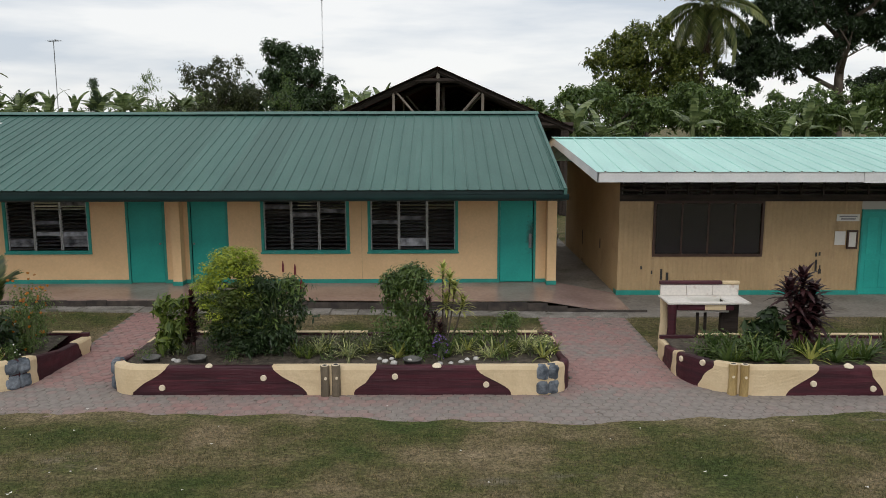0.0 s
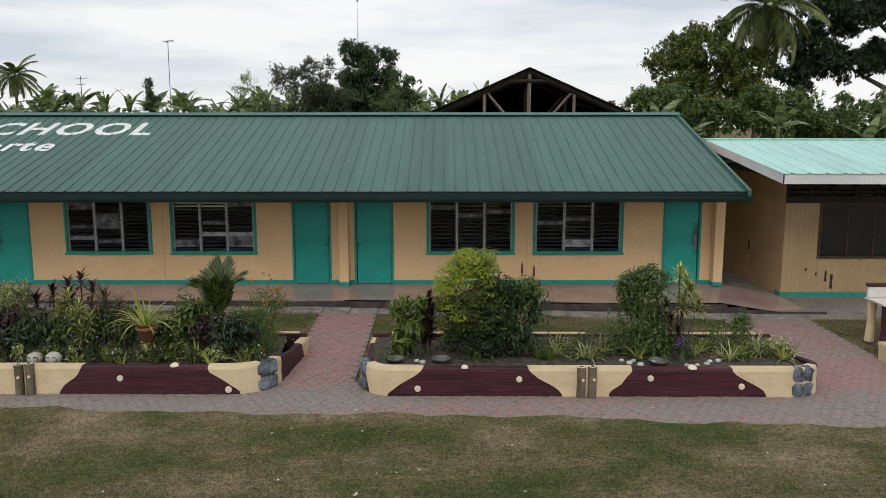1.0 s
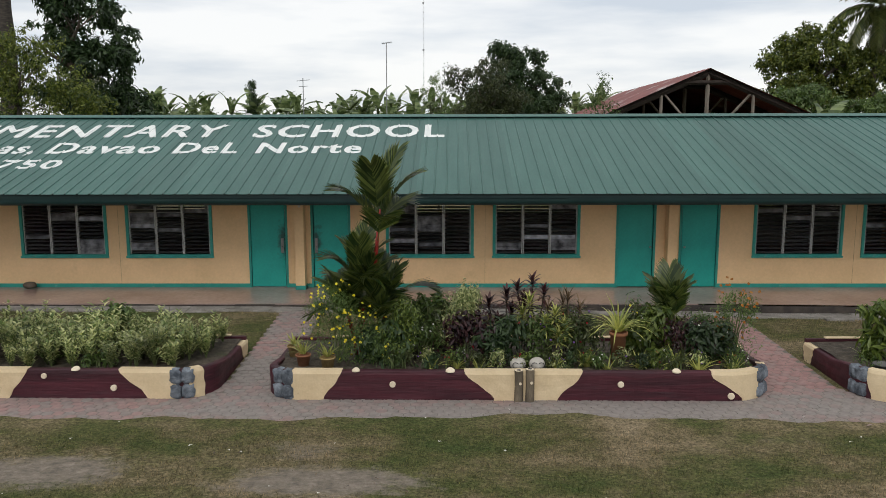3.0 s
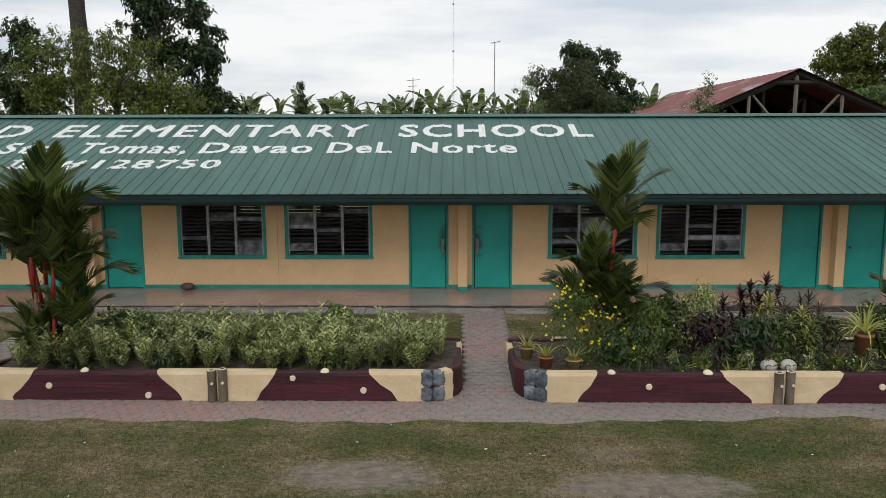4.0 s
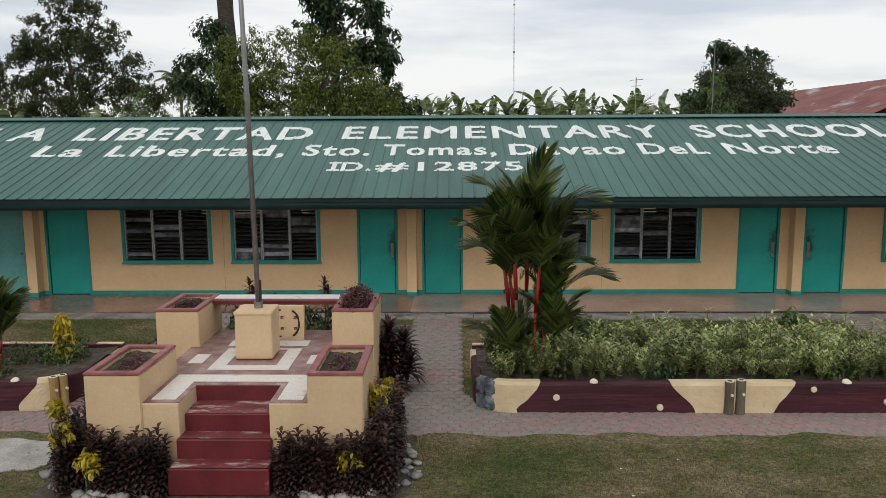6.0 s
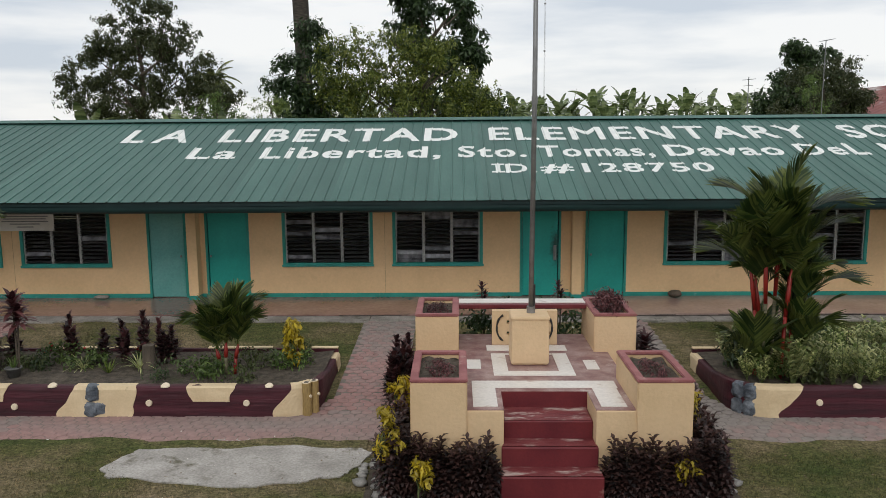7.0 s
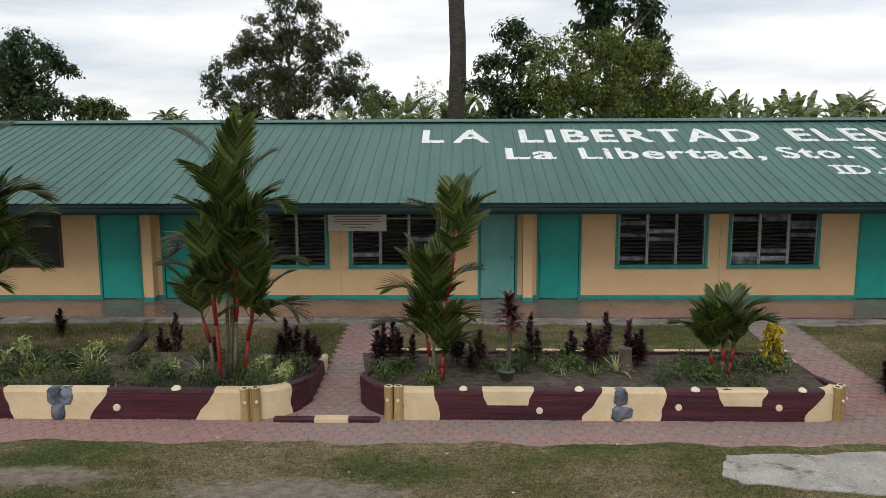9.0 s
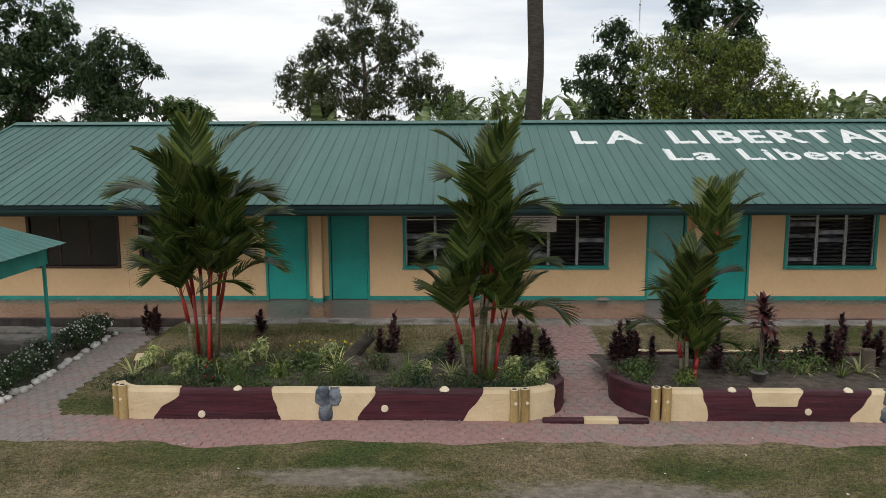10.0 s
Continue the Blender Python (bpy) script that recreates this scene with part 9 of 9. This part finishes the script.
# west end: shelter, bench, white flowers and stones
hut = thing("shelter", "small open shelter with a green corrugated hip roof on teal posts", "shelter", (-47.65, 16.45, 0))
for k in range(4):
    vs, fs = [], []
    n = 24
    for i in range(n + 1):
        u = -1 + 2 * i / n
        d = 0.012 * (i % 2)
        vs += [(1.55 * u, -1.55, 2.17 + d), (1.55 * u * 0.02, 0, 2.95 + d)]
    fs = [(2 * i, 2 * i + 2, 2 * i + 3, 2 * i + 1) for i in range(n)]
    part("roof_slope", raw_mesh("roof_slope", vs, fs, M_HUT), M_HUT, hut, at=Matrix.Rotation(k * math.pi / 2, 4, "Z"))
    part("valance", boxes((-1.3, 1.3, -1.3, -1.27, 1.82, 2.2)), M_TEAL_TRIM, hut, at=Matrix.Rotation(k * math.pi / 2, 4, "Z"))
    a = k * math.pi / 2 + math.pi / 4
    bm = bmesh.new()
    tube(bm, [(1.75 * math.cos(a), 1.75 * math.sin(a), 0), (1.75 * math.cos(a), 1.75 * math.sin(a), 2.15)], 0.035, 8)
    part("post", bm, M_TEAL_TRIM, hut)
    a = k * math.pi / 2
bench = thing("bench", "rough cement bench under the shelter", "bench", (-47.2, 17.9, 0))
part("seat", boxes((-1.2, 0.55, -0.25, 0.2, 0.30, 0.40), bevel=0.02), M_CEMENT, bench)
part("leg", boxes((0.2, 0.5, -0.22, 0.17, 0.0, 0.298), bevel=0.02), M_CEMENT, bench)
part("leg", boxes((-1.15, -0.85, -0.22, 0.17, 0.0, 0.298), bevel=0.02), M_CEMENT, bench)
solid("shelter_floor", boxes((-49.6, -46.5, 14.9, 19.6, -0.03, 0.006)), M_DARK_EDGE, "dark floor under the shelter", "floor", "structure")
solid("flower_strip", boxes((-46.5, -45.97, 14.3, 19.7, -0.03, 0.01)), M_SOIL, "strip of bare soil with flowers", "soil", "structure")
for i, (y, w) in enumerate(((15.5, 0.3), (16.0, 0.34), (16.6, 0.38), (17.2, 0.36), (18.4, 0.36), (18.9, 0.4), (19.35, 0.38), (14.8, 0.25))):
    bush("periwinkle", "low bush with small white flowers", (-46.3 - 0.05 * (i % 2), y, 0), [((0, 0, 0.2), (w, 0.3, 0.22)), ((0, 0, 0.34), (w * 0.7, 0.22, 0.14))], L_DARK, 230 + i, 46, 0.06, 0.5, L_FLOWER_W, 60, 0.045)
for i in range(26):
    s = rng.uniform(0.05, 0.10)
    y = 14.5 + i * 0.2 + rng.uniform(-0.06, 0.06)
    solid("stone", blob(bmesh.new(), (0, 0, 0), s, i + 300, (1, 0.9, 0.75)), M_WHITE_STONE, "pale stone edging the walk", "stone", group="stones along the walk", at=(-45.98 + rng.uniform(-0.05, 0.05), y, s * 0.4), smooth=True)

# ---- lawn blades and litter ----
gv, gf = [], []


def tuft(x, y, h):
    a = rng.uniform(0, 6.3)
    w = rng.uniform(0.003, 0.006)
    lx, ly = 0.6 * h * math.cos(a * 3), 0.6 * h * math.sin(a * 3)
    o = len(gv)
    g = rise(x, y)
    gv.extend([(x - w * math.cos(a), y - w * math.sin(a), g - 0.012), (x + w * math.cos(a), y + w * math.sin(a), g - 0.012), (x + lx, y + ly, g + h)])
    gf.append((o, o + 1, o + 2))


def lawn_density(x, y):
    return noise.noise(Vector((x * 0.55, y * 1.1, 3.0))) + 0.5 * noise.noise(Vector((x * 2.3, y * 2.3, 7.0)))


for _ in range(420000):
    x, y = rng.uniform(-52, 11), rng.uniform(8.6, 14.0)
    if lawn_density(x, y) < rng.uniform(-0.8, 0.2) or any(math.hypot((x - q[0]) / q[2], (y - q[1]) / q[3]) < rng.uniform(0.75, 1.3) for q in BARE_SPOTS) or (-28.3 < x < -23.8 and y > 11.7) or ((x + 29.98) / 1.6) ** 2 + ((y - 13.1) / 0.74) ** 2 < 0.93 or (paved(x, y) and (y > path_edge(x) + 0.26 or rng.random() < 0.75 * (y - path_edge(x) + 0.08) / 0.3)):
        continue
    tuft(x, y, rng.uniform(0.010, 0.030))
for _ in range(60000):
    x, y = rng.uniform(-45, 12), rng.uniform(16.6, 19.72)
    if paved(x, y) or lawn_density(x, y) < rng.uniform(-0.9, 0.1):
        continue
    tuft(x, y, rng.uniform(0.015, 0.05))
for _ in range(16000):
    x, y = rng.uniform(-44.2, -37.3), rng.uniform(16.7, 19.3)
    if not paved(x, y) and noise.noise(Vector((x * 0.9, y * 0.9, 5.0))) > -0.25:
        tuft(x, y, rng.uniform(0.04, 0.10))
lawn = new("lawn_grass", raw_mesh("lawn_grass", gv, gf, L_GRASS))
tagged(lawn, "short dry lawn grass, worn thin in patches", "grass", kind="stuff")
lv = Leaves()
for _ in range(1500):
    x, y = rng.uniform(-50, 10), rng.choice((rng.uniform(9.5, 14.5), rng.uniform(11, 13.9), rng.uniform(17, 19.6)))
    lv.leaf((x, y, 0.02 + rise(x, y)), (rng.uniform(-0.3, 0.3), rng.uniform(-0.3, 0.3), 1), rng.uniform(0.02, 0.07), rng.uniform(0.012, 0.035), rng.uniform(0, 6.3))
sv, sf = [], []
for _ in range(150):
    x, y, s = rng.uniform(-50, 10), rng.uniform(9.6, 14.3), rng.uniform(0.008, 0.022)
    a, o = rng.uniform(0, 3.1), len(sv)
    sv.extend([(x + s * math.cos(a + k * 1.57) * (1 + 0.5 * (k % 2)), y + s * math.sin(a + k * 1.57), 0.022 + 0.01 * (k % 2)) for k in range(4)])
    sf.append((o, o + 1, o + 2, o + 3))
tagged(new("paper_scraps", raw_mesh("paper_scraps", sv, sf, M_WHITE)), "tiny pale scraps of paper on the lawn", "litter", kind="stuff")
tagged(new("fallen_leaves", lv.mesh("fallen_leaves", L_DRY)), "scattered dry fallen leaves on lawn and path", "leaves", kind="stuff")
